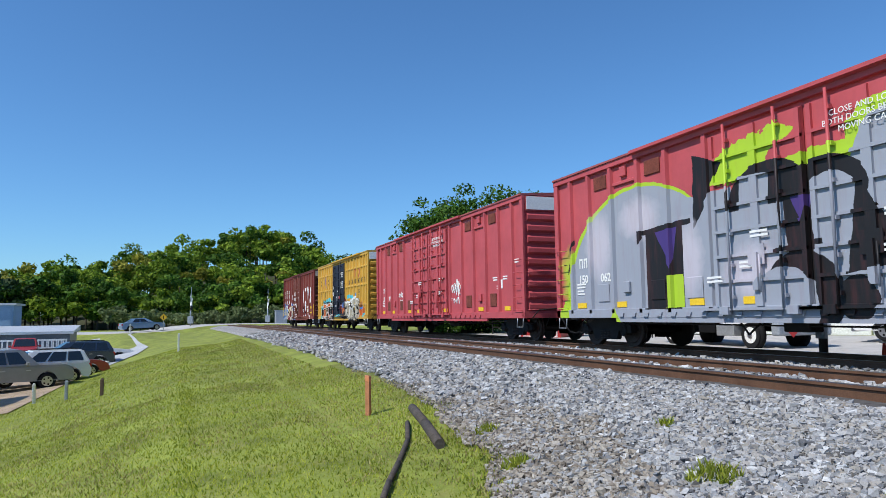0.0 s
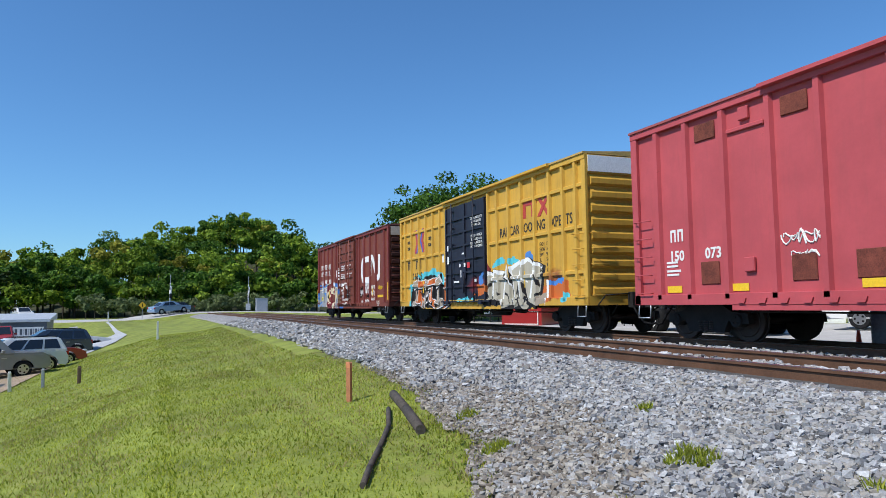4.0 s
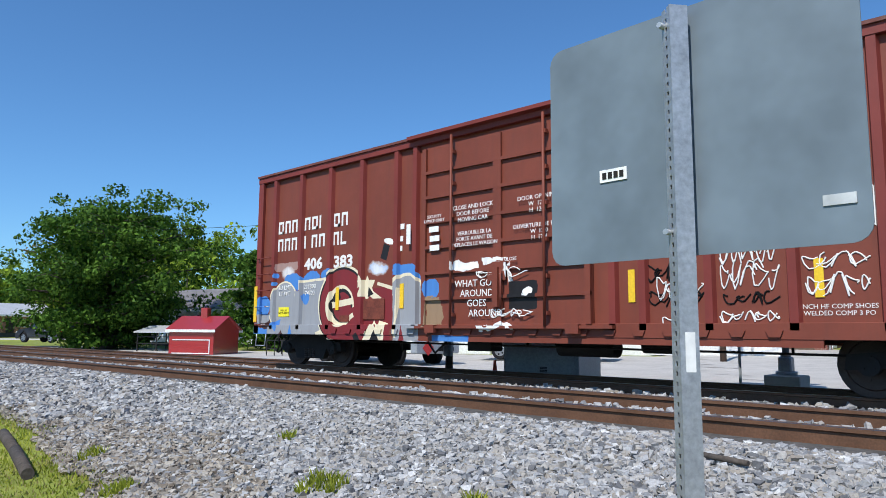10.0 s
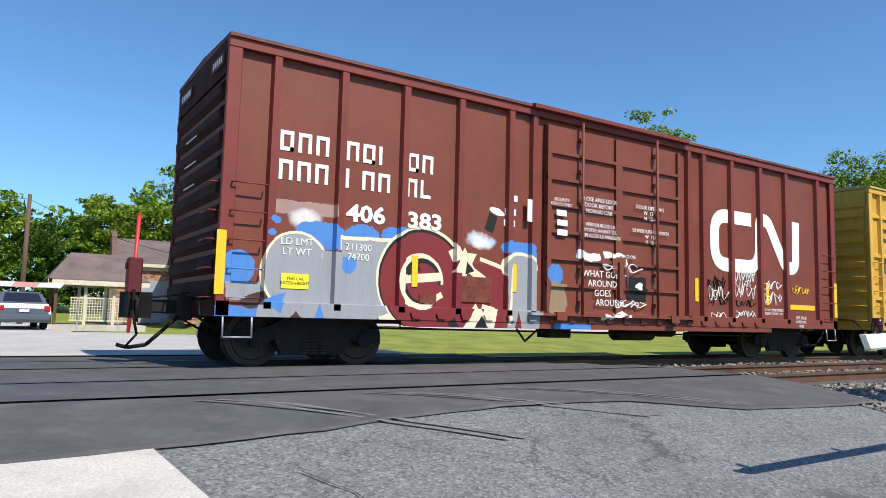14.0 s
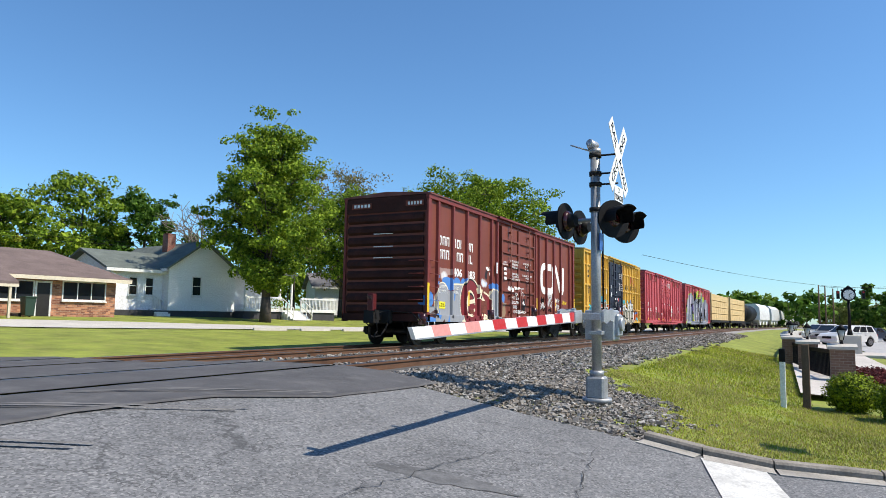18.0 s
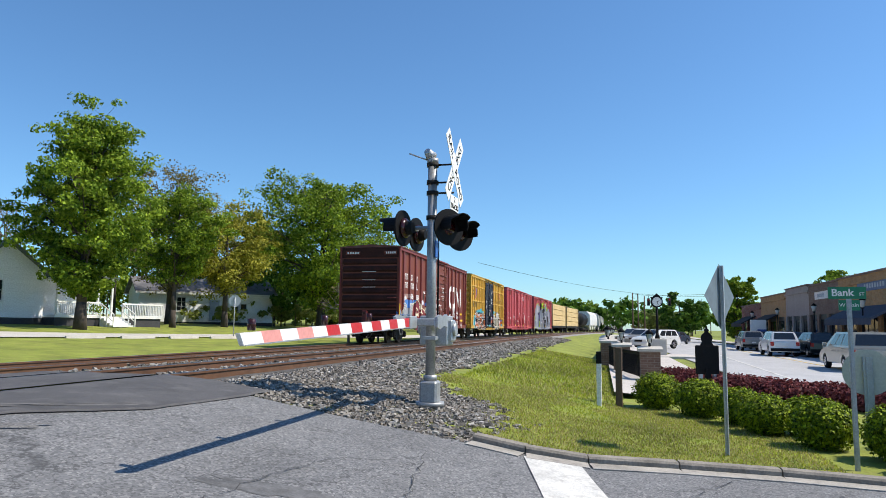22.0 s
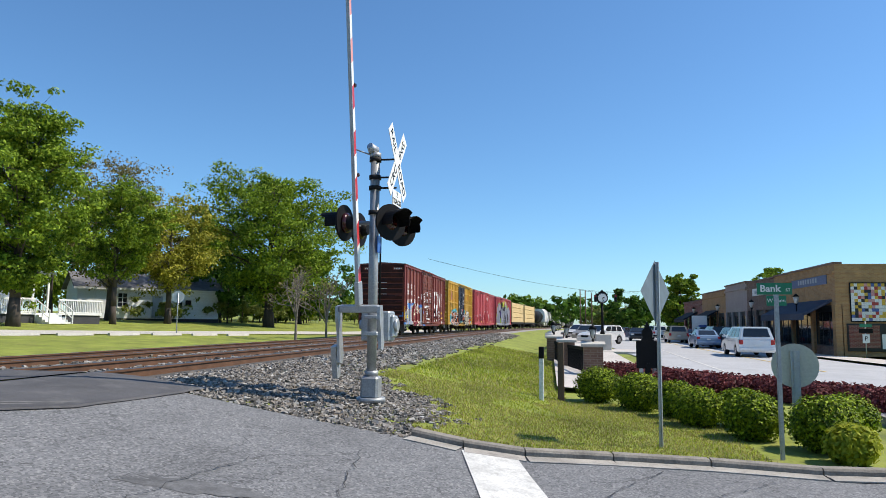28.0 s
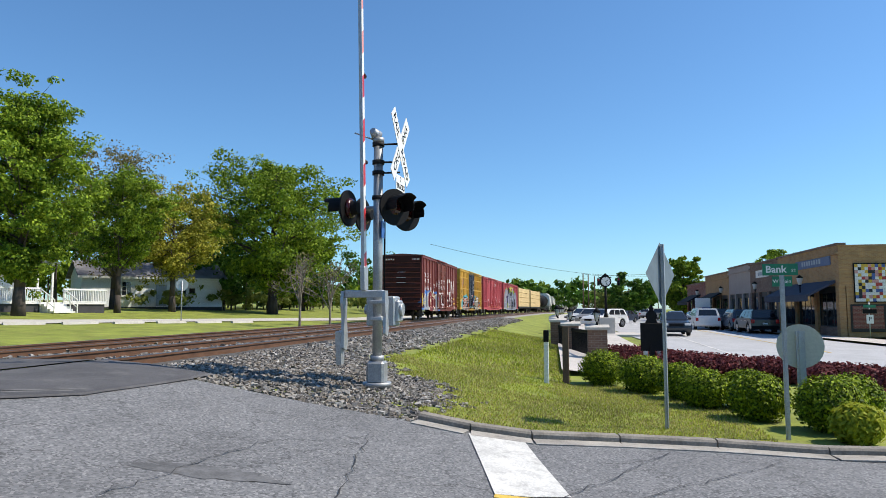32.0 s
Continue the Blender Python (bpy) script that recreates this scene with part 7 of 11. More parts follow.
def tree(x, y, h, crown_r, seed, mat, label, leaves=9000, size=0.2, trunk_r=0.3, crown_low=0.3, clumps=44, z0=None, shape=None, bark="bark", cat="tree"):
    """A tapered trunk, rising limbs round it, twigs on the limbs and tufts of leaves along the twigs, with sky between them."""
    rng = np.random.default_rng(seed)
    z0 = ground_z(x, y) if z0 is None else z0
    t = thing("tree", pose(x, y, z0 - 0.1), label, cat)
    bm = bmesh.new()
    top = h * 0.9
    sway = rng.uniform(-0.03, 0.03, 2) * h

    def axis(f):
        return Vector((sway[0] * f * f, sway[1] * f * f, top * f))
    prev, pr = Vector((0, 0, 0)), trunk_r * 1.25
    for i in range(1, 8):
        f = i / 7
        r = trunk_r * (1 - 0.92 * f)
        tube(bm, prev, axis(f), pr, 9, r)
        prev, pr = axis(f), r
    part("trunk", bm, M[bark], t)
    bm = bmesh.new()
    limbs = max(9, clumps // 4)
    tufts = []
    for i in range(limbs):
        g = (i + rng.uniform(0, 0.8)) / limbs
        u = 2 * g - 1
        wide = max(0.0, 1 - abs(u - 0.02) ** 2.0) ** 0.5 * (shape(u) if shape else 1.0)
        f0 = crown_low * 0.6 + (0.93 - crown_low * 0.6) * g * 0.9
        a = axis(f0)
        az = i * 2.4 + rng.uniform(-0.5, 0.5)
        out = crown_r * max(0.22, wide) * rng.uniform(0.72, 1.12)
        zt = h * (crown_low + (0.98 - crown_low) * (0.04 + 0.96 * g)) * rng.uniform(0.96, 1.03)
        b = Vector((a.x + math.cos(az) * out, a.y + math.sin(az) * out, zt))
        mid = a.lerp(b, 0.5) + Vector((0, 0, 0.1 * (b - a).length * rng.uniform(-0.6, 1.0)))
        r0 = trunk_r * 0.36 * (1 - 0.65 * f0)
        tube(bm, a, mid, r0, 6, r0 * 0.6, cap=False)
        tube(bm, mid, b, r0 * 0.6, 5, r0 * 0.15, cap=False)
        n = max(5, round(2.4 * clumps / limbs))
        for j in range(n):
            q = 0.32 + 0.72 * (j + rng.uniform(0, 1)) / n
            p = a.lerp(mid, q * 2) if q < 0.5 else mid.lerp(b, q * 2 - 1)
            e = p + Vector((rng.normal(), rng.normal(), rng.normal() * 0.55 + 0.12)) * crown_r * 0.17
            tube(bm, p, e, r0 * 0.22, 3, r0 * 0.07, cap=False)
            k = crown_r * rng.uniform(0.09, 0.2)
            tufts.append((tuple(e), (k * rng.uniform(0.8, 1.4), k * rng.uniform(0.8, 1.4), k * rng.uniform(0.45, 0.8)), rng.uniform(0.5, 1.4)))
    part("branchwork", bm, M[bark], t)
    if leaves:
        total = sum(w * r[0] * r[1] for c, r, w in tufts)
        quads_ob("crown", leaf_cloud([(c, r, max(3, int(leaves * w * r[0] * r[1] / total))) for c, r, w in tufts], size, rng, 0.65, 0.4), mat, t)
    return t


def bare_tree(x, y, h, seed, label, spread=0.35, leaves=0, mat=None):
    rng = np.random.default_rng(seed)
    t = thing("tree", pose(x, y, ground_z(x, y) - 0.05), label, "tree")
    bm, tips = bmesh.new(), []

    def grow(a, d, ln, r, lv):
        b = a + d * ln
        tube(bm, a, b, r, 6 if lv < 2 else 4, r * 0.65, cap=False)
        if lv == 4:
            tips.append(b)
            return
        for i in range(3 if lv else 5):
            nd = (d + Vector(rng.normal(size=3)) * (spread + 0.12 * lv) + Vector((0, 0, 0.18))).normalized()
            grow(a.lerp(b, rng.uniform(0.6, 1.0)), nd, ln * rng.uniform(0.6, 0.85), r * 0.6, lv + 1)
    grow(Vector((0, 0, 0)), Vector((0, 0, 1)), h * 0.33, h * 0.016, 0)
    part("trunk", bm, M["bark_pale"], t)
    if leaves:
        quads_ob("crown", leaf_cloud([(tuple(p), (0.25, 0.25, 0.2), max(1, leaves // len(tips))) for p in tips], 0.1, rng), mat, t)
    return t


def bush(x, y, w, h, seed, mat, label, n=6500, size=0.03, z0=None):
    rng = np.random.default_rng(seed)
    z0 = ground_z(x, y) if z0 is None else z0
    t = thing("bush", pose(x, y, z0), label, "bush", "clipped bushes at the roadside")
    bl = [((0, 0, h * 0.5), (w / 2, w / 2, h * 0.5), n)]
    for i in range(7):
        a = i * 0.9 + rng.uniform(0, 0.5)
        bl.append(((math.cos(a) * w * 0.26, math.sin(a) * w * 0.26, h * rng.uniform(0.45, 0.68)), (w * 0.22, w * 0.22, h * 0.3), n // 8))
    quads_ob("leaves", leaf_cloud(bl, size, rng, 0.5, 0.12), mat, t)
    bm = bmesh.new()
    for i in range(7):
        a = i * 0.9
        tube(bm, (0.04 * math.cos(a), 0.04 * math.sin(a), -0.05), (w * 0.34 * math.cos(a), w * 0.34 * math.sin(a), h * 0.72), 0.014, 5, 0.005)
    part("stems", bm, M["bark"], t)
    # near-black ball added as the shade deep inside the bush
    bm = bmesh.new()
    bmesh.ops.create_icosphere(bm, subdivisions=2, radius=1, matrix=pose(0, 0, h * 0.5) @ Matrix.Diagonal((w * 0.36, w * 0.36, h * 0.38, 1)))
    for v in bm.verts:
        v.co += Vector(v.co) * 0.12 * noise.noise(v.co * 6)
    part("shade_core", bm, M["inner_shade"], t)
    return t


def woods(name, spots, mat, label, seed, leaf=0.5, per=260):
    """Far woods: many crowns of leaf clumps with trunks below, in one object."""
    rng = np.random.default_rng(seed)
    L = []
    bm = bmesh.new()
    for x, y, z, h, r in spots:
        bl = crown_blobs((x, y, z + h * 0.6), (r, r, h * 0.4), 9, per, rng, -0.9)
        bl = [(c, tuple(1.5 * v for v in s), n) for c, s, n in bl]
        L.append(leaf_cloud(bl, leaf * rng.uniform(0.8, 1.2), rng, 0.7, 0.2))
        tube(bm, (x, y, z - 0.5), (x, y, z + h * 0.6), 0.018 * h, 5, 0.006 * h, cap=False)
    ob = tagged(quads_ob(name, np.concatenate(L), mat), label, "woods", kind="stuff")
    tagged(mesh_ob("tree_trunks", bm, M["bark"]), "bare lower trunks of the far woods", "trunks", kind="stuff")
    return ob


# leaves of the several trees
M["bark_pale"] = surface("pale_bark", (0.20, 0.17, 0.14), 0.3, 3, 30, 0.95, bump_s=0.4)
M["leaf_fresh"] = leaf_mat("fresh_leaves", (0.055, 0.115, 0.012), (0.33, 0.44, 0.045), 0.3)
M["leaf_deep"] = leaf_mat("deep_green_leaves", (0.02, 0.06, 0.008), (0.125, 0.235, 0.03), 0.25)
M["leaf_yellow"] = leaf_mat("yellow_green_leaves", (0.16, 0.17, 0.02), (0.46, 0.42, 0.07), 0.3)
M["leaf_conifer"] = leaf_mat("conifer_needles", (0.018, 0.042, 0.015), (0.06, 0.1, 0.035), 0.15)
M["leaf_pale"] = leaf_mat("pale_shrub_leaves", (0.11, 0.15, 0.06), (0.24, 0.28, 0.13), 0.3)
M["leaf_box"] = leaf_mat("boxwood_leaves", (0.02, 0.05, 0.004), (0.36, 0.46, 0.022), 0.1)
# dark green that paints the shade within the bushes
M["inner_shade"] = surface("bush_shade_core", (0.016, 0.026, 0.007), 0.4, 8, 40, 0.95, spec=0.1)
M["leaf_light"] = leaf_mat("young_yellow_leaves", (0.30, 0.34, 0.03), (0.50, 0.50, 0.06), 0.35)
M["leaf_red"] = leaf_mat("burgundy_leaves", (0.05, 0.012, 0.016), (0.27, 0.07, 0.075), 0.2)
M["leaf_budding"] = leaf_mat("budding_leaves", (0.14, 0.12, 0.05), (0.30, 0.25, 0.10), 0.3)


def paint(name, col, rough=0.28):
    m, nt, b = node_mat(name, rough)
    n = tex_noise(nt, 2.5, 4, 0.6)
    r = ramp(nt, n.outputs[0], [(0.3, tuple(0.88 * c for c in col)), (0.7, col)])
    nt.links.new(r.outputs[0], b.inputs["Base Color"])
    b.inputs["Coat Weight"].default_value = 0.6
    b.inputs["Coat Roughness"].default_value = 0.08
    return m


M["car_white"] = paint("white_car_paint", (0.78, 0.78, 0.77))
M["car_silver"] = paint("silver_car_paint", (0.27, 0.265, 0.255))
M["car_blue"] = paint("blue_car_paint", (0.20, 0.30, 0.44))
M["car_navy"] = paint("dark_blue_car_paint", (0.035, 0.05, 0.085))
M["car_black"] = paint("black_car_paint", (0.015, 0.015, 0.017))
M["car_red"] = paint("red_car_paint", (0.35, 0.03, 0.03))
M["car_tan"] = paint("champagne_car_paint", (0.42, 0.38, 0.31))
M["car_slate"] = paint("slate_car_paint", (0.09, 0.105, 0.135))
M["car_glass"] = glass_mat("car_glass", (0.015, 0.018, 0.022))
M["tail_light"] = plain("red_lens", (0.45, 0.02, 0.02), 0.2)
M["head_light"] = plain("clear_lens", (0.7, 0.7, 0.68), 0.15)

# kind: (length, width, body profile (x, z), cabin foot (x0, x1, z), cabin roof (x0, x1, z)), nose towards +x, rear bumper at 0
CARS = {
    "sedan": (4.7, 1.80, [(0.0, 0.45), (0.02, 0.80), (0.12, 0.98), (0.9, 1.02), (3.3, 0.98), (4.4, 0.84), (4.66, 0.66), (4.7, 0.40), (4.55, 0.24), (0.15, 0.26)], (0.55, 3.45, 0.97), (1.35, 2.65, 1.45)),
    "suv": (4.6, 1.85, [(0.0, 0.45), (0.02, 0.95), (0.1, 1.10), (3.3, 1.08), (4.3, 0.98), (4.56, 0.80), (4.6, 0.45), (4.5, 0.28), (0.12, 0.30)], (0.04, 3.5, 1.06), (0.35, 2.6, 1.66)),
    "van": (5.0, 1.95, [(0.0, 0.45), (0.02, 0.95), (0.1, 1.08), (3.8, 1.06), (4.7, 0.92), (4.96, 0.76), (5.0, 0.42), (4.9, 0.26), (0.12, 0.28)], (0.04, 4.2, 1.04), (0.3, 2.9, 1.72)),
    "pickup": (5.7, 1.95, [(0.0, 0.55), (0.0, 1.10), (2.3, 1.12), (4.1, 1.12), (5.4, 1.08), (5.66, 0.95), (5.7, 0.50), (5.55, 0.38), (0.1, 0.42)], (2.05, 4.3, 1.10), (2.35, 3.6, 1.82)),
    "jeep": (4.3, 1.85, [(0.0, 0.55), (0.0, 1.10), (2.7, 1.10), (4.05, 1.06), (4.22, 0.95), (4.3, 0.50), (4.2, 0.40), (0.1, 0.42)], (0.05, 2.95, 1.08), (0.12, 2.7, 1.82)),
}


def panel(name, quad, u0, u1, v0, v1, mat, parent, off=0.012, thick=0.01):
    """A thin pane laid on a four-cornered face, between the given shares of its width and height."""
    a, b, c, d = [Vector(q) for q in quad]

    def q(u, v):
        return a.lerp(b, u).lerp(d.lerp(c, u), v)
    n = (b - a).cross(d - a).normalized()
    ps = [q(u0, v0), q(u1, v0), q(u1, v1), q(u0, v1)]
    bm = bmesh.new()
    lo = [bm.verts.new(p + n * (off - thick)) for p in ps]
    hi = [bm.verts.new(p + n * off) for p in ps]
    bm.faces.new(hi)
    bm.faces.new(lo[::-1])
    for i in range(4):
        bm.faces.new((lo[i], lo[(i + 1) % 4], hi[(i + 1) % 4], hi[i]))
    return part(name, bm, mat, parent)


def vehicle(kind, m, mat, label, cat="car", rack=False, simple=False):
    L, W, prof, foot, roof = CARS[kind]
    car = thing({"suv": "sport_utility_car", "van": "minivan", "pickup": "pickup_truck", "sedan": "sedan_car", "jeep": "off_road_car"}[kind], m, label, cat)
    w = W / 2
    r = 0.33 if kind in ("sedan", "van") else 0.37
    axles = (0.19 * L, 0.805 * L)
    # body sides with wheel arches cut as flats
    pts = list(prof)
    arch = []
    for ax in sorted(axles, reverse=True):
        for i in range(9):
            an = math.pi * i / 8
            arch.append((ax + (r + 0.06) * math.cos(an), max(r + (r + 0.06) * math.sin(an), prof[-1][1])))
    front = [p for p in pts if p[1] > 0.3 or p[0] > L / 2]
    rear = [p for p in pts if p not in front]
    bm = bmesh.new()
    outline = front + arch + rear
    prism(bm, outline, -w, w, "y")
    finish(bm)
    es = [e for e in bm.edges if abs(e.verts[0].co.y - e.verts[1].co.y) < 1e-4 and (e.verts[0].co.z + e.verts[1].co.z) / 2 > 0.75]
    bmesh.ops.bevel(bm, geom=es, offset=0.09, segments=2, affect="EDGES")
    part("body", bm, mat, car, smooth=False)
    # cabin
    inw, topw = w - 0.05, w - (0.22 if kind != "jeep" else 0.12)
    A = [(foot[0], -inw, foot[2]), (foot[1], -inw, foot[2]), (foot[1], inw, foot[2]), (foot[0], inw, foot[2])]
    B = [(roof[0], -topw, roof[2]), (roof[1], -topw, roof[2]), (roof[1], topw, roof[2]), (roof[0], topw, roof[2])]
    bm = bmesh.new()
    va, vb = [bm.verts.new(p) for p in A], [bm.verts.new(p) for p in B]
    for i in range(4):
        bm.faces.new((va[i], va[(i + 1) % 4], vb[(i + 1) % 4], vb[i]))
    bm.faces.new(vb)
    bm.faces.new(va[::-1])
    bmesh.ops.bevel(bm, geom=[e for e in bm.edges if e.verts[0].co.z + e.verts[1].co.z > 2 * foot[2] + 0.1], offset=0.06, segments=2, affect="EDGES")
    cab = part("cabin", bm, mat, car)
    G = M["car_glass"]
    right, left = (A[0], A[1], B[1], B[0]), (A[2], A[3], B[3], B[2])
    cuts = {"sedan": ((0.17, 0.47), (0.5, 0.8)), "suv": ((0.08, 0.3), (0.33, 0.57), (0.6, 0.83)), "van": ((0.07, 0.33), (0.36, 0.57), (0.6, 0.82)), "pickup": ((0.12, 0.42), (0.46, 0.8)), "jeep": ((0.07, 0.34), (0.38, 0.6), (0.64, 0.9))}[kind]
    for u0, u1 in cuts:
        panel("side_window", right, u0, u1, 0.12, 0.86, G, car)
        panel("side_window", left, 1 - u1, 1 - u0, 0.12, 0.86, G, car)
    panel("windscreen", (A[1], A[2], B[2], B[1]), 0.08, 0.92, 0.1, 0.9, G, car)
    panel("rear_window", (A[3], A[0], B[0], B[3]), 0.1, 0.9, 0.16, 0.86, G, car)
    if kind == "pickup":
        part("bed_floor", bm_box(0.12, 2.0, -w + 0.14, w - 0.14, 1.105, 1.135), M["black"], car)
    # lights, bumpers, grille, plates, mirrors
    zf = prof[-4][1] if kind != "sedan" else 0.68
    for s in (-1, 1):
        y0, y1 = sorted((s * (w - 0.06), s * (w - 0.42)))
        part("headlight", bm_box(L - 0.16, L + 0.004, y0, y1, 0.66, 0.80, 0.015), M["head_light"], car)
        y0, y1 = sorted((s * (w - 0.03), s * (w - 0.24)))
        part("tail_light", bm_box(-0.012, 0.1, y0, y1, 0.72, 0.98 if kind != "sedan" else 0.9, 0.015), M["tail_light"], car)
        y0, y1 = sorted((s * (w - 0.02), s * (w + 0.17)))
        part("mirror", bm_box(foot[1] - 0.6, foot[1] - 0.46, y0, y1, foot[2] + 0.02, foot[2] + 0.17, 0.03), mat, car)
        for j in range(2):
            hx = (foot[0] + foot[1]) / 2 + (0.55 if j else -0.45)
            part("door_handle", bm_box(hx, hx + 0.2, *sorted((s * w, s * (w + 0.025))), 0.88, 0.92), M["chrome"], car)
    part("bumper", bm_box(-0.05, 0.12, -w + 0.03, w - 0.03, 0.36, 0.56, 0.03), M["black"] if kind in ("jeep", "suv") else mat, car)
    part("bumper", bm_box(L - 0.12, L + 0.04, -w + 0.05, w - 0.05, 0.34, 0.55, 0.03), M["chrome"] if kind == "pickup" else mat, car)
    part("grille", bm_box(L - 0.1, L + 0.012, -0.42, 0.42, 0.6, 0.78, 0.01), M["black"], car)
    part("number_plate", bm_box(-0.03, 0.03, -0.16, 0.16, 0.66, 0.76), M["white"], car)
    for ax in axles:
        for s in (-1, 1):
            bm = bmesh.new()
            y0, y1 = s * (w - 0.23), s * (w - 0.01)
            tube(bm, (ax, y0, r), (ax, y1, r), r, 20)
            bmesh.ops.bevel(bm, geom=[e for e in bm.edges if abs(e.verts[0].co.y - e.verts[1].co.y) < 1e-5], offset=0.03, segments=1, affect="EDGES")
            wheel = part("wheel", bm, M["tyre"], car)
            bm = bmesh.new()
            tube(bm, (ax, s * (w - 0.05), r), (ax, s * (w + 0.004), r), r * 0.62, 14)
            part("rim", bm, M["chrome"], wheel)
            bm = bmesh.new()
            for k in range(5):
                an = k * 2 * math.pi / 5
                bx, bz = ax + math.cos(an) * r * 0.4, r + math.sin(an) * r * 0.4
                tube(bm, (bx, s * (w - 0.01), bz), (bx, s * (w + 0.008), bz), r * 0.12, 6)
            part("rim_openings", bm, M["black"], wheel)
    if rack:
        for s in (-1, 1):
            bm = bmesh.new()
            tube(bm, (roof[0] + 0.2, s * (topw - 0.1), roof[2] + 0.05), (roof[1] - 0.15, s * (topw - 0.1), roof[2] + 0.05), 0.018, 6)
            for q in (roof[0] + 0.3, roof[1] - 0.3):
                tube(bm, (q, s * (topw - 0.1), roof[2] - 0.03), (q, s * (topw - 0.1), roof[2] + 0.05), 0.018, 6)
            part("roof_rail", bm, M["black"], car)
    return car


def window(parent, x0, x1, z0, z1, y=0.0, frame="white", panes=2, rows=1, sill=True, name="window"):
    """A framed window on a wall's outer face (which faces -y): reveal, panes, bars, sill."""
    bm = bmesh.new()
    f = 0.06
    for q in ((x0 - f, x1 + f, z0 - f, z0), (x0 - f, x1 + f, z1, z1 + f), (x0 - f, x0, z0, z1), (x1, x1 + f, z0, z1)):
        box(bm, q[0], q[1], y - 0.05, y + 0.02, q[2], q[3])
    w = part(name, bm, M[frame], parent)
    pw = (x1 - x0) / panes
    for i in range(panes):
        for j in range(rows):
            ph = (z1 - z0) / rows
            part("pane", bm_box(x0 + i * pw + 0.02, x0 + (i + 1) * pw - 0.02, y - 0.022, y - 0.004, z0 + j * ph + 0.02, z0 + (j + 1) * ph - 0.02), M["glass"], w)
    bm = bmesh.new()
    for i in range(1, panes):
        box(bm, x0 + i * pw - 0.025, x0 + i * pw + 0.025, y - 0.04, y, z0, z1)
    for j in range(1, rows):
        box(bm, x0, x1, y - 0.036, y - 0.002, z0 + j * (z1 - z0) / rows - 0.02, z0 + j * (z1 - z0) / rows + 0.02)
    if len(bm.verts):
        part("glazing_bars", bm, M[frame], w)
    else:
        bm.free()
    if sill:
        part("sill", bm_box(x0 - 0.1, x1 + 0.1, y - 0.12, y, z0 - 0.13, z0 - 0.065), M[frame], w)
    return w


def brick_mat(name, cols, mortar, bw=0.21, bh=0.075):
    m, nt, b = node_mat(name, 0.85)
    tc = nt.nodes.new("ShaderNodeTexCoord")
    sep = nt.nodes.new("ShaderNodeSeparateXYZ")
    nt.links.new(tc.outputs["Object"], sep.inputs[0])
    add = m_op(nt, "ADD", sep.outputs[0], sep.outputs[1])
    cmb = nt.nodes.new("ShaderNodeCombineXYZ")
    nt.links.new(add, cmb.inputs[0])
    nt.links.new(sep.outputs[2], cmb.inputs[1])
    br = nt.nodes.new("ShaderNodeTexBrick")
    nt.links.new(cmb.outputs[0], br.inputs["Vector"])
    br.inputs["Scale"].default_value = 1.0
    br.inputs["Brick Width"].default_value = bw
    br.inputs["Row Height"].default_value = bh
    br.inputs["Mortar Size"].default_value = 0.007
    br.inputs["Color1"].default_value = (*cols[0], 1)
    br.inputs["Color2"].default_value = (*cols[1], 1)
    br.inputs["Mortar"].default_value = (*mortar, 1)
    n = tex_noise(nt, 1.2, 4, 0.6)
    r2 = ramp(nt, n.outputs[0], [(0.3, (0.78, 0.77, 0.76)), (0.7, (1.15, 1.12, 1.1))])
    nt.links.new(mix(nt, 1.0, br.outputs["Color"], r2.outputs[0], "MULTIPLY"), b.inputs["Base Color"])
    bump(nt, b, br.outputs["Fac"], -0.4, 0.01)
    return m


M["brick_house"] = brick_mat("mottled_house_brick", ((0.52, 0.24, 0.13), (0.17, 0.06, 0.04)), (0.36, 0.27, 0.2), 0.24, 0.09)
M["brick_red"] = brick_mat("red_brick", ((0.25, 0.075, 0.05), (0.17, 0.05, 0.04)), (0.3, 0.25, 0.2))
M["brick_tan"] = brick_mat("tan_brick", ((0.42, 0.24, 0.095), (0.33, 0.18, 0.075)), (0.38, 0.27, 0.15))
M["brick_brown"] = brick_mat("brown_brick", ((0.20, 0.12, 0.085), (0.15, 0.085, 0.06)), (0.25, 0.2, 0.16))
M["shingle"] = surface("brown_shingles", (0.155, 0.115, 0.105), 0.25, 1.0, 26, 0.95, bump_s=0.4, stretch=(1, 1, 2.5))
M["shingle_green"] = surface("grey_green_shingles", (0.12, 0.14, 0.125), 0.25, 1.0, 26, 0.95, bump_s=0.4, stretch=(1, 1, 2.5))
M["shingle_grey"] = surface("grey_shingles", (0.17, 0.165, 0.17), 0.25, 1.0, 26, 0.95, bump_s=0.4, stretch=(1, 1, 2.5))
M["siding"] = surface("white_clapboard", (0.80, 0.81, 0.82), 0.06, 0.5, 12, 0.65, bump_s=0.2, stretch=(1, 1, 10))
M["block_white"] = surface("painted_block_wall", (0.72, 0.73, 0.72), 0.08, 0.5, 14, 0.8, bump_s=0.15, dirt=(0.5, 0.48, 0.45), dirt_amt=0.3)
M["cream"] = surface("cream_trim", (0.62, 0.55, 0.42), 0.08, 1, 20, 0.7)
M["foundation"] = surface("dark_foundation", (0.05, 0.05, 0.055), 0.2, 1, 20, 0.9)
M["pole_wood"] = surface("creosoted_pole", (0.13, 0.085, 0.06), 0.3, 2, 40, 0.9, stretch=(1, 1, 0.1))
M["dark_metal"] = surface("dark_bronze_metal", (0.03, 0.028, 0.026), 0.2, 2, 30, 0.5, 0.3)
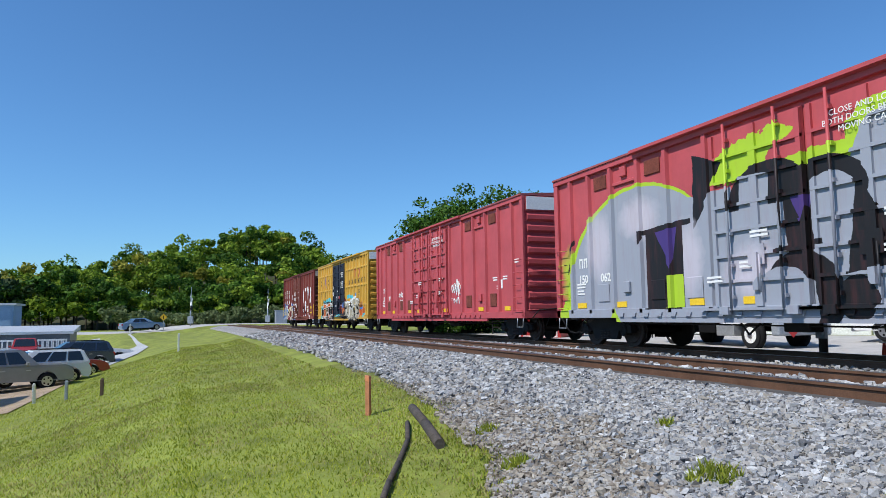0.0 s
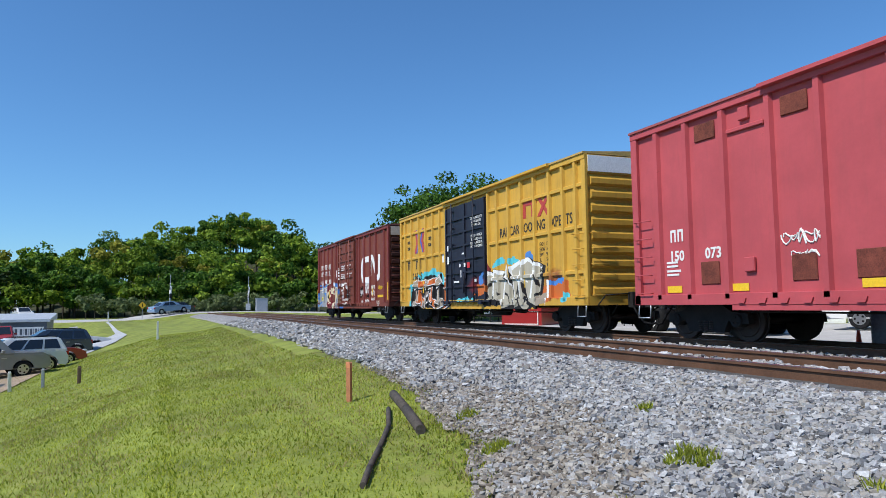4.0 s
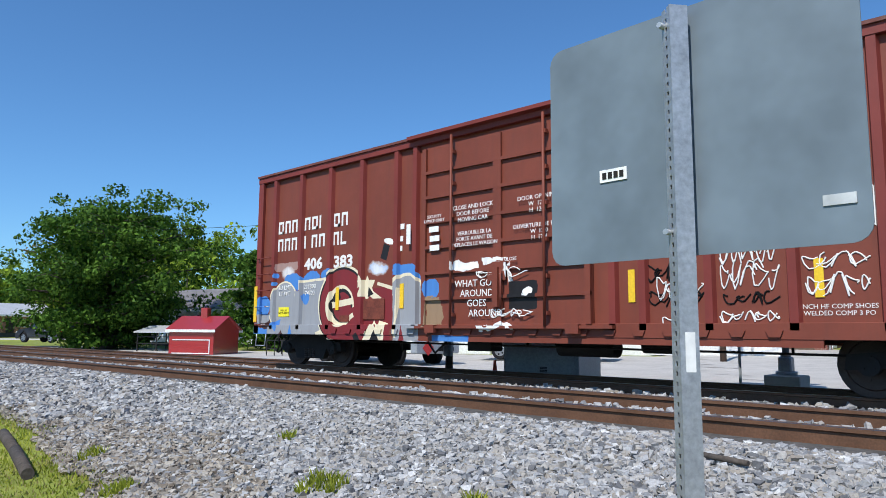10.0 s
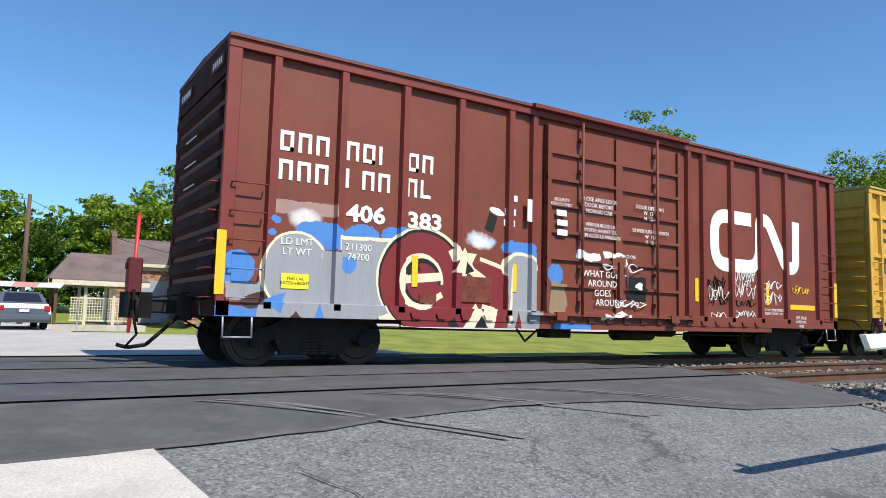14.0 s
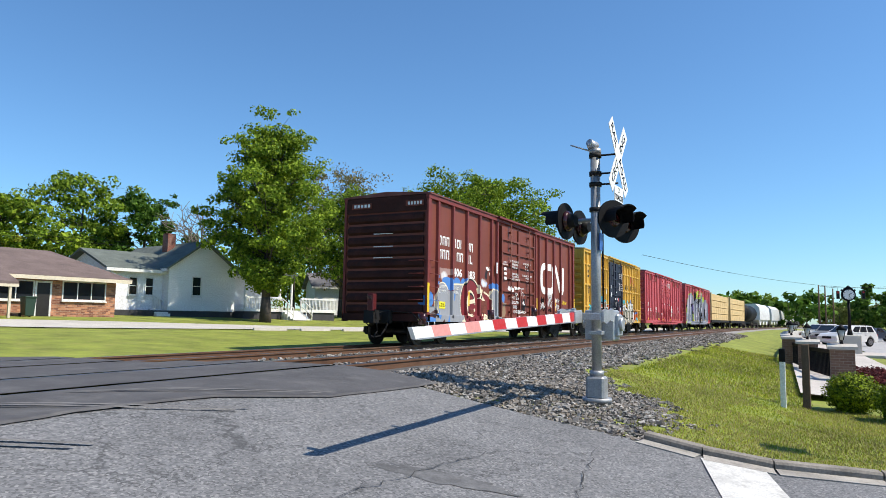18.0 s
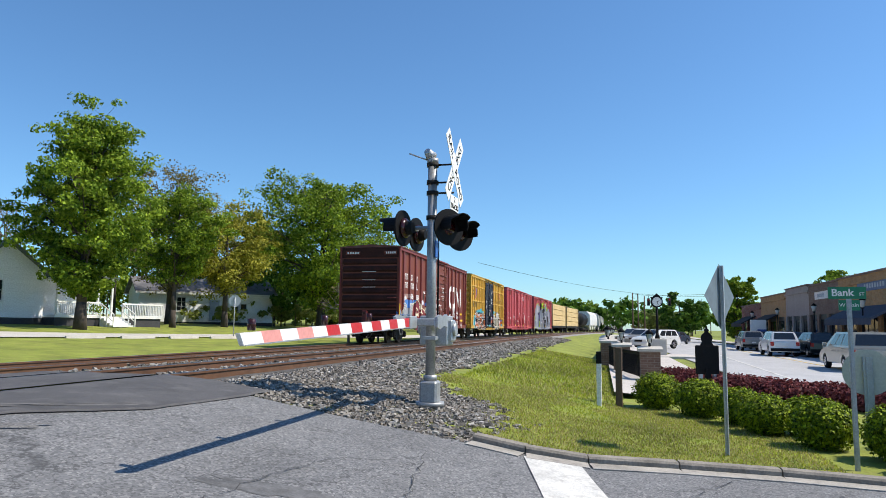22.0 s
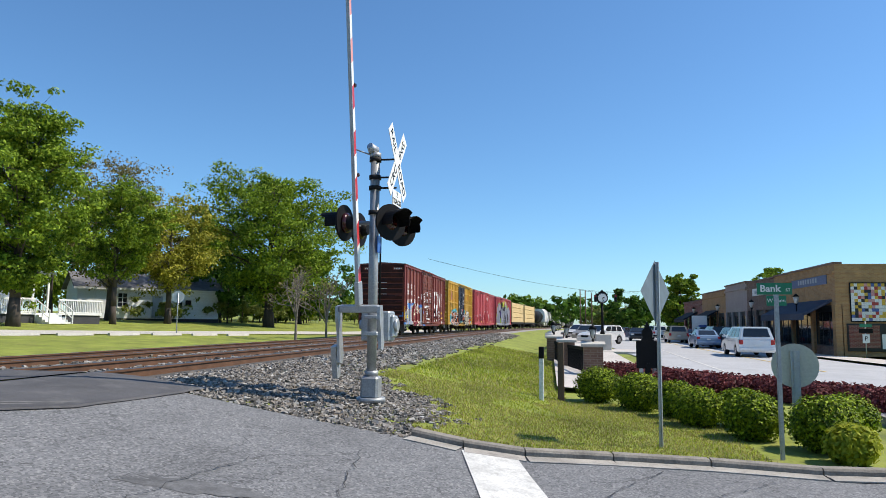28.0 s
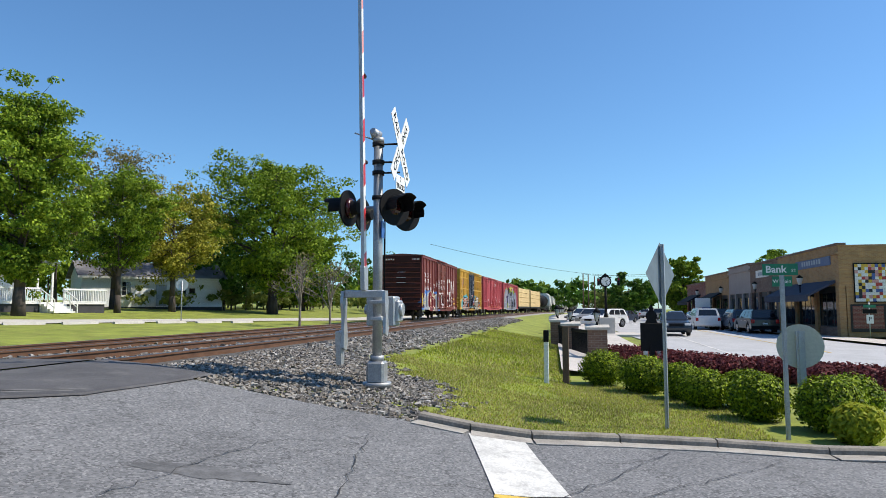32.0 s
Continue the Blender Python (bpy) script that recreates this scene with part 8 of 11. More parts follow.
M["cab_grey"] = surface("blue_grey_cabinet", (0.33, 0.36, 0.40), 0.06, 1.2, 20, 0.5, 0.2, 0.04)
M["cone"] = plain("orange_cone", (0.75, 0.10, 0.03), 0.5)


def gable(parent, x0, x1, y0, y1, z_eave, z_ridge, over=0.4, along="x", mat="shingle", wall=None, hip=(0, 0), thick=0.14):
    """A pitched roof over a rectangle, its ridge along one axis; hip: how far the ridge stops short at each end."""
    def P(u, v, z):
        return (u, v, z) if along == "x" else (v, u, z)
    a0, a1, b0, b1 = (x0, x1, y0, y1) if along == "x" else (y0, y1, x0, x1)
    mid = (b0 + b1) / 2
    slope = (z_ridge - z_eave) / (mid - b0)
    ze = z_eave - slope * over
    u0, u1 = a0 - over, a1 + over
    bm = bmesh.new()
    for s, e in ((-1, b0 - over), (1, b1 + over)):
        q = [P(u0, e, ze), P(u1, e, ze), P(u1 - hip[1], mid, z_ridge), P(u0 + hip[0], mid, z_ridge)]
        lo, hi = [bm.verts.new(p) for p in q], [bm.verts.new((p[0], p[1], p[2] + thick)) for p in q]
        bm.faces.new(hi)
        bm.faces.new(lo[::-1])
        for i in range(4):
            bm.faces.new((lo[i], lo[(i + 1) % 4], hi[(i + 1) % 4], hi[i]))
    for k, (u, un) in enumerate(((u0, u0 + hip[0]), (u1, u1 - hip[1]))):
        if hip[k]:
            q = [P(u, b0 - over, ze), P(u, b1 + over, ze), P(un, mid, z_ridge)]
            lo, hi = [bm.verts.new(p) for p in q], [bm.verts.new((p[0], p[1], p[2] + thick)) for p in q]
            bm.faces.new(hi)
            bm.faces.new(lo[::-1])
    roof = part("roof", finish(bm), M[mat], parent)
    if wall:
        for k, u in enumerate((a0, a1)):
            if not hip[k]:
                bm = bmesh.new()
                s = 0.15 if k == 0 else -0.15
                q = [P(u, b0, z_eave), P(u, b1, z_eave), P(u, mid, z_ridge)] + [P(u + s, b0, z_eave), P(u + s, b1, z_eave), P(u + s, mid, z_ridge)]
                v = [bm.verts.new(p) for p in q]
                for f in ((0, 1, 2), (5, 4, 3), (0, 3, 4, 1), (1, 4, 5, 2), (2, 5, 3, 0)):
                    bm.faces.new([v[i] for i in f])
                part("gable_wall", finish(bm), M[wall], parent)
    bm = bmesh.new()
    for e in (b0 - over, b1 + over):
        p, q = P(u0, e - 0.03, ze - 0.1), P(u1, e + 0.03, ze + thick * 0.7)
        box(bm, min(p[0], q[0]), max(p[0], q[0]), min(p[1], q[1]), max(p[1], q[1]), p[2], q[2])
    part("fascia", bm, M["cream"] if mat == "shingle" else M["white"], roof)
    return roof


def walls(parent, x0, x1, y0, y1, z0, z1, mat, t=0.2):
    """Four walls of a block, each a mesh of its own, closed above by the roof."""
    part("wall", bm_box(x0, x1, y0, y0 + t, z0, z1), M[mat], parent)
    part("wall", bm_box(x0, x1, y1 - t, y1, z0, z1), M[mat], parent)
    part("wall", bm_box(x0, x0 + t, y0 + t, y1 - t, z0, z1), M[mat], parent)
    part("wall", bm_box(x1 - t, x1, y0 + t, y1 - t, z0, z1), M[mat], parent)


def rail_fence(parent, x0, x1, y, z, h, mat, pitch=0.14, name="railing", drop=0.0):
    n = int((x1 - x0) / pitch)
    me = mesh_of(bm_box(-0.02, 0.02, -0.02, 0.02, 0.08, h), M[mat], "bar")
    bm = bmesh.new()
    vs = box(bm, x0, x1, y - 0.03, y + 0.03, z + h + 0.05, z + h + 0.08)
    for v in vs:
        if v.co.x > (x0 + x1) / 2:
            v.co.z -= drop
    r = part(name, bm, M[mat], parent)
    for i in range(n + 1):
        shared("bar", me, r, Matrix.Translation((x0 + (x1 - x0) * i / n, y, z - drop * i / n)))
    for zz in (0.06, h):
        bm = bmesh.new()
        vs = box(bm, x0, x1, y - 0.04, y + 0.04, z + zz - 0.03, z + zz + 0.05)
        for v in vs:
            if v.co.x > (x0 + x1) / 2:
                v.co.z -= drop
        part("rail_board", bm, M[mat], r)
    return r


def lamp_post(x, y, h, seed=0):
    z = ground_z(x, y)
    t = thing("street_lamp", pose(x, y, z), "black cast street lamp with a lantern head", "street lamp", "lamps along the main street")
    bm = bmesh.new()
    tube(bm, (0, 0, 0), (0, 0, 0.5), 0.11, 10, 0.07)
    tube(bm, (0, 0, 0.5), (0, 0, h - 0.7), 0.05, 8, 0.04)
    part("pole", bm, M["black"], t)
    bm = bmesh.new()
    tube(bm, (0, 0, h - 0.62), (0, 0, h - 0.2), 0.1, 8, 0.19)
    part("lantern_glass", bm, M["lantern"], t)
    bm = bmesh.new()
    tube(bm, (0, 0, h - 0.2), (0, 0, h), 0.23, 8, 0.03)
    tube(bm, (0, 0, h - 0.7), (0, 0, h - 0.62), 0.06, 8, 0.11)
    part("lantern_cap", bm, M["black"], t)
    return t


def utility_pole(x, y, h, label, arms=(), z0=None, r=0.13, drum=False, lean=0.0):
    z = (ground_z(x, y) if z0 is None else z0) - 0.1
    t = thing("utility_pole", pose(x, y, z, 0, lean, 0), label, "pole")
    bm = bmesh.new()
    tube(bm, (0, 0, 0), (0, 0, h), r, 10, r * 0.7)
    part("pole", bm, M["pole_wood"], t)
    for az, aw, yaw in arms:
        ca, sa = math.cos(radians(yaw)), math.sin(radians(yaw))
        bm = bmesh.new()
        tube(bm, (-aw * ca, -aw * sa, az), (aw * ca, aw * sa, az), 0.06, 6)
        arm = part("crossarm", bm, M["pole_wood"], t)
        for k in (-0.9, -0.45, 0.45, 0.9):
            bm = bmesh.new()
            tube(bm, (aw * ca * k, aw * sa * k, az), (aw * ca * k, aw * sa * k, az + 0.2), 0.045, 6, 0.03)
            part("insulator", bm, M["cab_grey"], arm)
    if drum:
        bm = bmesh.new()
        tube(bm, (0.35, 0, h - 1.9), (0.35, 0, h - 1.0), 0.24, 12)
        part("transformer", bm, M["cab_grey"], t)
    return t


def wire(pts, label, r=0.012, sag=0.4):
    bm = bmesh.new()
    last = None
    for k, (a, b) in enumerate(zip(pts, pts[1:])):
        a, b = Vector(a), Vector(b)
        side = Vector((a.y - b.y, b.x - a.x, 0)).normalized() * r
        for i in range(1 if k else 0, 9):
            f = i / 8
            q = a.lerp(b, f) - Vector((0, 0, sag * 4 * f * (1 - f)))
            ring = [bm.verts.new(q + o) for o in (side, Vector((0, 0, r)), -side, Vector((0, 0, -r)))]
            for j in range(4 if last else 0):
                bm.faces.new((last[j], last[(j + 1) % 4], ring[(j + 1) % 4], ring[j]))
            last = ring
    return tagged(mesh_ob("overhead_wire", bm, M["black"]), label, "wire")


M["lantern"] = plain("frosted_lantern_glass", (0.55, 0.55, 0.52), 0.35)


# ---- north side, beyond the railway ----
def ranch_house():
    h = thing("brick_house", pose(8.7, 31.2, 0, 0, 0, -8), "low mottled-brick ranch house with brown shingle roof", "house")
    walls(h, 0, 19.1, 0, 9, 0.0, 2.75, "brick_house")
    gable(h, 0, 19.1, 0, 9, 2.75, 4.25, 0.6, "x", "shingle", "cream", (0, 2.2))
    # porch with its own low roof
    bm = bmesh.new()
    prism(bm, [(-2.3, 2.08), (0.6, 3.1), (0.6, 3.24), (-2.3, 2.22)], 5.9, 12.9, "x")
    porch = part("porch_roof", finish(bm), M["shingle"], h)
    part("porch_beam", bm_box(5.9, 12.9, -2.3, -2.16, 1.95, 2.1), M["cream"], porch)
    part("porch_gable_panel", finish(prism(bmesh.new(), [(-2.2, 2.1), (0, 2.1), (0, 2.86)], 5.92, 5.98, "x")), M["cream"], porch)
    for x in (6.0, 9.2, 11.1, 12.5):
        part("porch_post", bm_box(x, x + 0.11, -2.26, -2.15, -0.1, 2.0), M["cream"], h)
    part("porch_floor", bm_box(5.9, 12.9, -2.3, 0, -0.2, 0.12), M["concrete"], h)
    rail_fence(h, 6.4, 9.2, -1.9, 0.1, 0.95, "cream", 0.13, drop=0.12)
    window(h, 9.0, 9.7, 0.9, 1.95, frame="cream", panes=1, rows=2)
    window(h, 12.1, 14.6, 1.42, 2.35, panes=3)
    window(h, 16.15, 18.45, 1.47, 2.4, panes=3)
    d = part("door", bm_box(14.8, 15.45, -0.04, 0.02, 0.3, 2.3), M["dark_metal"], h)
    part("door_frame", bm_box(14.7, 15.55, -0.03, 0.01, 0.3, 2.4), M["white"], d)
    part("door_step", bm_box(14.5, 15.8, -1.0, 0, 0.0, 0.24), M["concrete"], h)
    d = part("door", bm_box(7.6, 8.5, -0.04, 0.02, 0.12, 2.1), M["white"], h)
    bm = bmesh.new()
    tube(bm, (13.0, 3.2, 3.8), (13.0, 3.2, 4.5), 0.06, 8)
    part("vent_pipe", bm, M["black"], h)
    return h


ranch_house()


def wheelie_bin(x, y):
    b = thing("wheelie_bin", pose(x, y, ground_z(x, y), 0, 0, -8), "dark green plastic wheelie bin beside the house", "bin")
    bm = bmesh.new()
    vs = box(bm, -0.26, 0.26, -0.3, 0.3, 0.05, 0.95, 0.02)
    for v in bm.verts:
        if v.co.z < 0.3:
            v.co.x *= 0.82
            v.co.y *= 0.82
    part("body", bm, M["bin_green"], b)
    part("lid", bm_box(-0.29, 0.29, -0.34, 0.33, 0.95, 1.03, 0.02), M["bin_green"], b)
    for s in (-1, 1):
        bm = bmesh.new()
        tube(bm, (s * 0.2, 0.26, 0.1), (s * 0.27, 0.26, 0.1), 0.1, 12)
        part("wheel", bm, M["tyre"], b)


M["bin_green"] = plain("dark_green_plastic", (0.02, 0.05, 0.035), 0.5)
wheelie_bin(22.4, 28.3)


def white_house():
    z = 0.75
    h = thing("white_house", pose(34.5, 30.5, z, 0, 0, -12), "white clapboard house with grey-green roof and a porch", "house")
    walls(h, -4.7, -1.2, 0.8, 7.5, 0.25, 2.95, "siding")
    walls(h, -1.2, 3.9, 0.0, 9, 0.25, 3.15, "siding")
    part("foundation", bm_box(-4.72, 3.92, 0.02, 8.9, -0.4, 0.25), M["foundation"], h)
    gable(h, -4.7, 1.5, 0.8, 7.5, 2.95, 4.15, 0.5, "x", "shingle_green", "siding")
    gable(h, -1.2, 3.9, 0.0, 9, 3.15, 4.95, 0.35, "y", "shingle_green", "siding")
    part("chimney", bm_box(0.4, 1.0, 3.2, 3.9, 3.5, 5.75), M["brick_red"], h)
    for x in (-3.45, -2.35):
        window(h, x, x + 0.5, 1.25, 2.35, 0.8, panes=1, rows=2)
    window(h, 0.55, 1.15, 1.3, 2.55, 0.0, panes=1, rows=2)
    part("door", bm_box(-1.85, -1.25, 0.76, 0.82, 0.3, 2.25), M["white"], h)
    for i in range(4):
        part("step", bm_box(-2.1, -1.15, 0.8 - 0.28 * (4 - i), 0.8 - 0.28 * (3 - i), -0.2, 0.05 + 0.1 * i), M["white"], h)
    rail_fence(h, -1.9, -0.9, 0.5, 0.3, 0.9, "white", 0.12, drop=0.5)
    # ramped porch along the street side
    part("porch_deck", bm_box(3.9, 12.6, -1.2, 1.6, 0.3, 0.42), M["white"], h)
    part("porch_lattice", bm_box(3.95, 12.5, -1.1, 1.5, -0.4, 0.3), M["foundation"], h)
    rail_fence(h, 3.9, 7.2, -1.15, 0.4, 0.9, "white")
    rail_fence(h, 9.0, 12.6, -1.15, 0.4, 0.9, "white")
    part("wall", bm_box(3.9, 8.2, 1.6, 1.8, 0.25, 3.1), M["siding"], h)
    bm = bmesh.new()
    prism(bm, [(-1.5, 3.0), (2.2, 3.55), (2.2, 3.68), (-1.5, 3.12)], 3.7, 8.4, "x")
    part("porch_roof", finish(bm), M["shingle_green"], h)
    for x in (4.0, 5.5, 7.0, 8.1):
        part("porch_post", bm_box(x, x + 0.12, -1.15, -1.03, 0.4, 3.05), M["white"], h)
    for k, x in enumerate((7.3, 8.2)):
        for i in range(4):
            part("step", bm_box(7.3, 9.0, -1.2 - 0.3 * (i + 1), -1.2 - 0.3 * i, -0.3, 0.3 - 0.16 * i), M["white"], h) if k == 0 else None
    for x in (7.25, 9.0):
        for q in (0.0, 0.5, 1.0):
            part("stair_post", bm_box(x, x + 0.06, -1.2 - 1.3 * q, -1.14 - 1.3 * q, -0.3, 1.3 - 0.75 * q), M["white"], h)
        for za, zb, r in ((1.3, 0.55, 0.04), (0.8, 0.05, 0.03)):
            bm = bmesh.new()
            tube(bm, (x + 0.03, -1.15, za), (x + 0.03, -2.5, zb), r, 6)
            part("stair_rail", bm, M["white"], h)
    bm = bmesh.new()
    tube(bm, (6.0, -1.0, 2.3), (6.0, -1.0, 1.9), 0.16, 10, 0.12)
    part("flower_basket", bm, M["car_red"], h)
    return h


white_house()


def far_white_house():
    # long low side with a gable end
    h = thing("white_house", pose(57.8, 37.4, 0.9, 0, 0, -42), "long low white house with grey shingle roof", "house")
    walls(h, 0, 13.2, 0, 5, 0, 3.0, "siding")
    gable(h, 0, 13.2, 0, 5, 3.0, 4.3, 0.4, "x", "shingle_grey", "siding")
    window(h, 3.5, 4.3, 1.1, 2.4, panes=2, rows=3)
    window(h, 8.9, 9.5, 1.3, 1.9, panes=1)
    window(h, 9.8, 10.4, 1.3, 1.9, panes=1)
    d = part("door", bm_box(6.6, 7.6, -0.04, 0.02, 0.1, 2.2), M["cab_grey"], h)
    part("door_frame", bm_box(6.5, 7.7, -0.03, 0.01, 0.1, 2.3), M["white"], d)
    part("foundation", bm_box(-0.02, 13.22, -0.02, 5.02, -0.9, 0.02), M["foundation"], h)


far_white_house()
M["drive"] = surface("pale_gravel_drive", (0.50, 0.47, 0.42), 0.12, 0.5, 40, 0.95, bump_s=0.3, dirt=(0.36, 0.33, 0.28), dirt_amt=0.5)


def strip(name, near, far, mat, label, cat="road", lift=0.04, n=60):
    """A paved strip between two lines of plan points, laid over the ground."""
    xs = [near[0][0] + (near[-1][0] - near[0][0]) * i / n for i in range(n + 1)]
    bm = bmesh.new()
    rows = []
    for i, x in enumerate(xs):
        f = i / n
        xf = far[0][0] + (far[-1][0] - far[0][0]) * f
        ya, yb = lerp_pts(near, x), lerp_pts(far, xf)
        rows.append([bm.verts.new((x + (xf - x) * k / 6, ya + (yb - ya) * k / 6, ground_z(x + (xf - x) * k / 6, ya + (yb - ya) * k / 6) + lift)) for k in range(7)])
    for i in range(n):
        for k in range(6):
            bm.faces.new((rows[i][k], rows[i + 1][k], rows[i + 1][k + 1], rows[i][k + 1]))
    return tagged(mesh_ob(name, bm, mat), label, cat, kind="structure")


strip("driveway", [(9.2, 25.5), (20.9, 21.0), (39.4, 16.3), (60, 11), (110, 8)], [(9.4, 28.5), (24.5, 25.2), (42, 19.5), (64, 14), (110, 12)], M["drive"], "pale gravel drive along the grass verge")
for i in range(6):
    f = i / 5
    x, y = 29.0 + 13.5 * f, 18.3 - 4.2 * f
    s = thing("parking_stop", pose(x, y, ground_z(x, y), 0, 0, -22 + (i * 37 % 11) - 5), "weathered concrete parking stop on the verge", "parking stop", "parking stops on the verge")
    bm = bmesh.new()
    prism(bm, [(-0.12, 0), (0.12, 0), (0.07, 0.13), (-0.07, 0.13)], -0.9, 0.9, "x")
    part("bar", finish(bm), M["concrete"], s)

# trees of the north side
tree(36.6, 25.3, 13.8, 4.1, 21, M["leaf_fresh"], "tall leafy green tree in front of the white house", 46000, 0.12, 0.34, 0.2, 170, shape=lambda z: 0.95 - 0.35 * max(0.0, z))
tree(48.1, 26.9, 11.2, 3.6, 22, M["leaf_fresh"], "slender fresh-green tree beside the drive", 22000, 0.115, 0.22, 0.42, 110)
tree(67.5, 23.0, 16.2, 7.0, 23, M["leaf_fresh"], "broad spreading green tree by the far drive", 46000, 0.16, 0.5, 0.24, 190)
tree(56.5, 27.5, 11.6, 4.6, 24, M["leaf_yellow"], "yellow-green tree in spring leaf", 18000, 0.13, 0.28, 0.36, 110)
tree(55.5, 32.5, 14.6, 5.0, 25, M["leaf_budding"], "half-bare tree with budding brownish leaves", 13000, 0.12, 0.28, 0.3, 100)
tree(79, 36, 13, 5.5, 26, M["leaf_deep"], "dark green tree behind the houses", 9000, 0.3, 0.35, 0.15, 40)
tree(86, 27, 12, 5.5, 27, M["leaf_fresh"], "green roadside tree far along the railway", 8000, 0.3, 0.35, 0.15, 40)
tree(18, 62, 15, 6, 31, M["leaf_fresh"], "green tree behind the brick house", 18000, 0.2, 0.3, 0.1, 100)
tree(27, 63, 15.5, 4.2, 32, M["leaf_conifer"], "tall dark evergreen tree", 22000, 0.2, 0.3, 0.08, 110)
tree(11, 66, 10, 5, 33, M["leaf_fresh"], "green tree at the street corner", 18000, 0.2, 0.3, 0.1, 100)
tree(22, 60, 12, 4.5, 34, M["leaf_yellow"], "yellow-green budding tree behind the house", 12000, 0.19, 0.3, 0.15, 80)
for i, (x, y, h, r, mt) in enumerate(((32, 58, 12, 5, "leaf_yellow"), (38, 58, 11, 4.5, "leaf_fresh"), (44, 55, 13.5, 5, "leaf_fresh"), (48, 51, 12, 4, "leaf_deep"), (34, 66, 14, 4, "leaf_budding"))):
    tree(x, y, h, r, 40 + i, M[mt], "tree in new leaf behind the houses", 12000, 0.2, 0.28, 0.15, 80)
for i, (x, y, h, r, mt) in enumerate(((-16, 62, 13, 5, "leaf_fresh"), (-9, 64, 14.5, 5.5, "leaf_deep"), (-2, 66, 10, 5, "leaf_fresh"), (5, 70, 9.5, 5, "leaf_deep"), (-23, 58, 11, 4.5, "leaf_fresh"))):
    tree(x, y, h, r, 140 + i, M[mt], "large green tree behind the town buildings", 16000, 0.2, 0.3, 0.1, 90)
bare_tree(40.2, 9.3, 5.6, 51, "small bare ornamental tree on the grass", 0.32, 120, M["leaf_budding"])
bare_tree(44.5, 8.9, 5.4, 52, "small bare ornamental tree on the grass", 0.32, 120, M["leaf_budding"])
bare_tree(41.5, 36, 11, 53, "tall bare tree beside the house", 0.4)
rng = np.random.default_rng(60)
woods("far_woods", [(60 + i * 3.4 + rng.uniform(-2, 2), 46 - i * 0.55 + rng.uniform(-5, 5), 1.2, rng.uniform(8, 13), rng.uniform(3.2, 5)) for i in range(26)], M["leaf_deep"], "mixed green woods behind the houses", 61, 0.34, 520)
woods("far_woods", [(90 + i * 6 + rng.uniform(-2, 2), 20 - i * 0.2 + rng.uniform(-3, 4), 0.8, rng.uniform(4.5, 6.5), rng.uniform(2.6, 3.6)) for i in range(24)], M["leaf_fresh"], "green trees along the far railway", 62, 0.45, 420)
woods("far_woods", [(-60 + i * 3.6 + rng.uniform(-2, 2), 78 + rng.uniform(-6, 8), 1.0, rng.uniform(9, 14), rng.uniform(3.5, 5.5)) for i in range(44)], M["leaf_fresh"], "green trees behind the town", 63, 0.42, 420)
woods("far_woods", [(34 + i * 2.1 + rng.uniform(-1, 1), 55 - i * 0.45 + rng.uniform(-2, 2), 1.0, rng.uniform(4.5, 7.5), rng.uniform(2.4, 3.6)) for i in range(24)], M["leaf_fresh"], "lower trees and shrubs behind the white house", 65, 0.28, 420)
woods("far_woods", [(68 + rng.uniform(0, 26), 27 + rng.uniform(0, 14), 0.8, rng.uniform(4.5, 8), rng.uniform(2.6, 4)) for i in range(24)], M["leaf_deep"], "shaded woods behind the far drive", 66, 0.28, 420)
M["leaf_dust"] = leaf_mat("dusty_olive_leaves", (0.13, 0.16, 0.04), (0.26, 0.29, 0.08), 0.3)
woods("undergrowth", [(60 + i * 2.2, 30 + rng.uniform(-2, 6) - i * 0.2, 0.3, rng.uniform(2, 3.6), rng.uniform(1.5, 2.4)) for i in range(26)], M["leaf_dust"], "undergrowth below the far trees", 64, 0.25, 300)


def signal_cabinet():
    c = thing("signal_cabinet", pose(-10.2, 8.9, ground_z(-10.2, 9) + 0.02, 0, 0, 14), "large blue-grey metal railway signal cabinet", "cabinet")
    part("body", bm_box(-0.95, 0.95, -0.9, 0.9, 0.12, 2.25, 0.015), M["cab_grey"], c)
    part("plinth", bm_box(-0.8, 0.8, -0.75, 0.75, -0.2, 0.12), M["foundation"], c)
    lid = part("roof", bm_box(-1.02, 1.02, -0.97, 0.97, 2.25, 2.33, 0.012), M["cab_grey"], c)
    part("door", bm_box(-0.86, 0.86, -0.93, -0.9, 0.22, 2.18, 0.008), M["cab_grey"], c)
    for x, z in ((-0.95, 2.14), (0.95, 2.14)):
        part("lifting_lug", bm_box(x - 0.06, x + 0.06, -1.0, -0.9, z - 0.12, z + 0.06, 0.01), M["galv"], c)
    for k in range(4):
        part("vent_slot", bm_box(0.02, 0.22, -0.945, -0.93, 1.72 + k * 0.035, 1.74 + k * 0.035), M["steel_dark"], c)
        part("vent_slot", bm_box(0.0, 0.18, -0.945, -0.93, 0.36 + k * 0.035, 0.38 + k * 0.035), M["steel_dark"], c)
    for x, z in ((-0.3, 1.02), (0.42, 1.05), (0.42, 1.78), (0.1, 1.95)):
        part("latch", bm_box(x - 0.025, x + 0.025, -0.975, -0.93, z - 0.06, z + 0.06, 0.006), M["steel_dark"], c)
    part("label_plate", bm_box(0.951, 0.957, -0.4, -0.1, 1.45, 1.53), M["white"], c)


signal_cabinet()


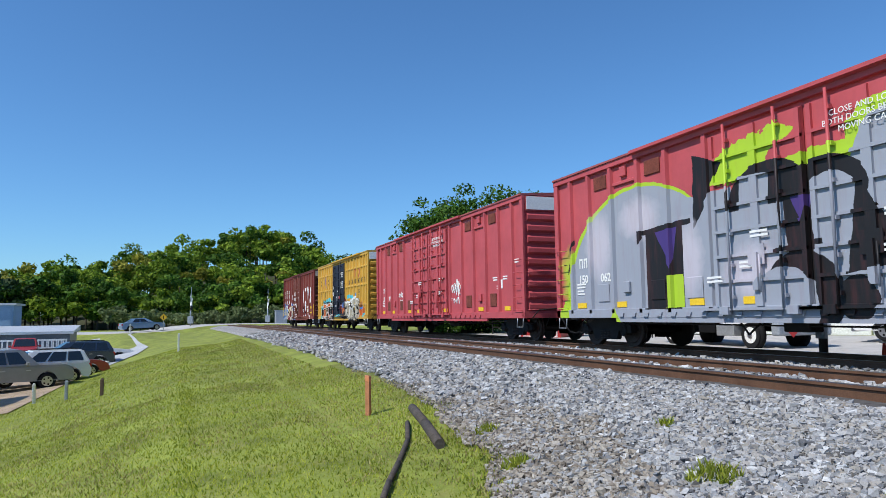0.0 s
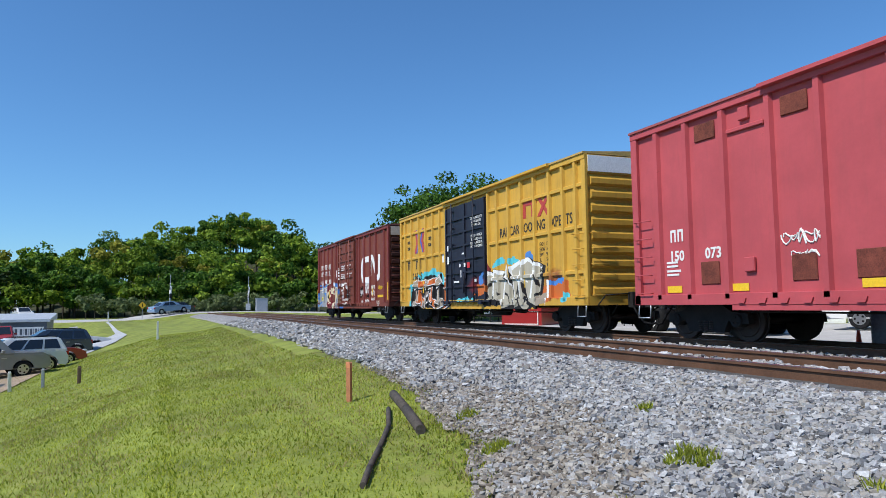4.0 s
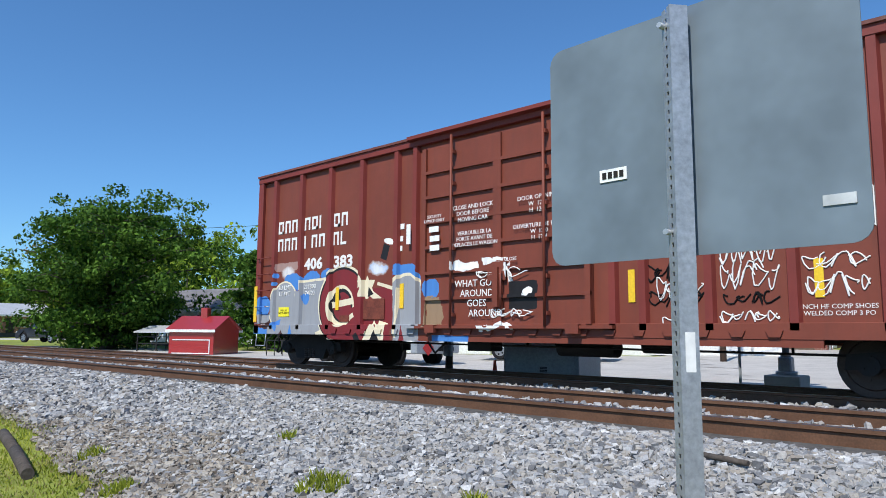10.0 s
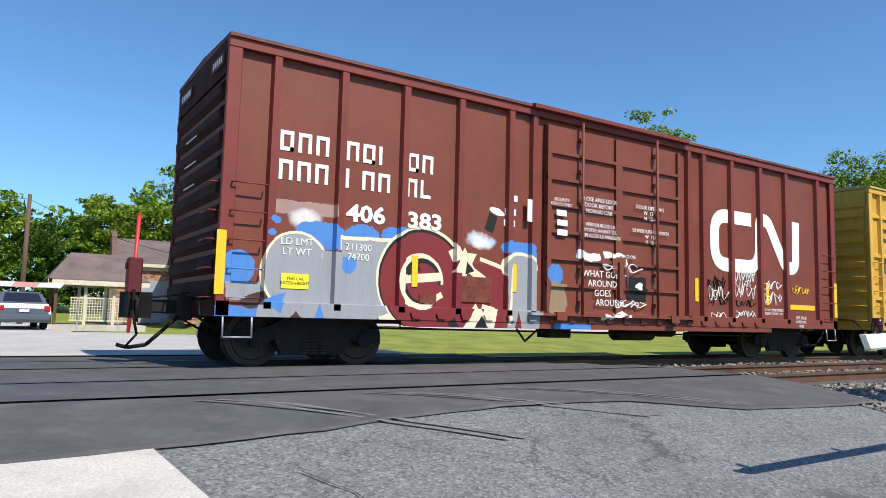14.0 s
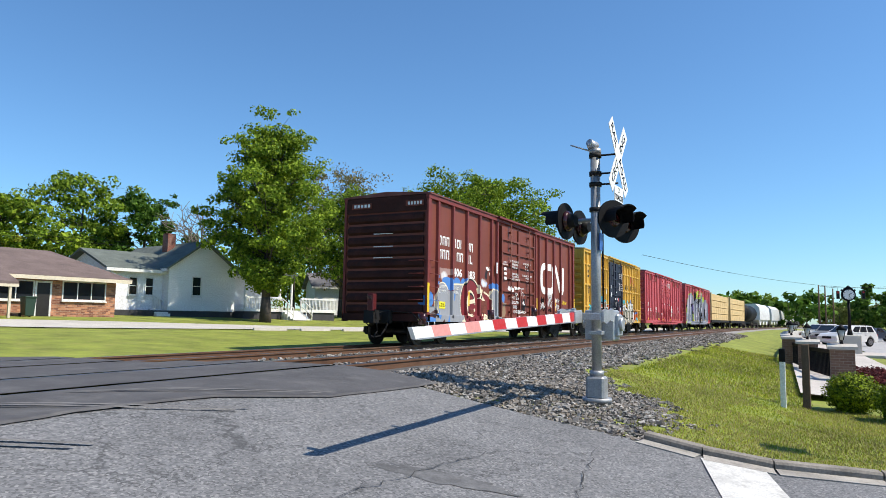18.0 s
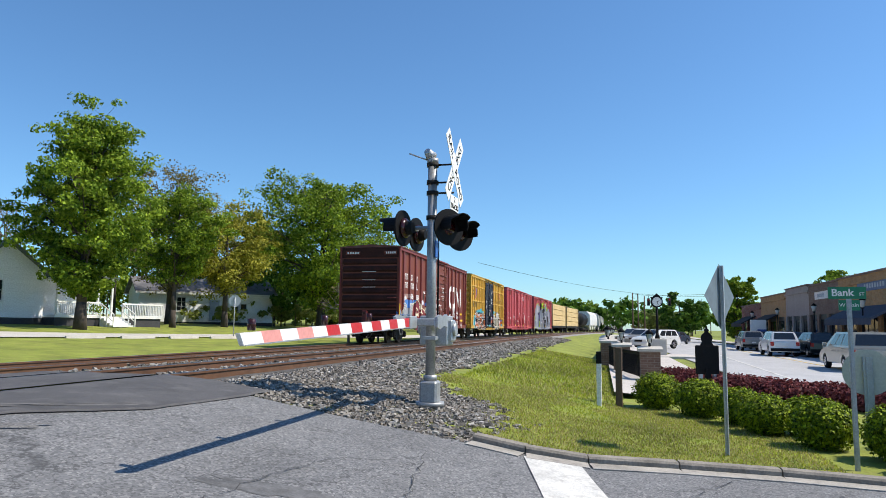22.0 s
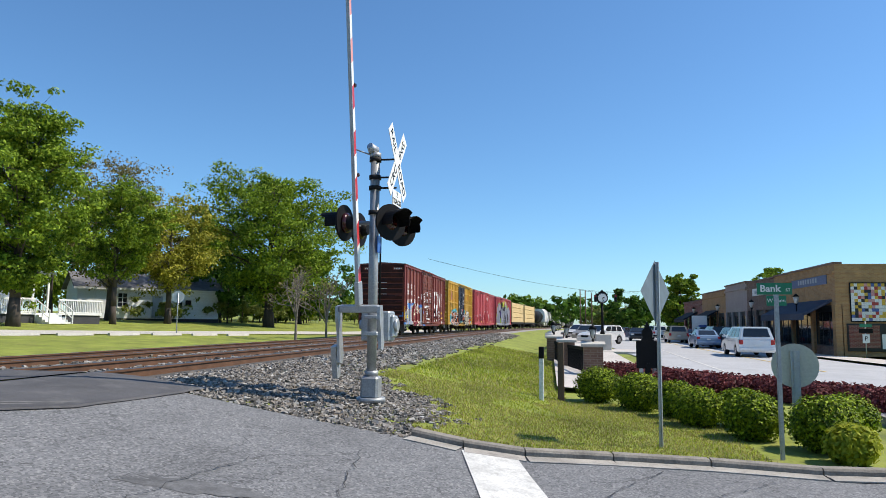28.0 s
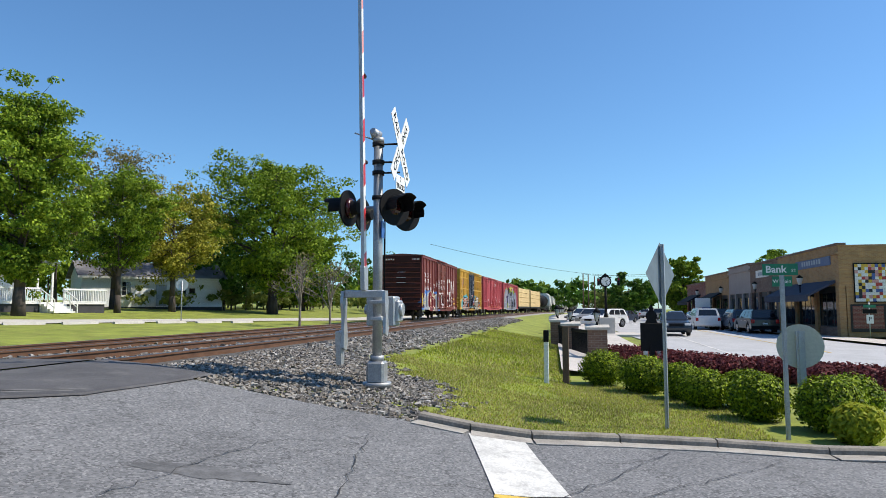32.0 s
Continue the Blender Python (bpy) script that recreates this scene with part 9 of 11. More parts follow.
def meter_pole():
    p = utility_pole(-13.0, 8.1, 6.4, "leaning brown service pole with a grey electric meter", r=0.105, lean=1.6)
    part("meter_box", bm_box(-0.02, 0.24, -0.24, -0.1, 1.05, 1.5, 0.02), M["galv"], p)
    bm = bmesh.new()
    tube(bm, (0.11, -0.24, 1.68), (0.11, -0.12, 1.68), 0.12, 14)
    part("meter", bm, M["white"], p)
    bm = bmesh.new()
    tube(bm, (0.11, -0.12, 1.75), (0.11, -0.1, 6.4), 0.025, 6)
    part("conduit", bm, M["galv"], p)


meter_pole()


def traffic_cone(x, y):
    z = ground_z(x, y)
    c = thing("traffic_cone", pose(x, y, z), "slim orange traffic cone by the cabinet", "cone", "orange cones")
    bm = bmesh.new()
    tube(bm, (0, 0, 0.03), (0, 0, 0.9), 0.13, 12, 0.03)
    part("cone", bm, M["cone"], c)
    part("foot", bm_box(-0.2, 0.2, -0.2, 0.2, 0, 0.035), M["black"], c)


traffic_cone(-11.5, 8.2)
traffic_cone(-9.0, 13.5)
traffic_cone(-13.5, 16.0)


def office():
    # long low block building with a flat overhanging roof
    d = math.hypot(21.4, 10.2)
    h = thing("low_office_building", pose(-32, 18.5, -0.4, 0, 0, math.degrees(math.atan2(10.2, 21.4))), "long low white block building with a flat grey roof", "building")
    walls(h, 0, d, 0, 8, 0, 2.75, "block_white")
    r = part("roof", bm_box(-0.5, d + 0.5, -0.7, 8.5, 2.75, 2.9), M["shingle_grey"], h)
    part("fascia", bm_box(-0.55, d + 0.55, -0.76, -0.7, 2.62, 2.95), M["cab_grey"], r)
    for x in (1.5, 4.6, 7.8, 11.0, 14.2, 17.2, 20.5):
        window(h, x, x + 1.15, 0.95, 2.25, frame="white", panes=1, rows=2)
    for x in (3.4, 9.8, 16.2, 22.3):
        bm = bmesh.new()
        tube(bm, (x, -0.06, 0), (x, -0.06, 2.4), 0.04, 6)
        tube(bm, (x, -0.06, 2.4), (x - 0.3, -0.55, 2.65), 0.04, 6)
        part("downpipe", bm, M["white"], h)
    part("door", bm_box(12.7, 13.6, -0.05, 0.02, 0.02, 2.1), M["car_blue"], h)


office()
part_lot = strip("parking_lot", [(-60, 9.2), (-30, 10.0), (-6, 12.5)], [(-60, 14), (-32, 18.3), (-8, 27)], M["road_pale"], "pale gravel yard beyond the railway")
vehicle("pickup", pose(-14.6, 20.0, ground_z(-14.6, 20) + 0.05, 0, 0, 200), M["car_white"], "white pickup truck parked at the low building", "pickup")


def tank_truck(x, y, z, yaw):
    """Short two-axle tank truck; its rear axle stands over the origin."""
    t = thing("tank_truck", pose(x, y, z, 0, 0, yaw), "white two-axle tank truck with chrome grille and exhaust stack", "truck")
    bm = bmesh.new()
    prism(bm, [(0.86 * math.cos(a * math.pi / 12), 1.86 + 0.76 * math.sin(a * math.pi / 12)) for a in range(24)], -0.75, 2.75, "x")
    finish(bm)
    bmesh.ops.bevel(bm, geom=[e for e in bm.edges if abs(e.verts[0].co.x - e.verts[1].co.x) < 1e-4], offset=0.1, segments=2, affect="EDGES")
    tank = part("tank", bm, M["car_white"], t, smooth=True)
    for k in range(6):
        part("tank_mark", bm_box(-0.4 + k * 0.55, -0.2 + k * 0.55, -0.868, -0.845, 1.94, 1.98), M["black"], tank)
    part("catwalk", bm_box(-0.6, 2.3, -0.22, 0.22, 2.6, 2.66), M["galv"], tank)
    part("chassis", bm_box(-1.35, 5.4, -0.42, 0.42, 0.62, 0.92), M["black"], t)
    part("rear_cabinet", bm_box(-1.5, -0.72, -1.15, 1.15, 0.75, 2.0, 0.04), M["car_white"], t)
    for y, x in ((-1.155, -1.1),):
        bm = bm_box(-0.2, 0.2, -0.006, 0.006, -0.2, 0.2)
        bm.transform(pose(x, y, 1.35) @ Matrix.Rotation(radians(45), 4, "Y"))
        part("hazard_plate", bm, M["red"], t, "red diamond hazard plate")
    part("side_locker", bm_box(0.9, 2.6, -1.1, -0.5, 0.55, 1.0, 0.03), M["black"], t)
    part("step_box", bm_box(2.75, 3.7, -1.15, -0.5, 0.45, 0.85, 0.03), M["galv"], t)
    part("fuel_tank", bm_box(0.9, 2.6, 0.5, 1.1, 0.5, 1.0, 0.08), M["galv"], t)
    # cab with raked screen, sloping bonnet, grille
    bm = bmesh.new()
    prism(bm, [(2.95, 0.85), (4.35, 0.85), (4.35, 1.62), (3.95, 2.42), (3.7, 2.52), (3.0, 2.52)], -1.08, 1.08, "y")
    finish(bm)
    bmesh.ops.bevel(bm, geom=[e for e in bm.edges if abs(e.verts[0].co.y - e.verts[1].co.y) < 1e-4 and e.verts[0].co.z > 1.5], offset=0.1, segments=2, affect="EDGES")
    cab = part("cab", bm, M["car_white"], t)
    part("windscreen", finish(prism(bmesh.new(), [(4.31, 1.72), (4.335, 1.73), (4.01, 2.37), (3.985, 2.36)], -0.95, 0.95, "y")), M["car_glass"], t)
    bm = bmesh.new()
    prism(bm, [(4.34, 0.95), (5.62, 0.95), (5.66, 1.38), (5.5, 1.5), (4.34, 1.68)], -0.8, 0.8, "y")
    finish(bm)
    bmesh.ops.bevel(bm, geom=[e for e in bm.edges if e.verts[0].co.z + e.verts[1].co.z > 2.7], offset=0.08, segments=2, affect="EDGES")
    part("bonnet", bm, M["car_white"], t)
    g = part("grille", bm_box(5.64, 5.7, -0.5, 0.5, 0.98, 1.42, 0.02), M["black"], t)
    for k in range(9):
        part("grille_bar", bm_box(5.69, 5.72, -0.46 + k * 0.11, -0.41 + k * 0.11, 1.0, 1.4), M["chrome"], g)
    part("grille_frame", bm_box(5.66, 5.71, -0.56, 0.56, 1.42, 1.47), M["chrome"], g)
    b = part("bumper", bm_box(5.5, 5.85, -1.15, 1.15, 0.5, 0.92, 0.05), M["cab_grey"], t)
    bm = bm_box(-0.006, 0.006, -0.2, 0.2, -0.2, 0.2)
    bm.transform(pose(5.86, -0.55, 0.72) @ Matrix.Rotation(radians(45), 4, "X"))
    part("hazard_plate", bm, M["red"], b, "red diamond hazard plate")
    part("vent", bm_box(5.85, 5.862, 0.0, 0.8, 0.6, 0.74), M["black"], b)
    for s in (-1, 1):
        y0, y1 = sorted((s * 0.78, s * 1.12))
        bm = bmesh.new()
        prism(bm, [(3.95, 0.95), (4.02, 1.15), (4.25, 1.33), (4.75, 1.33), (5.1, 1.1), (5.3, 0.95), (5.62, 0.95), (5.6, 1.28), (5.2, 1.4), (4.4, 1.52), (3.95, 1.52)], y0, y1, "y")
        part("wing", finish(bm), M["car_white"], t)
        part("headlight", bm_box(5.56, 5.64, *sorted((s * 0.62, s * 1.0)), 1.02, 1.2, 0.02), M["head_light"], t)
        part("side_window", finish(prism(bmesh.new(), [(3.25, 1.7), (4.2, 1.7), (3.88, 2.34), (3.25, 2.34)], *sorted((s * 1.075, s * 1.09)), "y")), M["car_glass"], t)
        part("door_seam", bm_box(3.2, 3.215, *sorted((s * 1.078, s * 1.086)), 0.9, 2.4), M["black"], t)
        bm = bmesh.new()
        tube(bm, (4.25, s * 1.1, 1.75), (4.35, s * 1.34, 1.8), 0.014, 6)
        tube(bm, (4.25, s * 1.1, 2.2), (4.35, s * 1.34, 2.15), 0.014, 6)
        part("mirror_arm", bm, M["chrome"], t)
        part("mirror", bm_box(4.3, 4.4, *sorted((s * 1.3, s * 1.5)), 1.7, 2.2, 0.03), M["chrome"], t)
        for ax, rr in ((0.0, 0.5), (4.5, 0.5)):
            bm = bmesh.new()
            tube(bm, (ax, s * (0.55 if ax == 0 else 0.82), rr), (ax, s * 1.12, rr), rr, 24)
            bmesh.ops.bevel(bm, geom=[e for e in bm.edges if abs(e.verts[0].co.y - e.verts[1].co.y) < 1e-5], offset=0.05, segments=2, affect="EDGES")
            w = part("wheel", bm, M["tyre"], t)
            bm = bmesh.new()
            tube(bm, (ax, s * 1.08, rr), (ax, s * 1.127, rr), 0.29, 16)
            part("rim", bm, M["white"], w)
            bm = bmesh.new()
            tube(bm, (ax, s * 1.1, rr), (ax, s * 1.16, rr), 0.11, 10)
            part("hub", bm, M["chrome"], w)
    bm = bmesh.new()
    tube(bm, (2.85, -0.95, 0.75), (2.85, -0.95, 2.95), 0.085, 12)
    tube(bm, (2.85, -0.95, 2.95), (2.74, -1.02, 3.12), 0.085, 12)
    part("exhaust_stack", bm, M["chrome"], t)
    for x, z in ((-0.5, 2.68), (2.6, 2.68)):
        bm = bmesh.new()
        tube(bm, (x, -0.3, z), (x, -0.3, z + 0.16), 0.09, 12, 0.07)
        part("beacon", bm, M["amber"], t, "amber warning beacon")


M["amber"] = plain("amber_plastic", (0.8, 0.22, 0.02), 0.3)
tank_truck(-24.2, 13.8, -0.6, -3)


# the street to the north
def red_brick_block():
    h = thing("brick_store", pose(-11.9, 41.2, -0.3, 0, 0, 95), "plain red-brick commercial building with white trim", "building")
    walls(h, 0, 24, 0, 14, 0, 3.5, "brick_red")
    gable(h, 0.3, 24, 0, 14, 3.5, 4.7, 0.25, "x", "shingle_grey", "brick_red")
    part("end_coping", bm_box(-0.12, 0.3, -0.15, 14.1, 3.5, 3.72), M["white"], h)
    part("gutter", bm_box(0.3, 24, -0.4, -0.28, 3.36, 3.52), M["white"], h)
    bm = bmesh.new()
    tube(bm, (0.1, -0.12, 0.0), (0.1, -0.12, 3.5), 0.06, 8)
    part("downpipe", bm, M["white"], h)
    part("wood_panel", bm_box(-0.08, -0.004, 0.7, 3.0, 0.05, 1.5), M["pole_wood"], h, "brown boarded-up doorway")
    part("sign_board", bm_box(-0.06, -0.004, 0.5, 1.6, 2.2, 2.75), M["cab_grey"], h)
    for x in (1.6, 9.5):
        part("door", bm_box(x, x + 1.6, -0.06, 0.004, 0.2, 3.0), M["white"], h)
    for x in (5.0, 13.2, 17.4):
        window(h, x, x + 1.4, 1.2, 2.7, panes=1, rows=2)


red_brick_block()


def end_store():
    h = thing("brick_shop", pose(-12.4, 67.5, -0.3, 0, 0, 4), "low red-brick shop with grey doors at the street's end", "building")
    walls(h, 0, 6.5, 0, 5, 0, 4.0, "brick_red")
    part("parapet", bm_box(-0.05, 6.55, -0.06, 0.2, 4.0, 4.15), M["brick_brown"], h)
    part("roof", bm_box(0.02, 6.48, 0.2, 4.98, 3.98, 4.05), M["shingle_grey"], h)
    for x in (0.4, 2.2, 4.4):
        part("door", bm_box(x, x + 1.4, -0.05, 0.004, 0.05, 1.5), M["cab_grey"], h)
    for x in (1.6, 3.4):
        part("sign_board", bm_box(x, x + 1.1, -0.06, 0.004, 2.3, 3.0), M["white"], h)


end_store()
ls = thing("street_light", pose(-9.4, 35.2, -0.3), "slim pale steel street light with one arm", "street light")
bm = bmesh.new()
tube(bm, (0, 0, 0), (0, 0, 4.7), 0.07, 10, 0.045)
part("pole", bm, M["galv"], ls)
bm = bmesh.new()
tube(bm, (0, 0, 4.6), (-0.9, 0, 4.75), 0.03, 6)
part("arm", bm, M["galv"], ls)
part("lamp_head", bm_box(-1.35, -0.85, -0.1, 0.1, 4.7, 4.82, 0.03), M["galv"], ls)


def stepped_hall():
    # brick hall with a stepped gable and a shingled roof running along the street
    h = thing("brick_hall", pose(6.1, 38.9, -0.2, 0, 0, -6), "brown brick hall with a stepped gable end", "building")
    walls(h, 0.3, 9, 0, 9, 0, 3.6, "brick_house")
    gable(h, 0.3, 9, 0, 9, 3.6, 5.3, 0.3, "x", "shingle", "brick_brown")
    g = part("stepped_gable", bm_box(0, 0.3, -0.1, 9.1, 0, 3.7), M["brick_brown"], h)
    for k in range(5):
        part("gable_step", bm_box(0, 0.3, -0.1 + k * 0.85, 9.1 - k * 0.85, 3.7 + k * 0.42, 4.12 + k * 0.42), M["brick_brown"], g)
    part("door", bm_box(1.6, 3.4, -0.06, 0.02, 0.1, 2.6), M["cab_grey"], h)
    part("fascia_board", bm_box(0.3, 9, -0.08, 0.0, 3.2, 3.45), M["cream"], h)


stepped_hall()


def shelter():
    s = thing("picnic_shelter", pose(2.5, 27.0, -0.05), "open shelter with brown shingle hip roof", "shelter")
    gable(s, 0, 3.4, 0, 3.0, 1.95, 3.0, 0.25, "x", "shingle", None, (0.9, 0.9))
    for x in (0.1, 1.2, 2.3, 3.2):
        for y in (0.1, 2.8):
            part("post", bm_box(x - 0.06, x + 0.06, y - 0.06, y + 0.06, -0.15, 2.0), M["pole_wood"] if x < 1 else M["cream"], s)
    part("slab", bm_box(-0.2, 3.6, -0.2, 3.2, -0.25, 0.02), M["concrete"], s)


shelter()
lf = thing("lattice_panel", pose(3.0, 25.5, -0.05, 0, 0, -6), "cream metal lattice panel on short legs", "fence panel")
me_v = mesh_of(bm_box(-0.012, 0.012, -0.012, 0.012, 0.25, 1.1), M["cream"], "lattice_bar")
me_h = mesh_of(bm_box(0, 2.1, -0.01, 0.01, -0.012, 0.012), M["cream"], "lattice_bar")
fr = part("frame", bm_box(0, 2.1, -0.03, 0.03, 1.1, 1.16), M["cream"], lf)
part("frame", bm_box(0, 2.1, -0.03, 0.03, 0.2, 0.26), M["cream"], lf)
for i in range(22):
    shared("lattice_bar", me_v, lf, Matrix.Translation((0.05 + i * 0.095, 0, 0)))
for i in range(7):
    shared("lattice_bar", me_h, lf, Matrix.Translation((0, 0, 0.36 + i * 0.11)))
for x in (0.3, 1.8):
    part("leg", bm_box(x - 0.03, x + 0.03, -0.03, 0.03, -0.15, 0.2), M["galv"], lf)
rp = thing("red_post", pose(4.8, 22.8, -0.2, 0, 1.5, 0), "tall thin red-painted steel post", "post")
bm = bmesh.new()
tube(bm, (0, 0, 0), (0, 0, 4.5), 0.07, 10)
part("post", bm, M["red"], rp)
part("cap", bm_box(-0.08, 0.08, -0.08, 0.08, 4.5, 4.54), M["red"], rp)
utility_pole(1.6, 34.2, 6.6, "grey-brown utility pole by the shelter")
wire([(-11, 22.2, 6.6), (1.6, 34.2, 6.0), (12, 42, 4.2)], "black service wire over the shelter", 0.014, 0.5)
vehicle("sedan", pose(1.45, 24.9, far_road_z(2, 25) + 0.02, 0, 0, 94), M["car_slate"], "slate grey sedan stopped in the north street", "car")
vehicle("sedan", pose(-2.4, 38.2, far_road_z(-1, 38) + 0.02, 0, 0, 100), M["car_white"], "white sedan parked at the street", "car")
vehicle("suv", pose(-3.4, 46.6, far_road_z(-3, 47) + 0.02, 0, 0, 95), M["car_black"], "black sport utility car in the street", "car")
vehicle("sedan", pose(-9.9, 43.2, -0.2, 0, 0, -76), M["car_navy"], "dark sedan parked by the brick building", "car")
utility_pole(-11, 22.2, 8.0, "brown utility pole with a crossarm", ((7.3, 1.0, 20),))
utility_pole(-10.3, 43, 8.2, "utility pole with transformer and crossarm", ((7.6, 1.1, 10),), drum=True)
wire([(-45, 14, 7.2), (-11, 22.2, 7.0), (-10.3, 43, 7.4), (-8, 75, 8.6)], "black overhead wire along the street")
wire([(-10.3, 43, 7.0), (14, 42, 6.4), (50, 48, 7.6)], "black overhead wire behind the brick house", 0.014)
wire([(-10.3, 43, 6.7), (14, 42, 6.1), (50, 48, 7.3)], "black overhead wire behind the brick house", 0.014)


def street_post(x, y, h, plate, label, mat, cat):
    z = ground_z(x, y)
    s = thing(cat.replace(" ", "_"), pose(x, y, z), label, cat)
    bm = bmesh.new()
    tube(bm, (0, 0, 0), (0, 0, h), 0.03, 8)
    part("post", bm, M["galv"], s)
    w, hh = plate
    part("plate", bm_box(-w / 2, w / 2, -0.045, -0.032, h - hh, h, 0.004), mat, s)
    return s


M["stop_red"] = plain("stop_red", (0.5, 0.02, 0.03), 0.4)
s1 = street_post(6.5, 19.4, 2.2, (0.9, 0.3), "black and white one-way arrow sign on a post", M["black"], "arrow sign")
part("arrow", finish(prism(bmesh.new(), [(-0.38, 2.0), (0.1, 2.0), (0.1, 1.94), (0.38, 2.05), (0.1, 2.16), (0.1, 2.1), (-0.38, 2.1)], -0.052, -0.046, "y")), M["sign_white"], s1)
street_post(8.7, 23.0, 2.7, (0.8, 0.18), "green street name sign on a grey post", M["green_sign"], "street sign")
ss = thing("stop_sign", pose(39.5, 16.6, ground_z(39.5, 16.6), 0, 0, 120), "octagonal stop sign by the drive, seen from behind", "stop sign")
bm = bmesh.new()
tube(bm, (0, 0, 0), (0, 0, 2.5), 0.03, 8)
part("post", bm, M["galv"], ss)
part("plate", finish(prism(bmesh.new(), [(0.38 * math.cos(radians(22.5 + 45 * i)), 2.25 + 0.38 * math.sin(radians(22.5 + 45 * i))) for i in range(8)], -0.05, -0.035, "y")), M["galv"], ss)
part("red_face", finish(prism(bmesh.new(), [(0.37 * math.cos(radians(22.5 + 45 * i)), 2.25 + 0.37 * math.sin(radians(22.5 + 45 * i))) for i in range(8)], -0.054, -0.0505, "y")), M["stop_red"], ss)
for i, x in enumerate((10.6, 11.5, 11.9)):
    b = thing("mailbox", pose(x, 25.6, ground_z(x, 25.6), 0, (0, -9, 8)[i], 0), ("black mailbox on a wooden post", "grey mailbox on a leaning post", "pale mailbox on a leaning post")[i], "mailbox", "mailboxes by the drive")
    part("post", bm_box(-0.06, 0.06, -0.06, 0.06, -0.1, 1.0), M["pole_wood"] if i < 2 else M["cab_grey"], b)
    bm = bmesh.new()
    box(bm, -0.09, 0.09, -0.25, 0.25, 1.0, 1.12)
    tube(bm, (0, -0.25, 1.12), (0, 0.25, 1.12), 0.09, 12)
    part("box", bm, (M["black"], M["galv"], M["white"])[i], b)


# ---- main street to the east ----
M["main_road"] = surface("bleached_street", (0.40, 0.40, 0.405), 0.1, 0.4, 40, 0.9, bump_s=0.15, dirt=(0.28, 0.28, 0.28), dirt_amt=0.5)
strip("main_street", [(9.3, -12.6), (16, -12.4), (30, -10.6), (60, -10.0), (220, -12)], [(9.3, -34), (20, -23), (40, -20.6), (60, -20), (220, -21)], M["main_road"], "sun-bleached grey main street", lift=0.05, n=80)
M["paver"] = surface("pale_pavement", (0.5, 0.46, 0.42), 0.12, 0.6, 30, 0.9, bump_s=0.2)
strip("pavement_south", [(28, -21.4), (40, -20.6), (60, -20), (220, -21)], [(28, -25), (44, -22.6), (60, -22.6), (220, -23)], M["paver"], "pale concrete pavement along the shops", "pavement", 0.16, 60)
strip("pavement_north", [(18, -6.2), (30, -6.0), (60, -6.0), (110, -7)], [(18, -9.2), (30, -9.4), (50, -9.4), (110, -9.6)], M["paver"], "pale paved walk along the fence", "pavement", 0.12, 60)
strip("edge_line", [(17, -12.5), (24, -12.2), (54, -13.3), (110, -14.2)], [(17, -12.62), (24, -12.32), (54, -13.42), (110, -14.32)], M["road_white"], "faded white edge line on the street", "road marking", 0.062, 40)
strip("centre_line", [(30, -16.4), (110, -17.0)], [(30, -16.52), (110, -17.12)], M["road_yellow"], "faded yellow centre line", "road marking", 0.062, 40)


def clipped_hedge():
    rng = np.random.default_rng(71)
    t = thing("burgundy_hedge", pose(0, 0, 0), "low clipped hedge of burgundy-leaved shrubs", "hedge")
    pts = [(23.6, -8.2), (21.6, -9.4), (19.4, -10.8), (17.8, -12.2), (16.2, -13.4)]
    bl = []
    for a, b in zip(pts, pts[1:]):
        for i in range(7):
            f = i / 7
            x, y = a[0] + (b[0] - a[0]) * f, a[1] + (b[1] - a[1]) * f
            for k in range(2):
                xx, yy = x + rng.uniform(-0.3, 0.3) + 0.5 * k, y + rng.uniform(-0.3, 0.3) + 0.2 * k
                bl.append(((xx, yy, ground_z(xx, yy) + 0.22), (0.6, 0.6, 0.29), 1000))
    quads_ob("leaves", leaf_cloud(bl, 0.05, rng, 0.6, 0.18), M["leaf_red"], t)
    bm = bmesh.new()
    for c, r, n in bl[::2]:
        tube(bm, (c[0], c[1], c[2] - 0.5), (c[0], c[1], c[2] + 0.15), 0.02, 5, 0.006)
    part("stems", bm, M["bark"], t)


clipped_hedge()
for i, (x, y, w, h) in enumerate(((16.3, -7.1, 1.05, 0.75), (15.2, -7.85, 1.0, 0.74), (14.4, -8.45, 0.85, 0.68), (13.35, -8.65, 0.9, 0.66), (13.6, -9.4, 0.9, 0.66), (12.2, -9.25, 0.95, 0.72), (11.35, -10.0, 1.0, 0.78), (12.5, -10.7, 0.95, 0.72))):
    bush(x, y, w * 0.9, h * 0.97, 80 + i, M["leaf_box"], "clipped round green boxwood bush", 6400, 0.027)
bush(10.45, -10.0, 0.6, 0.5, 95, M["leaf_light"], "small yellow-green leafy shrub", 1800, 0.05)


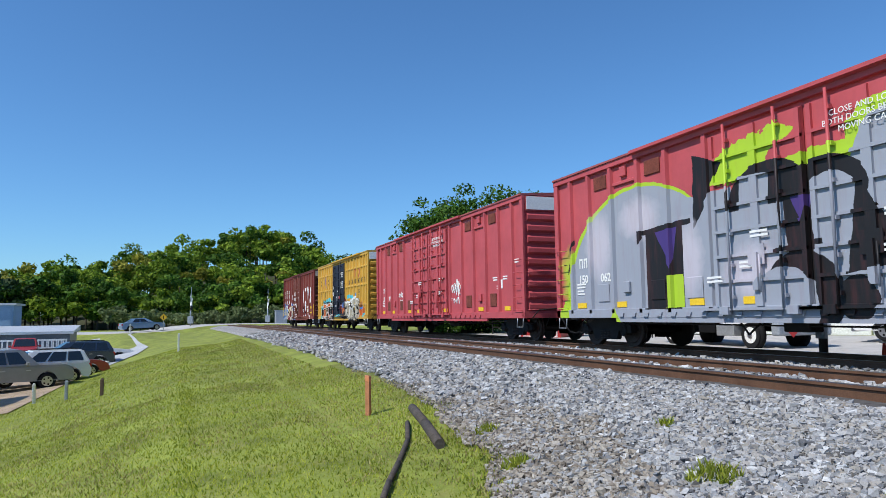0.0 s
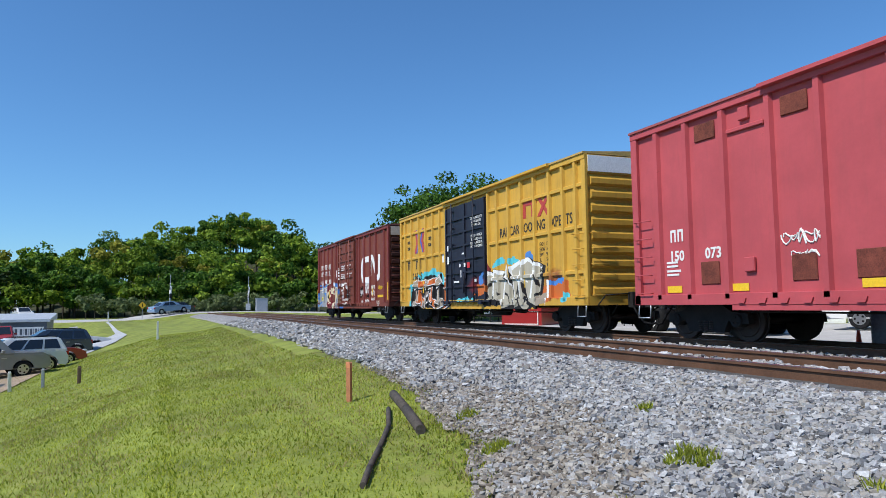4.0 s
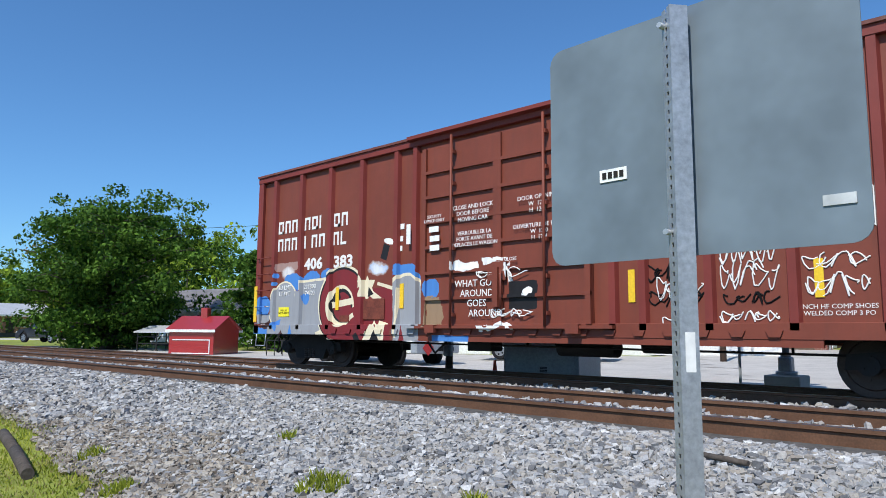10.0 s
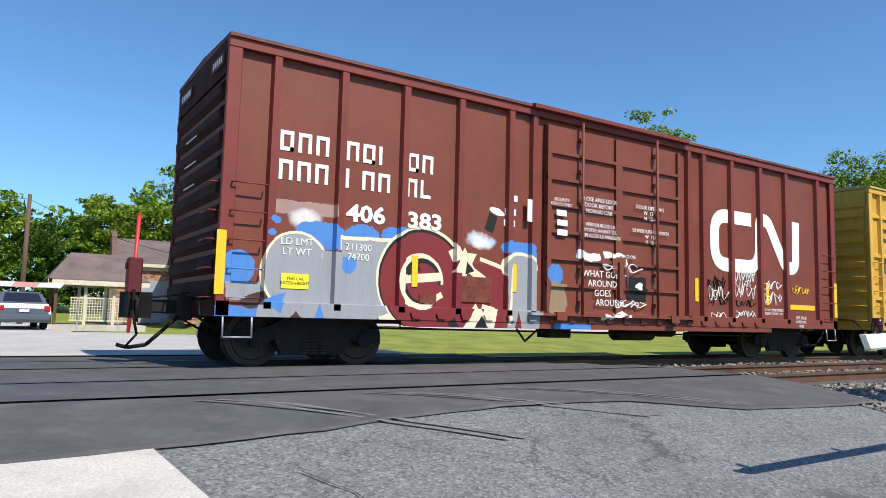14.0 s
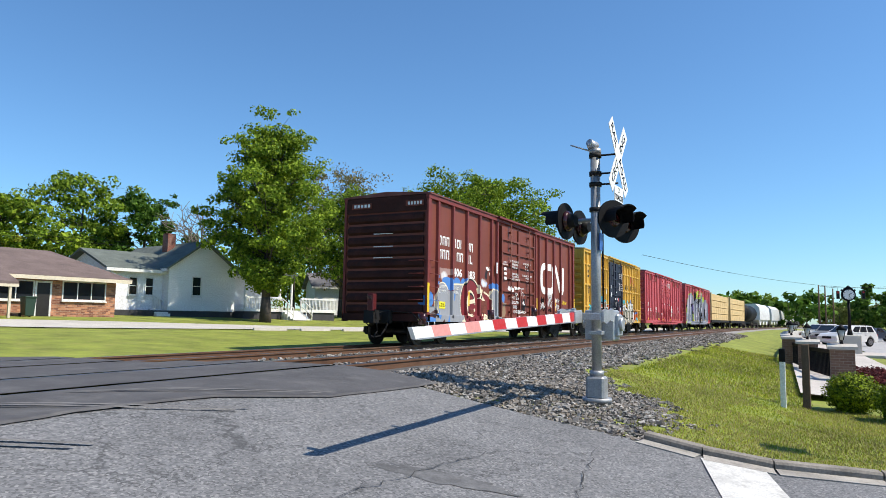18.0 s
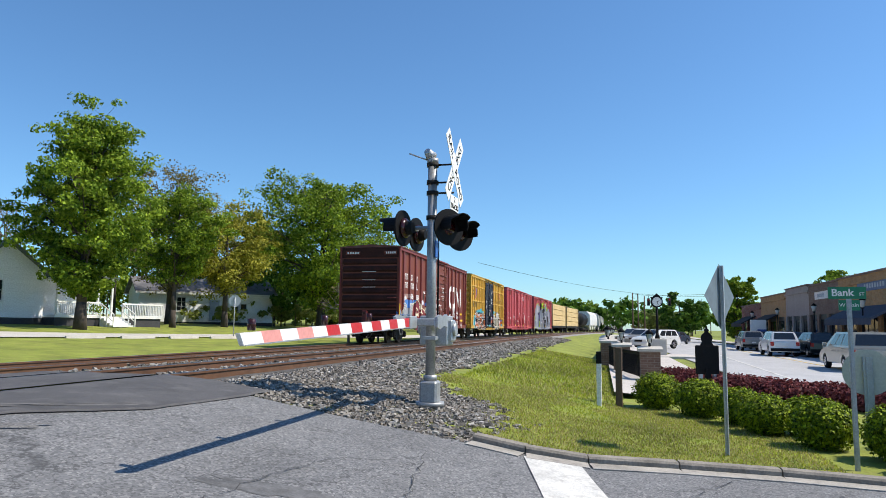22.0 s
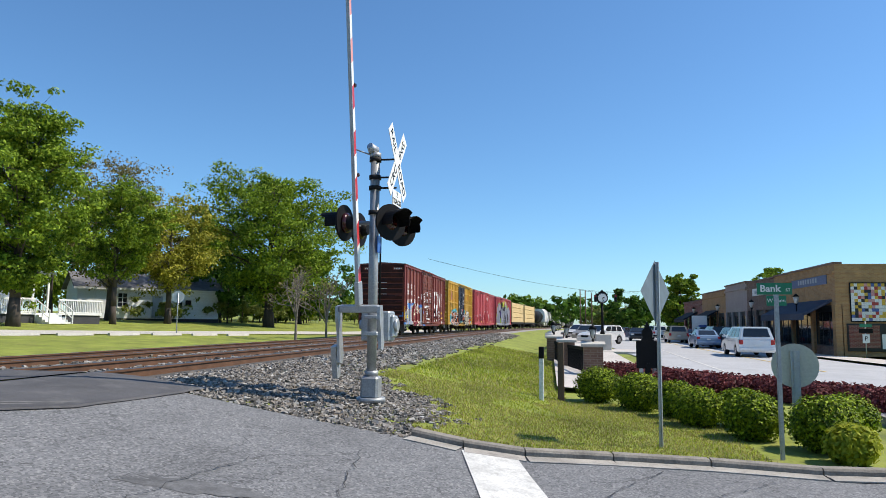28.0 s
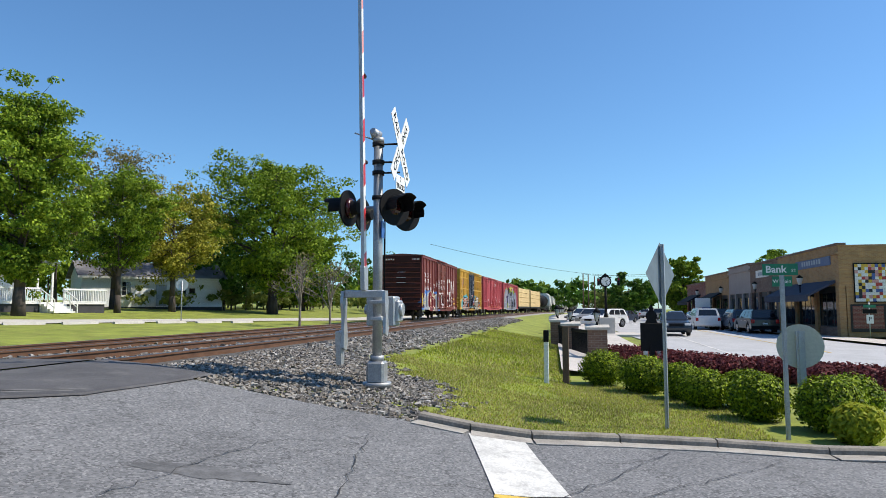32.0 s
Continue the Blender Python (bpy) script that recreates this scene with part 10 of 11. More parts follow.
def pier(x, y, lantern=True):
    z = ground_z(x, y)
    p = thing("brick_pier", pose(x, y, z), "dark brick fence pier with pale cap and black lantern", "pier", "brick piers of the fence")
    part("shaft", bm_box(-0.3, 0.3, -0.3, 0.3, -0.1, 1.0), M["brick_brown"], p)
    bm = bmesh.new()
    prism(bm, [(-0.37, 1.0), (0.37, 1.0), (0.37, 1.08), (0.0, 1.16), (-0.37, 1.08)], -0.37, 0.37, "y")
    part("cap", finish(bm), M["concrete"], p)
    if lantern:
        bm = bmesh.new()
        tube(bm, (0, 0, 1.14), (0, 0, 1.26), 0.05, 8, 0.03)
        tube(bm, (0, 0, 1.54), (0, 0, 1.7), 0.16, 6, 0.02)
        for k in range(4):
            a = k * math.pi / 2 + 0.78
            tube(bm, (0.06 * math.cos(a), 0.06 * math.sin(a), 1.26), (0.14 * math.cos(a), 0.14 * math.sin(a), 1.54), 0.012, 5)
        ln = part("lantern", bm, M["black"], p)
        bm = bmesh.new()
        tube(bm, (0, 0, 1.27), (0, 0, 1.53), 0.05, 4, 0.12)
        part("lantern_glass", bm, M["lantern"], ln)


PIERS = [(23.3, -7.3), (27.4, -6.5), (30.8, -6.0), (35.2, -5.9), (39.6, -5.9), (44.0, -5.9), (48.4, -6.0), (52.8, -6.1), (57.2, -6.2)]
for i, (x, y) in enumerate(PIERS):
    pier(x, y)
for (x0, y0), (x1, y1) in zip(PIERS, PIERS[1:]):
    ln = math.hypot(x1 - x0, y1 - y0)
    f = thing("metal_fence", pose(x0, y0, (ground_z(x0, y0) + ground_z(x1, y1)) / 2, 0, 0, math.degrees(math.atan2(y1 - y0, x1 - x0))), "black metal rail fence between brick piers", "fence", "fence panels")
    rail_fence(f, 0.32, ln - 0.32, 0, 0, 0.85, "black", 0.16, "top_rail")


def marker_sign():
    s = thing("history_marker", pose(21.4, -8.75, ground_z(21.4, -8.75), 0, 0, -76), "black cast marker sign with a crest finial, seen from behind", "marker sign")
    part("plate", bm_box(-0.33, 0.33, -0.03, 0.03, 0.5, 1.3, 0.02), M["black"], s)
    bm = bmesh.new()
    tube(bm, (0, -0.025, 1.5), (0, 0.025, 1.5), 0.16, 18)
    prism(bm, [(-0.2, 1.28), (0.2, 1.28), (0.11, 1.42), (-0.11, 1.42)], -0.026, 0.026, "y")
    prism(bm, [(-0.06, 1.63), (0.06, 1.63), (0.05, 1.69), (0.07, 1.73), (0.025, 1.77), (0.02, 1.82), (-0.02, 1.82), (-0.025, 1.77), (-0.07, 1.73), (-0.05, 1.69)], -0.025, 0.025, "y")
    part("crest", finish(bm), M["black"], s)
    part("post", bm_box(-0.07, 0.07, -0.06, 0.06, -0.1, 0.64), M["black"], s)
    for x in (-0.24, 0.15):
        part("support_post", bm_box(x, x + 0.09, -0.05, 0.05, -0.1, 0.5), M["galv"], s)


marker_sign()
mp = thing("marker_post", pose(15.3, -5.9, ground_z(15.3, -5.9)), "short white post with a black top on the bank", "post")
part("post", bm_box(-0.05, 0.05, -0.05, 0.05, -0.1, 0.95, 0.01), M["white"], mp)
part("top", bm_box(-0.055, 0.055, -0.055, 0.055, 0.85, 1.1, 0.01), M["black"], mp)
mp = thing("wooden_post", pose(16.0, -6.3, ground_z(16.0, -6.3)), "dark brown weathered wooden post", "post")
part("post", bm_box(-0.07, 0.07, -0.07, 0.07, -0.1, 1.25, 0.015), M["pole_wood"], mp)


def street_clock():
    x, y = 46.4, -8.9
    c = thing("street_clock", pose(x, y, ground_z(x, y), 0, 0, -84), "black cast street clock on a grey stone base", "clock")
    part("base", bm_box(-0.5, 0.5, -0.5, 0.5, 0, 1.15, 0.04), M["concrete"], c)
    part("plinth", bm_box(-2.2, 2.2, -2.2, 2.2, -0.1, 0.14, 0.03), M["paver"], c)
    bm = bmesh.new()
    tube(bm, (0, 0, 1.15), (0, 0, 1.5), 0.16, 10, 0.09)
    tube(bm, (0, 0, 1.5), (0, 0, 3.15), 0.085, 10, 0.07)
    part("column", bm, M["black"], c)
    bm = bmesh.new()
    tube(bm, (0, -0.16, 3.45), (0, 0.16, 3.45), 0.36, 24)
    prism(bm, [(-0.27, 3.68), (0.27, 3.68), (0.2, 3.82), (0.1, 3.88), (0, 3.98), (-0.1, 3.88), (-0.2, 3.82)], -0.12, 0.12, "y")
    for s in (-1, 1):
        tube(bm, (s * 0.28, 0, 3.66), (s * 0.35, 0, 3.74), 0.055, 8)
    head = part("head", finish(bm), M["black"], c)
    for s in (-1, 1):
        bm = bmesh.new()
        tube(bm, (0, s * 0.16, 3.45), (0, s * 0.18, 3.45), 0.285, 24)
        face = part("dial", bm, M["sign_white"], head)
        bm = bmesh.new()
        for k in range(12):
            a = k * math.pi / 6
            tube(bm, (0.225 * math.cos(a), s * 0.185, 3.45 + 0.225 * math.sin(a)), (0.268 * math.cos(a), s * 0.185, 3.45 + 0.268 * math.sin(a)), 0.013, 4)
        tube(bm, (0, s * 0.19, 3.45), (0.14, s * 0.19, 3.52), 0.018, 4)
        tube(bm, (0, s * 0.19, 3.45), (0.07, s * 0.19, 3.23), 0.014, 4)
        part("clock_marks", bm, M["black"], face)


street_clock()


# the row of shops
def shop(x0, x1, ztop, mat, label, bays, awning=None, band=None, lamp=False):
    z = ground_z((x0 + x1) / 2, -22.5) + 0.14
    h = thing("shop_building", pose(x1, -22.2, z, 0, 0, 180), label, "building", "shops along the main street")
    L, H = x1 - x0, ztop - z
    # brick upper wall on piers, open shop fronts below
    part("upper_wall", bm_box(0, L, -0.0, 0.35, 3.0, H), M[mat], h)
    part("rear_wall", bm_box(0, L, 17.6, 18.0, 0, H), M[mat], h)
    part("roof", bm_box(0.3, L - 0.3, 0.35, 17.6, H - 0.5, H - 0.35), M["cab_grey"], h)
    for x in (0, L - 0.35):
        part("side_wall", bm_box(x, x + 0.35, 0.35, 17.6, 0, H), M[mat], h)
    part("coping", bm_box(-0.05, L + 0.05, -0.1, 0.42, H, H + 0.12), M["brick_brown"], h)
    part("cornice", bm_box(0, L, -0.12, 0.0, H - 0.55, H - 0.42), M[mat], h)
    n = bays
    bw = L / n
    for i in range(n + 1):
        x = min(max(i * bw - 0.25, 0), L - 0.5)
        part("pier", bm_box(x, x + 0.5, -0.06, 0.3, 0, 3.0), M[mat], h)
    for i in range(n):
        a, b = i * bw + 0.28, (i + 1) * bw - 0.28
        mid = (a + b) / 2
        part("stall_riser", bm_box(a, b, 0.05, 0.25, 0, 0.55), M["brick_brown"], h)
        w = part("shop_window", bm_box(a, b, 0.1, 0.18, 0.55, 0.62), M["dark_metal"], h)
        for k in range(3):
            p0, p1 = a + (b - a) * k / 3, a + (b - a) * (k + 1) / 3
            part("pane", bm_box(p0 + 0.04, p1 - 0.04, 0.12, 0.14, 0.62, 2.6), M["glass"], w)
            part("mullion", bm_box(p0 - 0.03, p0 + 0.04, 0.1, 0.18, 0.62, 3.0), M["dark_metal"], w)
        part("transom", bm_box(a, b, 0.1, 0.2, 2.6, 3.0), M["dark_metal"], w)
        part("interior_back", bm_box(a, b, 2.5, 2.6, 0, 3.0), M["dark_metal"], w)
    if awning:
        bm = bmesh.new()
        prism(bm, [(-1.6, 2.35), (-1.6, 2.5), (0, 3.35), (0, 3.2)], awning[0], awning[1], "x")
        aw = part("awning", finish(bm), M[awning[2]], h)
        part("valance", bm_box(awning[0], awning[1], -1.62, -1.59, 2.1, 2.5), M[awning[2]], aw)
    if band:
        sg = part("sign_band", bm_box(band[0], band[1], -0.06, 0.0, band[2], band[3]), M[band[4]], h)
        bm = bmesh.new()
        letter_w = (band[1] - band[0]) / 14
        for k in range(3, 11):
            box(bm, band[0] + k * letter_w, band[0] + (k + 0.6) * letter_w, -0.075, -0.06, band[2] + 0.25 * (band[3] - band[2]), band[2] + 0.7 * (band[3] - band[2]))
        part("lettering_bars", bm, M["cab_grey"], sg)
    return h


M["awning_blue"] = surface("faded_navy_canvas", (0.045, 0.055, 0.085), 0.15, 1, 20, 0.85)
M["awning_black"] = surface("black_canvas", (0.02, 0.02, 0.022), 0.15, 1, 20, 0.85)
M["band_blue"] = surface("slate_blue_signboard", (0.13, 0.17, 0.27), 0.1, 1, 20, 0.7)
M["stucco_grey"] = surface("grey_pink_stucco", (0.36, 0.30, 0.27), 0.1, 0.6, 20, 0.85)
corner = shop(44.7, 56.5, 4.4, "brick_tan", "tan brick corner shop with navy awning and mural wall", 3, (2.2, 11.2, "awning_blue"), (4.2, 10.6, 4.3, 4.95, "band_blue"))
shop(56.5, 64.5, 4.35, "brick_brown", "brown brick shop with tall dark windows", 3, None, (2, 5.5, 4.2, 4.8, "white"))
shop(64.5, 72.5, 4.5, "stucco_grey", "grey-pink rendered shop front with large windows", 3, None, None)
shop(72.5, 84, 4.2, "brick_tan", "tan brick shop with a black awning", 3, (2, 8, "awning_black"), None)
shop(84, 96, 3.6, "brick_red", "low red-brick shop further down the street", 3, (2, 9, "awning_black"), None)
# side wall of the corner building: quilt mural, notice boards, signs
rng = random.Random(8)
side_z = ground_z(44.7, -26) + 0.14
qcols = {"quilt_white": (0.75, 0.74, 0.7), "quilt_red": (0.45, 0.06, 0.05), "quilt_blue": (0.08, 0.13, 0.35), "quilt_yellow": (0.65, 0.42, 0.06), "quilt_black": (0.03, 0.03, 0.035), "quilt_pink": (0.6, 0.3, 0.28)}
for k, v in qcols.items():
    M[k] = surface(k, v, 0.08, 2, 20, 0.7)
mural = thing("quilt_mural", pose(44.68, -22.95, side_z + 2.05, 0, 0, -90), "painted quilt mural of coloured squares on the side wall", "mural")
part("board", bm_box(0, 2.5, -0.05, -0.005, 0, 2.3), M["black"], mural)
for i in range(13):
    for j in range(12):
        part("square", bm_box(0.06 + i * 0.183, 0.06 + i * 0.183 + 0.178, -0.058, -0.05, 0.06 + j * 0.182, 0.06 + j * 0.182 + 0.177), M[rng.choice(["quilt_white"] * 4 + ["quilt_red", "quilt_blue", "quilt_yellow", "quilt_black", "quilt_pink", "quilt_yellow"])], mural)
nb = thing("notice_board", pose(44.68, -22.7, side_z + 0.35, 0, 0, -90), "dark framed notice board with posters", "notice board")
part("frame", bm_box(0, 3.6, -0.08, -0.005, 0, 1.6, 0.02), M["dark_metal"], nb)
part("poster", bm_box(0.1, 1.75, -0.09, -0.08, 0.2, 1.5), M["brick_red"], nb)
part("poster", bm_box(1.85, 2.6, -0.09, -0.08, 0.15, 1.0), M["sign_white"], nb)
part("poster", bm_box(2.7, 3.5, -0.09, -0.08, 0.15, 1.45), M["quilt_pink"], nb)
pb = thing("parking_sign", pose(43.9, -23.4, side_z, 0, 0, -80), "white parking sign with green and black arrow plates", "sign")
bm = bmesh.new()
tube(bm, (0, 0, 0), (0, 0, 2.1), 0.03, 8)
part("post", bm, M["galv"], pb)
part("plate", bm_box(-0.2, 0.2, -0.05, -0.03, 0.85, 1.35), M["sign_white"], pb)
part("plate", bm_box(-0.4, 0.4, -0.05, -0.03, 1.42, 1.66), M["black"], pb)
part("plate", bm_box(-0.35, 0.35, -0.05, -0.03, 1.75, 1.92), M["green_sign"], pb)
words("letter", "P", 0.36, M["black"], pb, pose(0, -0.056, 1.1))
for x in (47.5, 58, 70, 82):
    lamp_post(x, -20.9, 3.9)
M["flag_white"] = M["sign_white"]
bs = thing("street_banner", pose(72, -19.6, ground_z(72, -19.6)), "white and blue street banner board on a post", "banner")
part("post", bm_box(-0.05, 0.05, -0.05, 0.05, 0, 1.2), M["black"], bs)
part("panel", bm_box(-0.05, 0.05, -0.7, 0.7, 1.0, 2.8), M["sign_white"], bs)
part("stripe", bm_box(-0.06, 0.06, -0.7, 0.1, 1.2, 1.9), M["quilt_blue"], bs)

# cars standing along the street, noses away from the camera
zc = ground_z(60, -15) + 0.06


def street_z(x, y):
    return ground_z(x, y) + 0.055


vehicle("suv", pose(67.3, -11.4, street_z(67, -10.5), 0, 0, 138), M["car_white"], "white sport utility car parked at the clock", "car", rack=True)
for i, (k, x, y, c, lab) in enumerate((("sedan", 90, -14.5, "car_navy", "dark blue sedan parked along the walk"), ("suv", 80, -10.0, "car_silver", "silver sport utility car parked along the walk"), ("sedan", 86, -9.9, "car_blue", "blue sedan parked along the walk"), ("van", 92, -9.9, "car_white", "white van parked along the walk"), ("suv", 98, -10.0, "car_silver", "silver car parked along the walk"), ("suv", 104, -10.2, "car_white", "white car parked along the walk"))):
    vehicle(k, pose(x, y, street_z(x, y), 0, 0, 150 + 7 * (i % 3)), M[c], lab, "car")
for i, (k, x, c, lab) in enumerate((("suv", 51.2, "car_black", "black sport utility car parked by the shops"), ("suv", 56.6, "car_navy", "dark car parked by the shops"), ("van", 62.5, "car_black", "black van parked by the shops"), ("suv", 68.5, "car_black", "black car parked by the shops"), ("sedan", 74.5, "car_red", "dark red car parked by the shops"))):
    vehicle(k, pose(x, -19.75, street_z(x, -19.75), 0, 0, 1), M[c], lab, "car")

# moving traffic, driving away along the street
def lane_y(x):
    return -17.2 - 0.027 * (x - 43)


oncoming = vehicle("sedan", pose(60, -12.5, 0), M["car_black"], "black sedan driving towards the crossing", "car")
TRAFFIC = [
    (vehicle("suv", pose(30, -15.5, 0), M["car_silver"], "silver sport utility car driving down the street", "car", rack=True), "S"),
    (vehicle("suv", pose(30, -15.5, 0), M["car_white"], "white sport utility car driving down the street", "car", rack=True), "A"),
    (vehicle("van", pose(30, -15.5, 0), M["car_tan"], "champagne minivan driving down the street", "car"), "B"),
    (vehicle("sedan", pose(30, -15.5, 0), M["car_blue"], "blue sedan driving down the street", "car"), "C"),
    (vehicle("van", pose(30, -15.5, 0), M["car_white"], "white minivan driving down the street", "car"), "D"),
]
# trees, poles and woods down the street
tree(104, -23, 9.5, 3.0, 101, M["leaf_fresh"], "round green street tree down the road", 16000, 0.2, 0.3, 0.12, 90, cat="tree")
tree(97, -34, 10.2, 3.4, 102, M["leaf_fresh"], "open-crowned tree behind the shops", 9000, 0.2, 0.25, 0.35, 70)
tree(112, -16, 7, 3.2, 103, M["leaf_deep"], "dark green tree at the street end", 4000, 0.26, 0.2, 0.1, 30)
for x, y, h in ((118, -9.4, 7.6), (120, -10.3, 7.6), (124, -11.5, 7.4), (150, -10.2, 6.6)):
    utility_pole(x, y, h, "weathered utility pole down the railway")
rng = np.random.default_rng(110)
woods("far_woods", [(205 + rng.uniform(-8, 25), -15 - i * 0.42 + rng.uniform(-1, 1), -1.2, rng.uniform(5.5, 8.2), rng.uniform(2.6, 3.8)) for i in range(34)], M["leaf_dust"], "low green trees closing the street", 111, 0.4, 520)
woods("far_woods", [(275 + rng.uniform(-10, 25), 16 - i * 0.8 + rng.uniform(-1, 1), -0.5, 14.2 - i * 0.22 + rng.uniform(-1.6, 0.8), rng.uniform(3.2, 4.6)) for i in range(27)], M["leaf_fresh"], "hazy trees where the railway bends away", 113, 0.5, 520)
woods("far_woods", [(200 + rng.uniform(-20, 40), -120 + i * 3.6, 0, rng.uniform(6, 9), rng.uniform(5, 8)) for i in range(64)], M["leaf_deep"], "far woods on the horizon", 112, 0.9, 260)
wire([(80, 9, 8.2), (120, -10.3, 6.5), (135, -30, 7.0)], "overhead wire across the street", 0.02)
wire([(118, -9.4, 6.4), (110, -11.5, 5.74), (110, -14.5, 5.74), (112, -24, 6.2)], "signal wire across the street", 0.02, 0.05)
for y in (-11.5, -14.5):
    tl = thing("traffic_light", pose(110, y, 0), "black hanging traffic signal over the street", "traffic light", "signals over the street")
    part("housing", bm_box(-0.2, 0.2, -0.2, 0.2, 4.2, 5.3, 0.03), M["dark_metal"], tl)
    for k, mm in enumerate(("tail_light", "black", "black")):
        bm = bmesh.new()
        tube(bm, (-0.24, 0, 5.1 - k * 0.34), (-0.19, 0, 5.1 - k * 0.34), 0.13, 12)
        part("lens", bm, M[mm], tl)
    bm = bmesh.new()
    tube(bm, (0, 0, 5.3), (0, 0, 5.75), 0.03, 6)
    part("hanger", bm, M["black"], tl)


# ---- west: lot, far crossing, wooded hill ----
M["lot"] = surface("bleached_lot", (0.42, 0.43, 0.44), 0.12, 0.25, 30, 0.92, bump_s=0.15, dirt=(0.30, 0.30, 0.30), dirt_amt=0.5)
strip("parking_lot", [(-99, -12), (-90, -11.4), (-80, -11.5), (-66, -9.9), (-58, -8.7), (-52, -9.2), (-44, -12)], [(-99, -46), (-44, -46)], M["lot"], "wide pale asphalt lot below the embankment", "lot", 0.05, 60)
M["dirt"] = surface("tan_dirt", (0.36, 0.27, 0.19), 0.25, 1.5, 30, 0.95, bump_s=0.4, dirt=(0.2, 0.17, 0.08), dirt_amt=0.5)
strip("dirt_verge", [(-46, -11.2), (-27, -11.6)], [(-46, -24), (-27, -24)], M["dirt"], "bare tan dirt where the cars are parked", "ground", 0.035, 30)

WAY = [(-97, -60, -0.8), (-93, -36, -0.8), (-90.5, -20, -0.8), (-90, -13, -0.75), (-91.2, -9.5, -0.6), (-93.5, -5.5, -0.08), (-96, -1, 0.04), (-97.5, 3, 0.04), (-97, 8, -0.08), (-93.5, 14, -0.25), (-88, 20.5, -0.35), (-80, 27, -0.35), (-66, 33, -0.3), (-45, 38, -0.2), (-20, 42, -0.1)]


def way_at(s):
    """Place and heading after s metres along the side road."""
    for a, b in zip(WAY, WAY[1:]):
        d = (Vector(b) - Vector(a)).length
        if s <= d:
            return Vector(a).lerp(Vector(b), s / d)
        s -= d
    return Vector(WAY[-1])


def way_s(y):
    """Metres along the side road at which it reaches y."""
    s = 0.0
    for a, b in zip(WAY, WAY[1:]):
        d = (Vector(b) - Vector(a)).length
        if y <= b[1]:
            return s + d * max(0.0, (y - a[1]) / (b[1] - a[1]))
        s += d
    return s


def way_pose(s, side, back=False, length=4.7):
    p, q = way_at(s - 2.2), way_at(s + 2.2)
    d = (q - p).normalized()
    c = (p + q) / 2
    n = Vector((d.y, -d.x, 0)) * side
    if back:
        d = -d
    o = c + n - d * (length / 2)
    return pose(o.x, o.y, c.z + 0.045, 0, -math.degrees(math.asin(d.z)), math.degrees(math.atan2(d.y, d.x)))


bm = bmesh.new()
prev = None
bank = bmesh.new()
prev_b = None
for i in range(141):
    s = i * 1.35
    p, d = way_at(s), (way_at(s + 1.5) - way_at(s - 1.5)).normalized()
    n = Vector((d.y, -d.x, 0)).normalized()
    cur = [bm.verts.new(p + n * w + Vector((0, 0, 0.03 if abs(w) < 3.5 else -0.15))) for w in (3.9, 3.3, 0, -3.3, -3.9)]
    if prev:
        for k in range(4):
            bm.faces.new((prev[k], cur[k], cur[k + 1], prev[k + 1]))
    prev = cur
    cur = [bank.verts.new(p + n * w + Vector((0, 0, z))) for w, z in ((8, -1.0), (3.6, -0.03), (-3.6, -0.03), (-8, -1.0))]
    if prev_b:
        for k in (0, 2):
            bank.faces.new((prev_b[k], cur[k], cur[k + 1], prev_b[k + 1]))
    prev_b = cur
tagged(mesh_ob("road_bank", finish(bank), M["grass"]), "grassy banks of the side road", "ground", kind="structure")
tagged(mesh_ob("side_road", finish(bm), M["road_pale"]), "pale side road crossing the railway further west", "road", kind="structure")

# parked cars in the lot, noses to the embankment
vehicle("pickup", pose(-36.2, -16.7, ground_z(-34, -13) + 0.04, 0, 0, 111), M["car_silver"], "silver-tan pickup truck parked on the dirt", "pickup")
vehicle("suv", pose(-40.7, -10.9, ground_z(-38, -13) + 0.04, 0, 0, -70), M["car_white"], "white sport utility car with red tail lights parked in line", "car", rack=True)
vehicle("sedan", pose(-43.6, -14.9, ground_z(-42, -13) + 0.04, 0, 0, 108), M["car_red"], "dark red car parked in line", "car")
vehicle("suv", pose(-50.3, -10.6, ground_z(-46, -12) + 0.06, 0, 0, -72), M["car_navy"], "dark blue sport utility car with roof rack", "car", rack=True)
vehicle("sedan", pose(-55.0, -14.4, ground_z(-53, -12) + 0.06, 0, 0, 104), M["car_white"], "white sedan parked at the end of the line", "car")
vehicle("pickup", pose(-69.6, -18.9, -2.45, 0, 0, 8), M["car_red"], "old red pickup truck parked before the shed", "pickup")


def slat_trailer():
    t = thing("stock_trailer", pose(-72.2, -16.3, -2.45, 0, 0, -88), "white slatted flat trailer parked by the shed", "trailer")
    part("deck", bm_box(0, 6.4, -1.1, 1.1, 0.6, 0.72), M["steel_dark"], t)
    for s in (-1.1, 1.1):
        for k in range(17):
            part("slat", bm_box(0.05 + k * 0.39, 0.15 + k * 0.39, s - 0.02, s + 0.02, 0.72, 1.5), M["white"], t)
        for z in (0.78, 1.5):
            part("side_rail", bm_box(0, 6.4, s - 0.035, s + 0.035, z - 0.05, z + 0.05), M["white"], t)
        for ax in (2.6, 3.5):
            bm = bmesh.new()
            tube(bm, (ax, s * 0.9, 0.35), (ax, s * 1.12, 0.35), 0.35, 16)
            part("wheel", bm, M["tyre"], t)
    part("drawbar", bm_box(6.4, 7.8, -0.06, 0.06, 0.5, 0.62), M["steel_dark"], t)


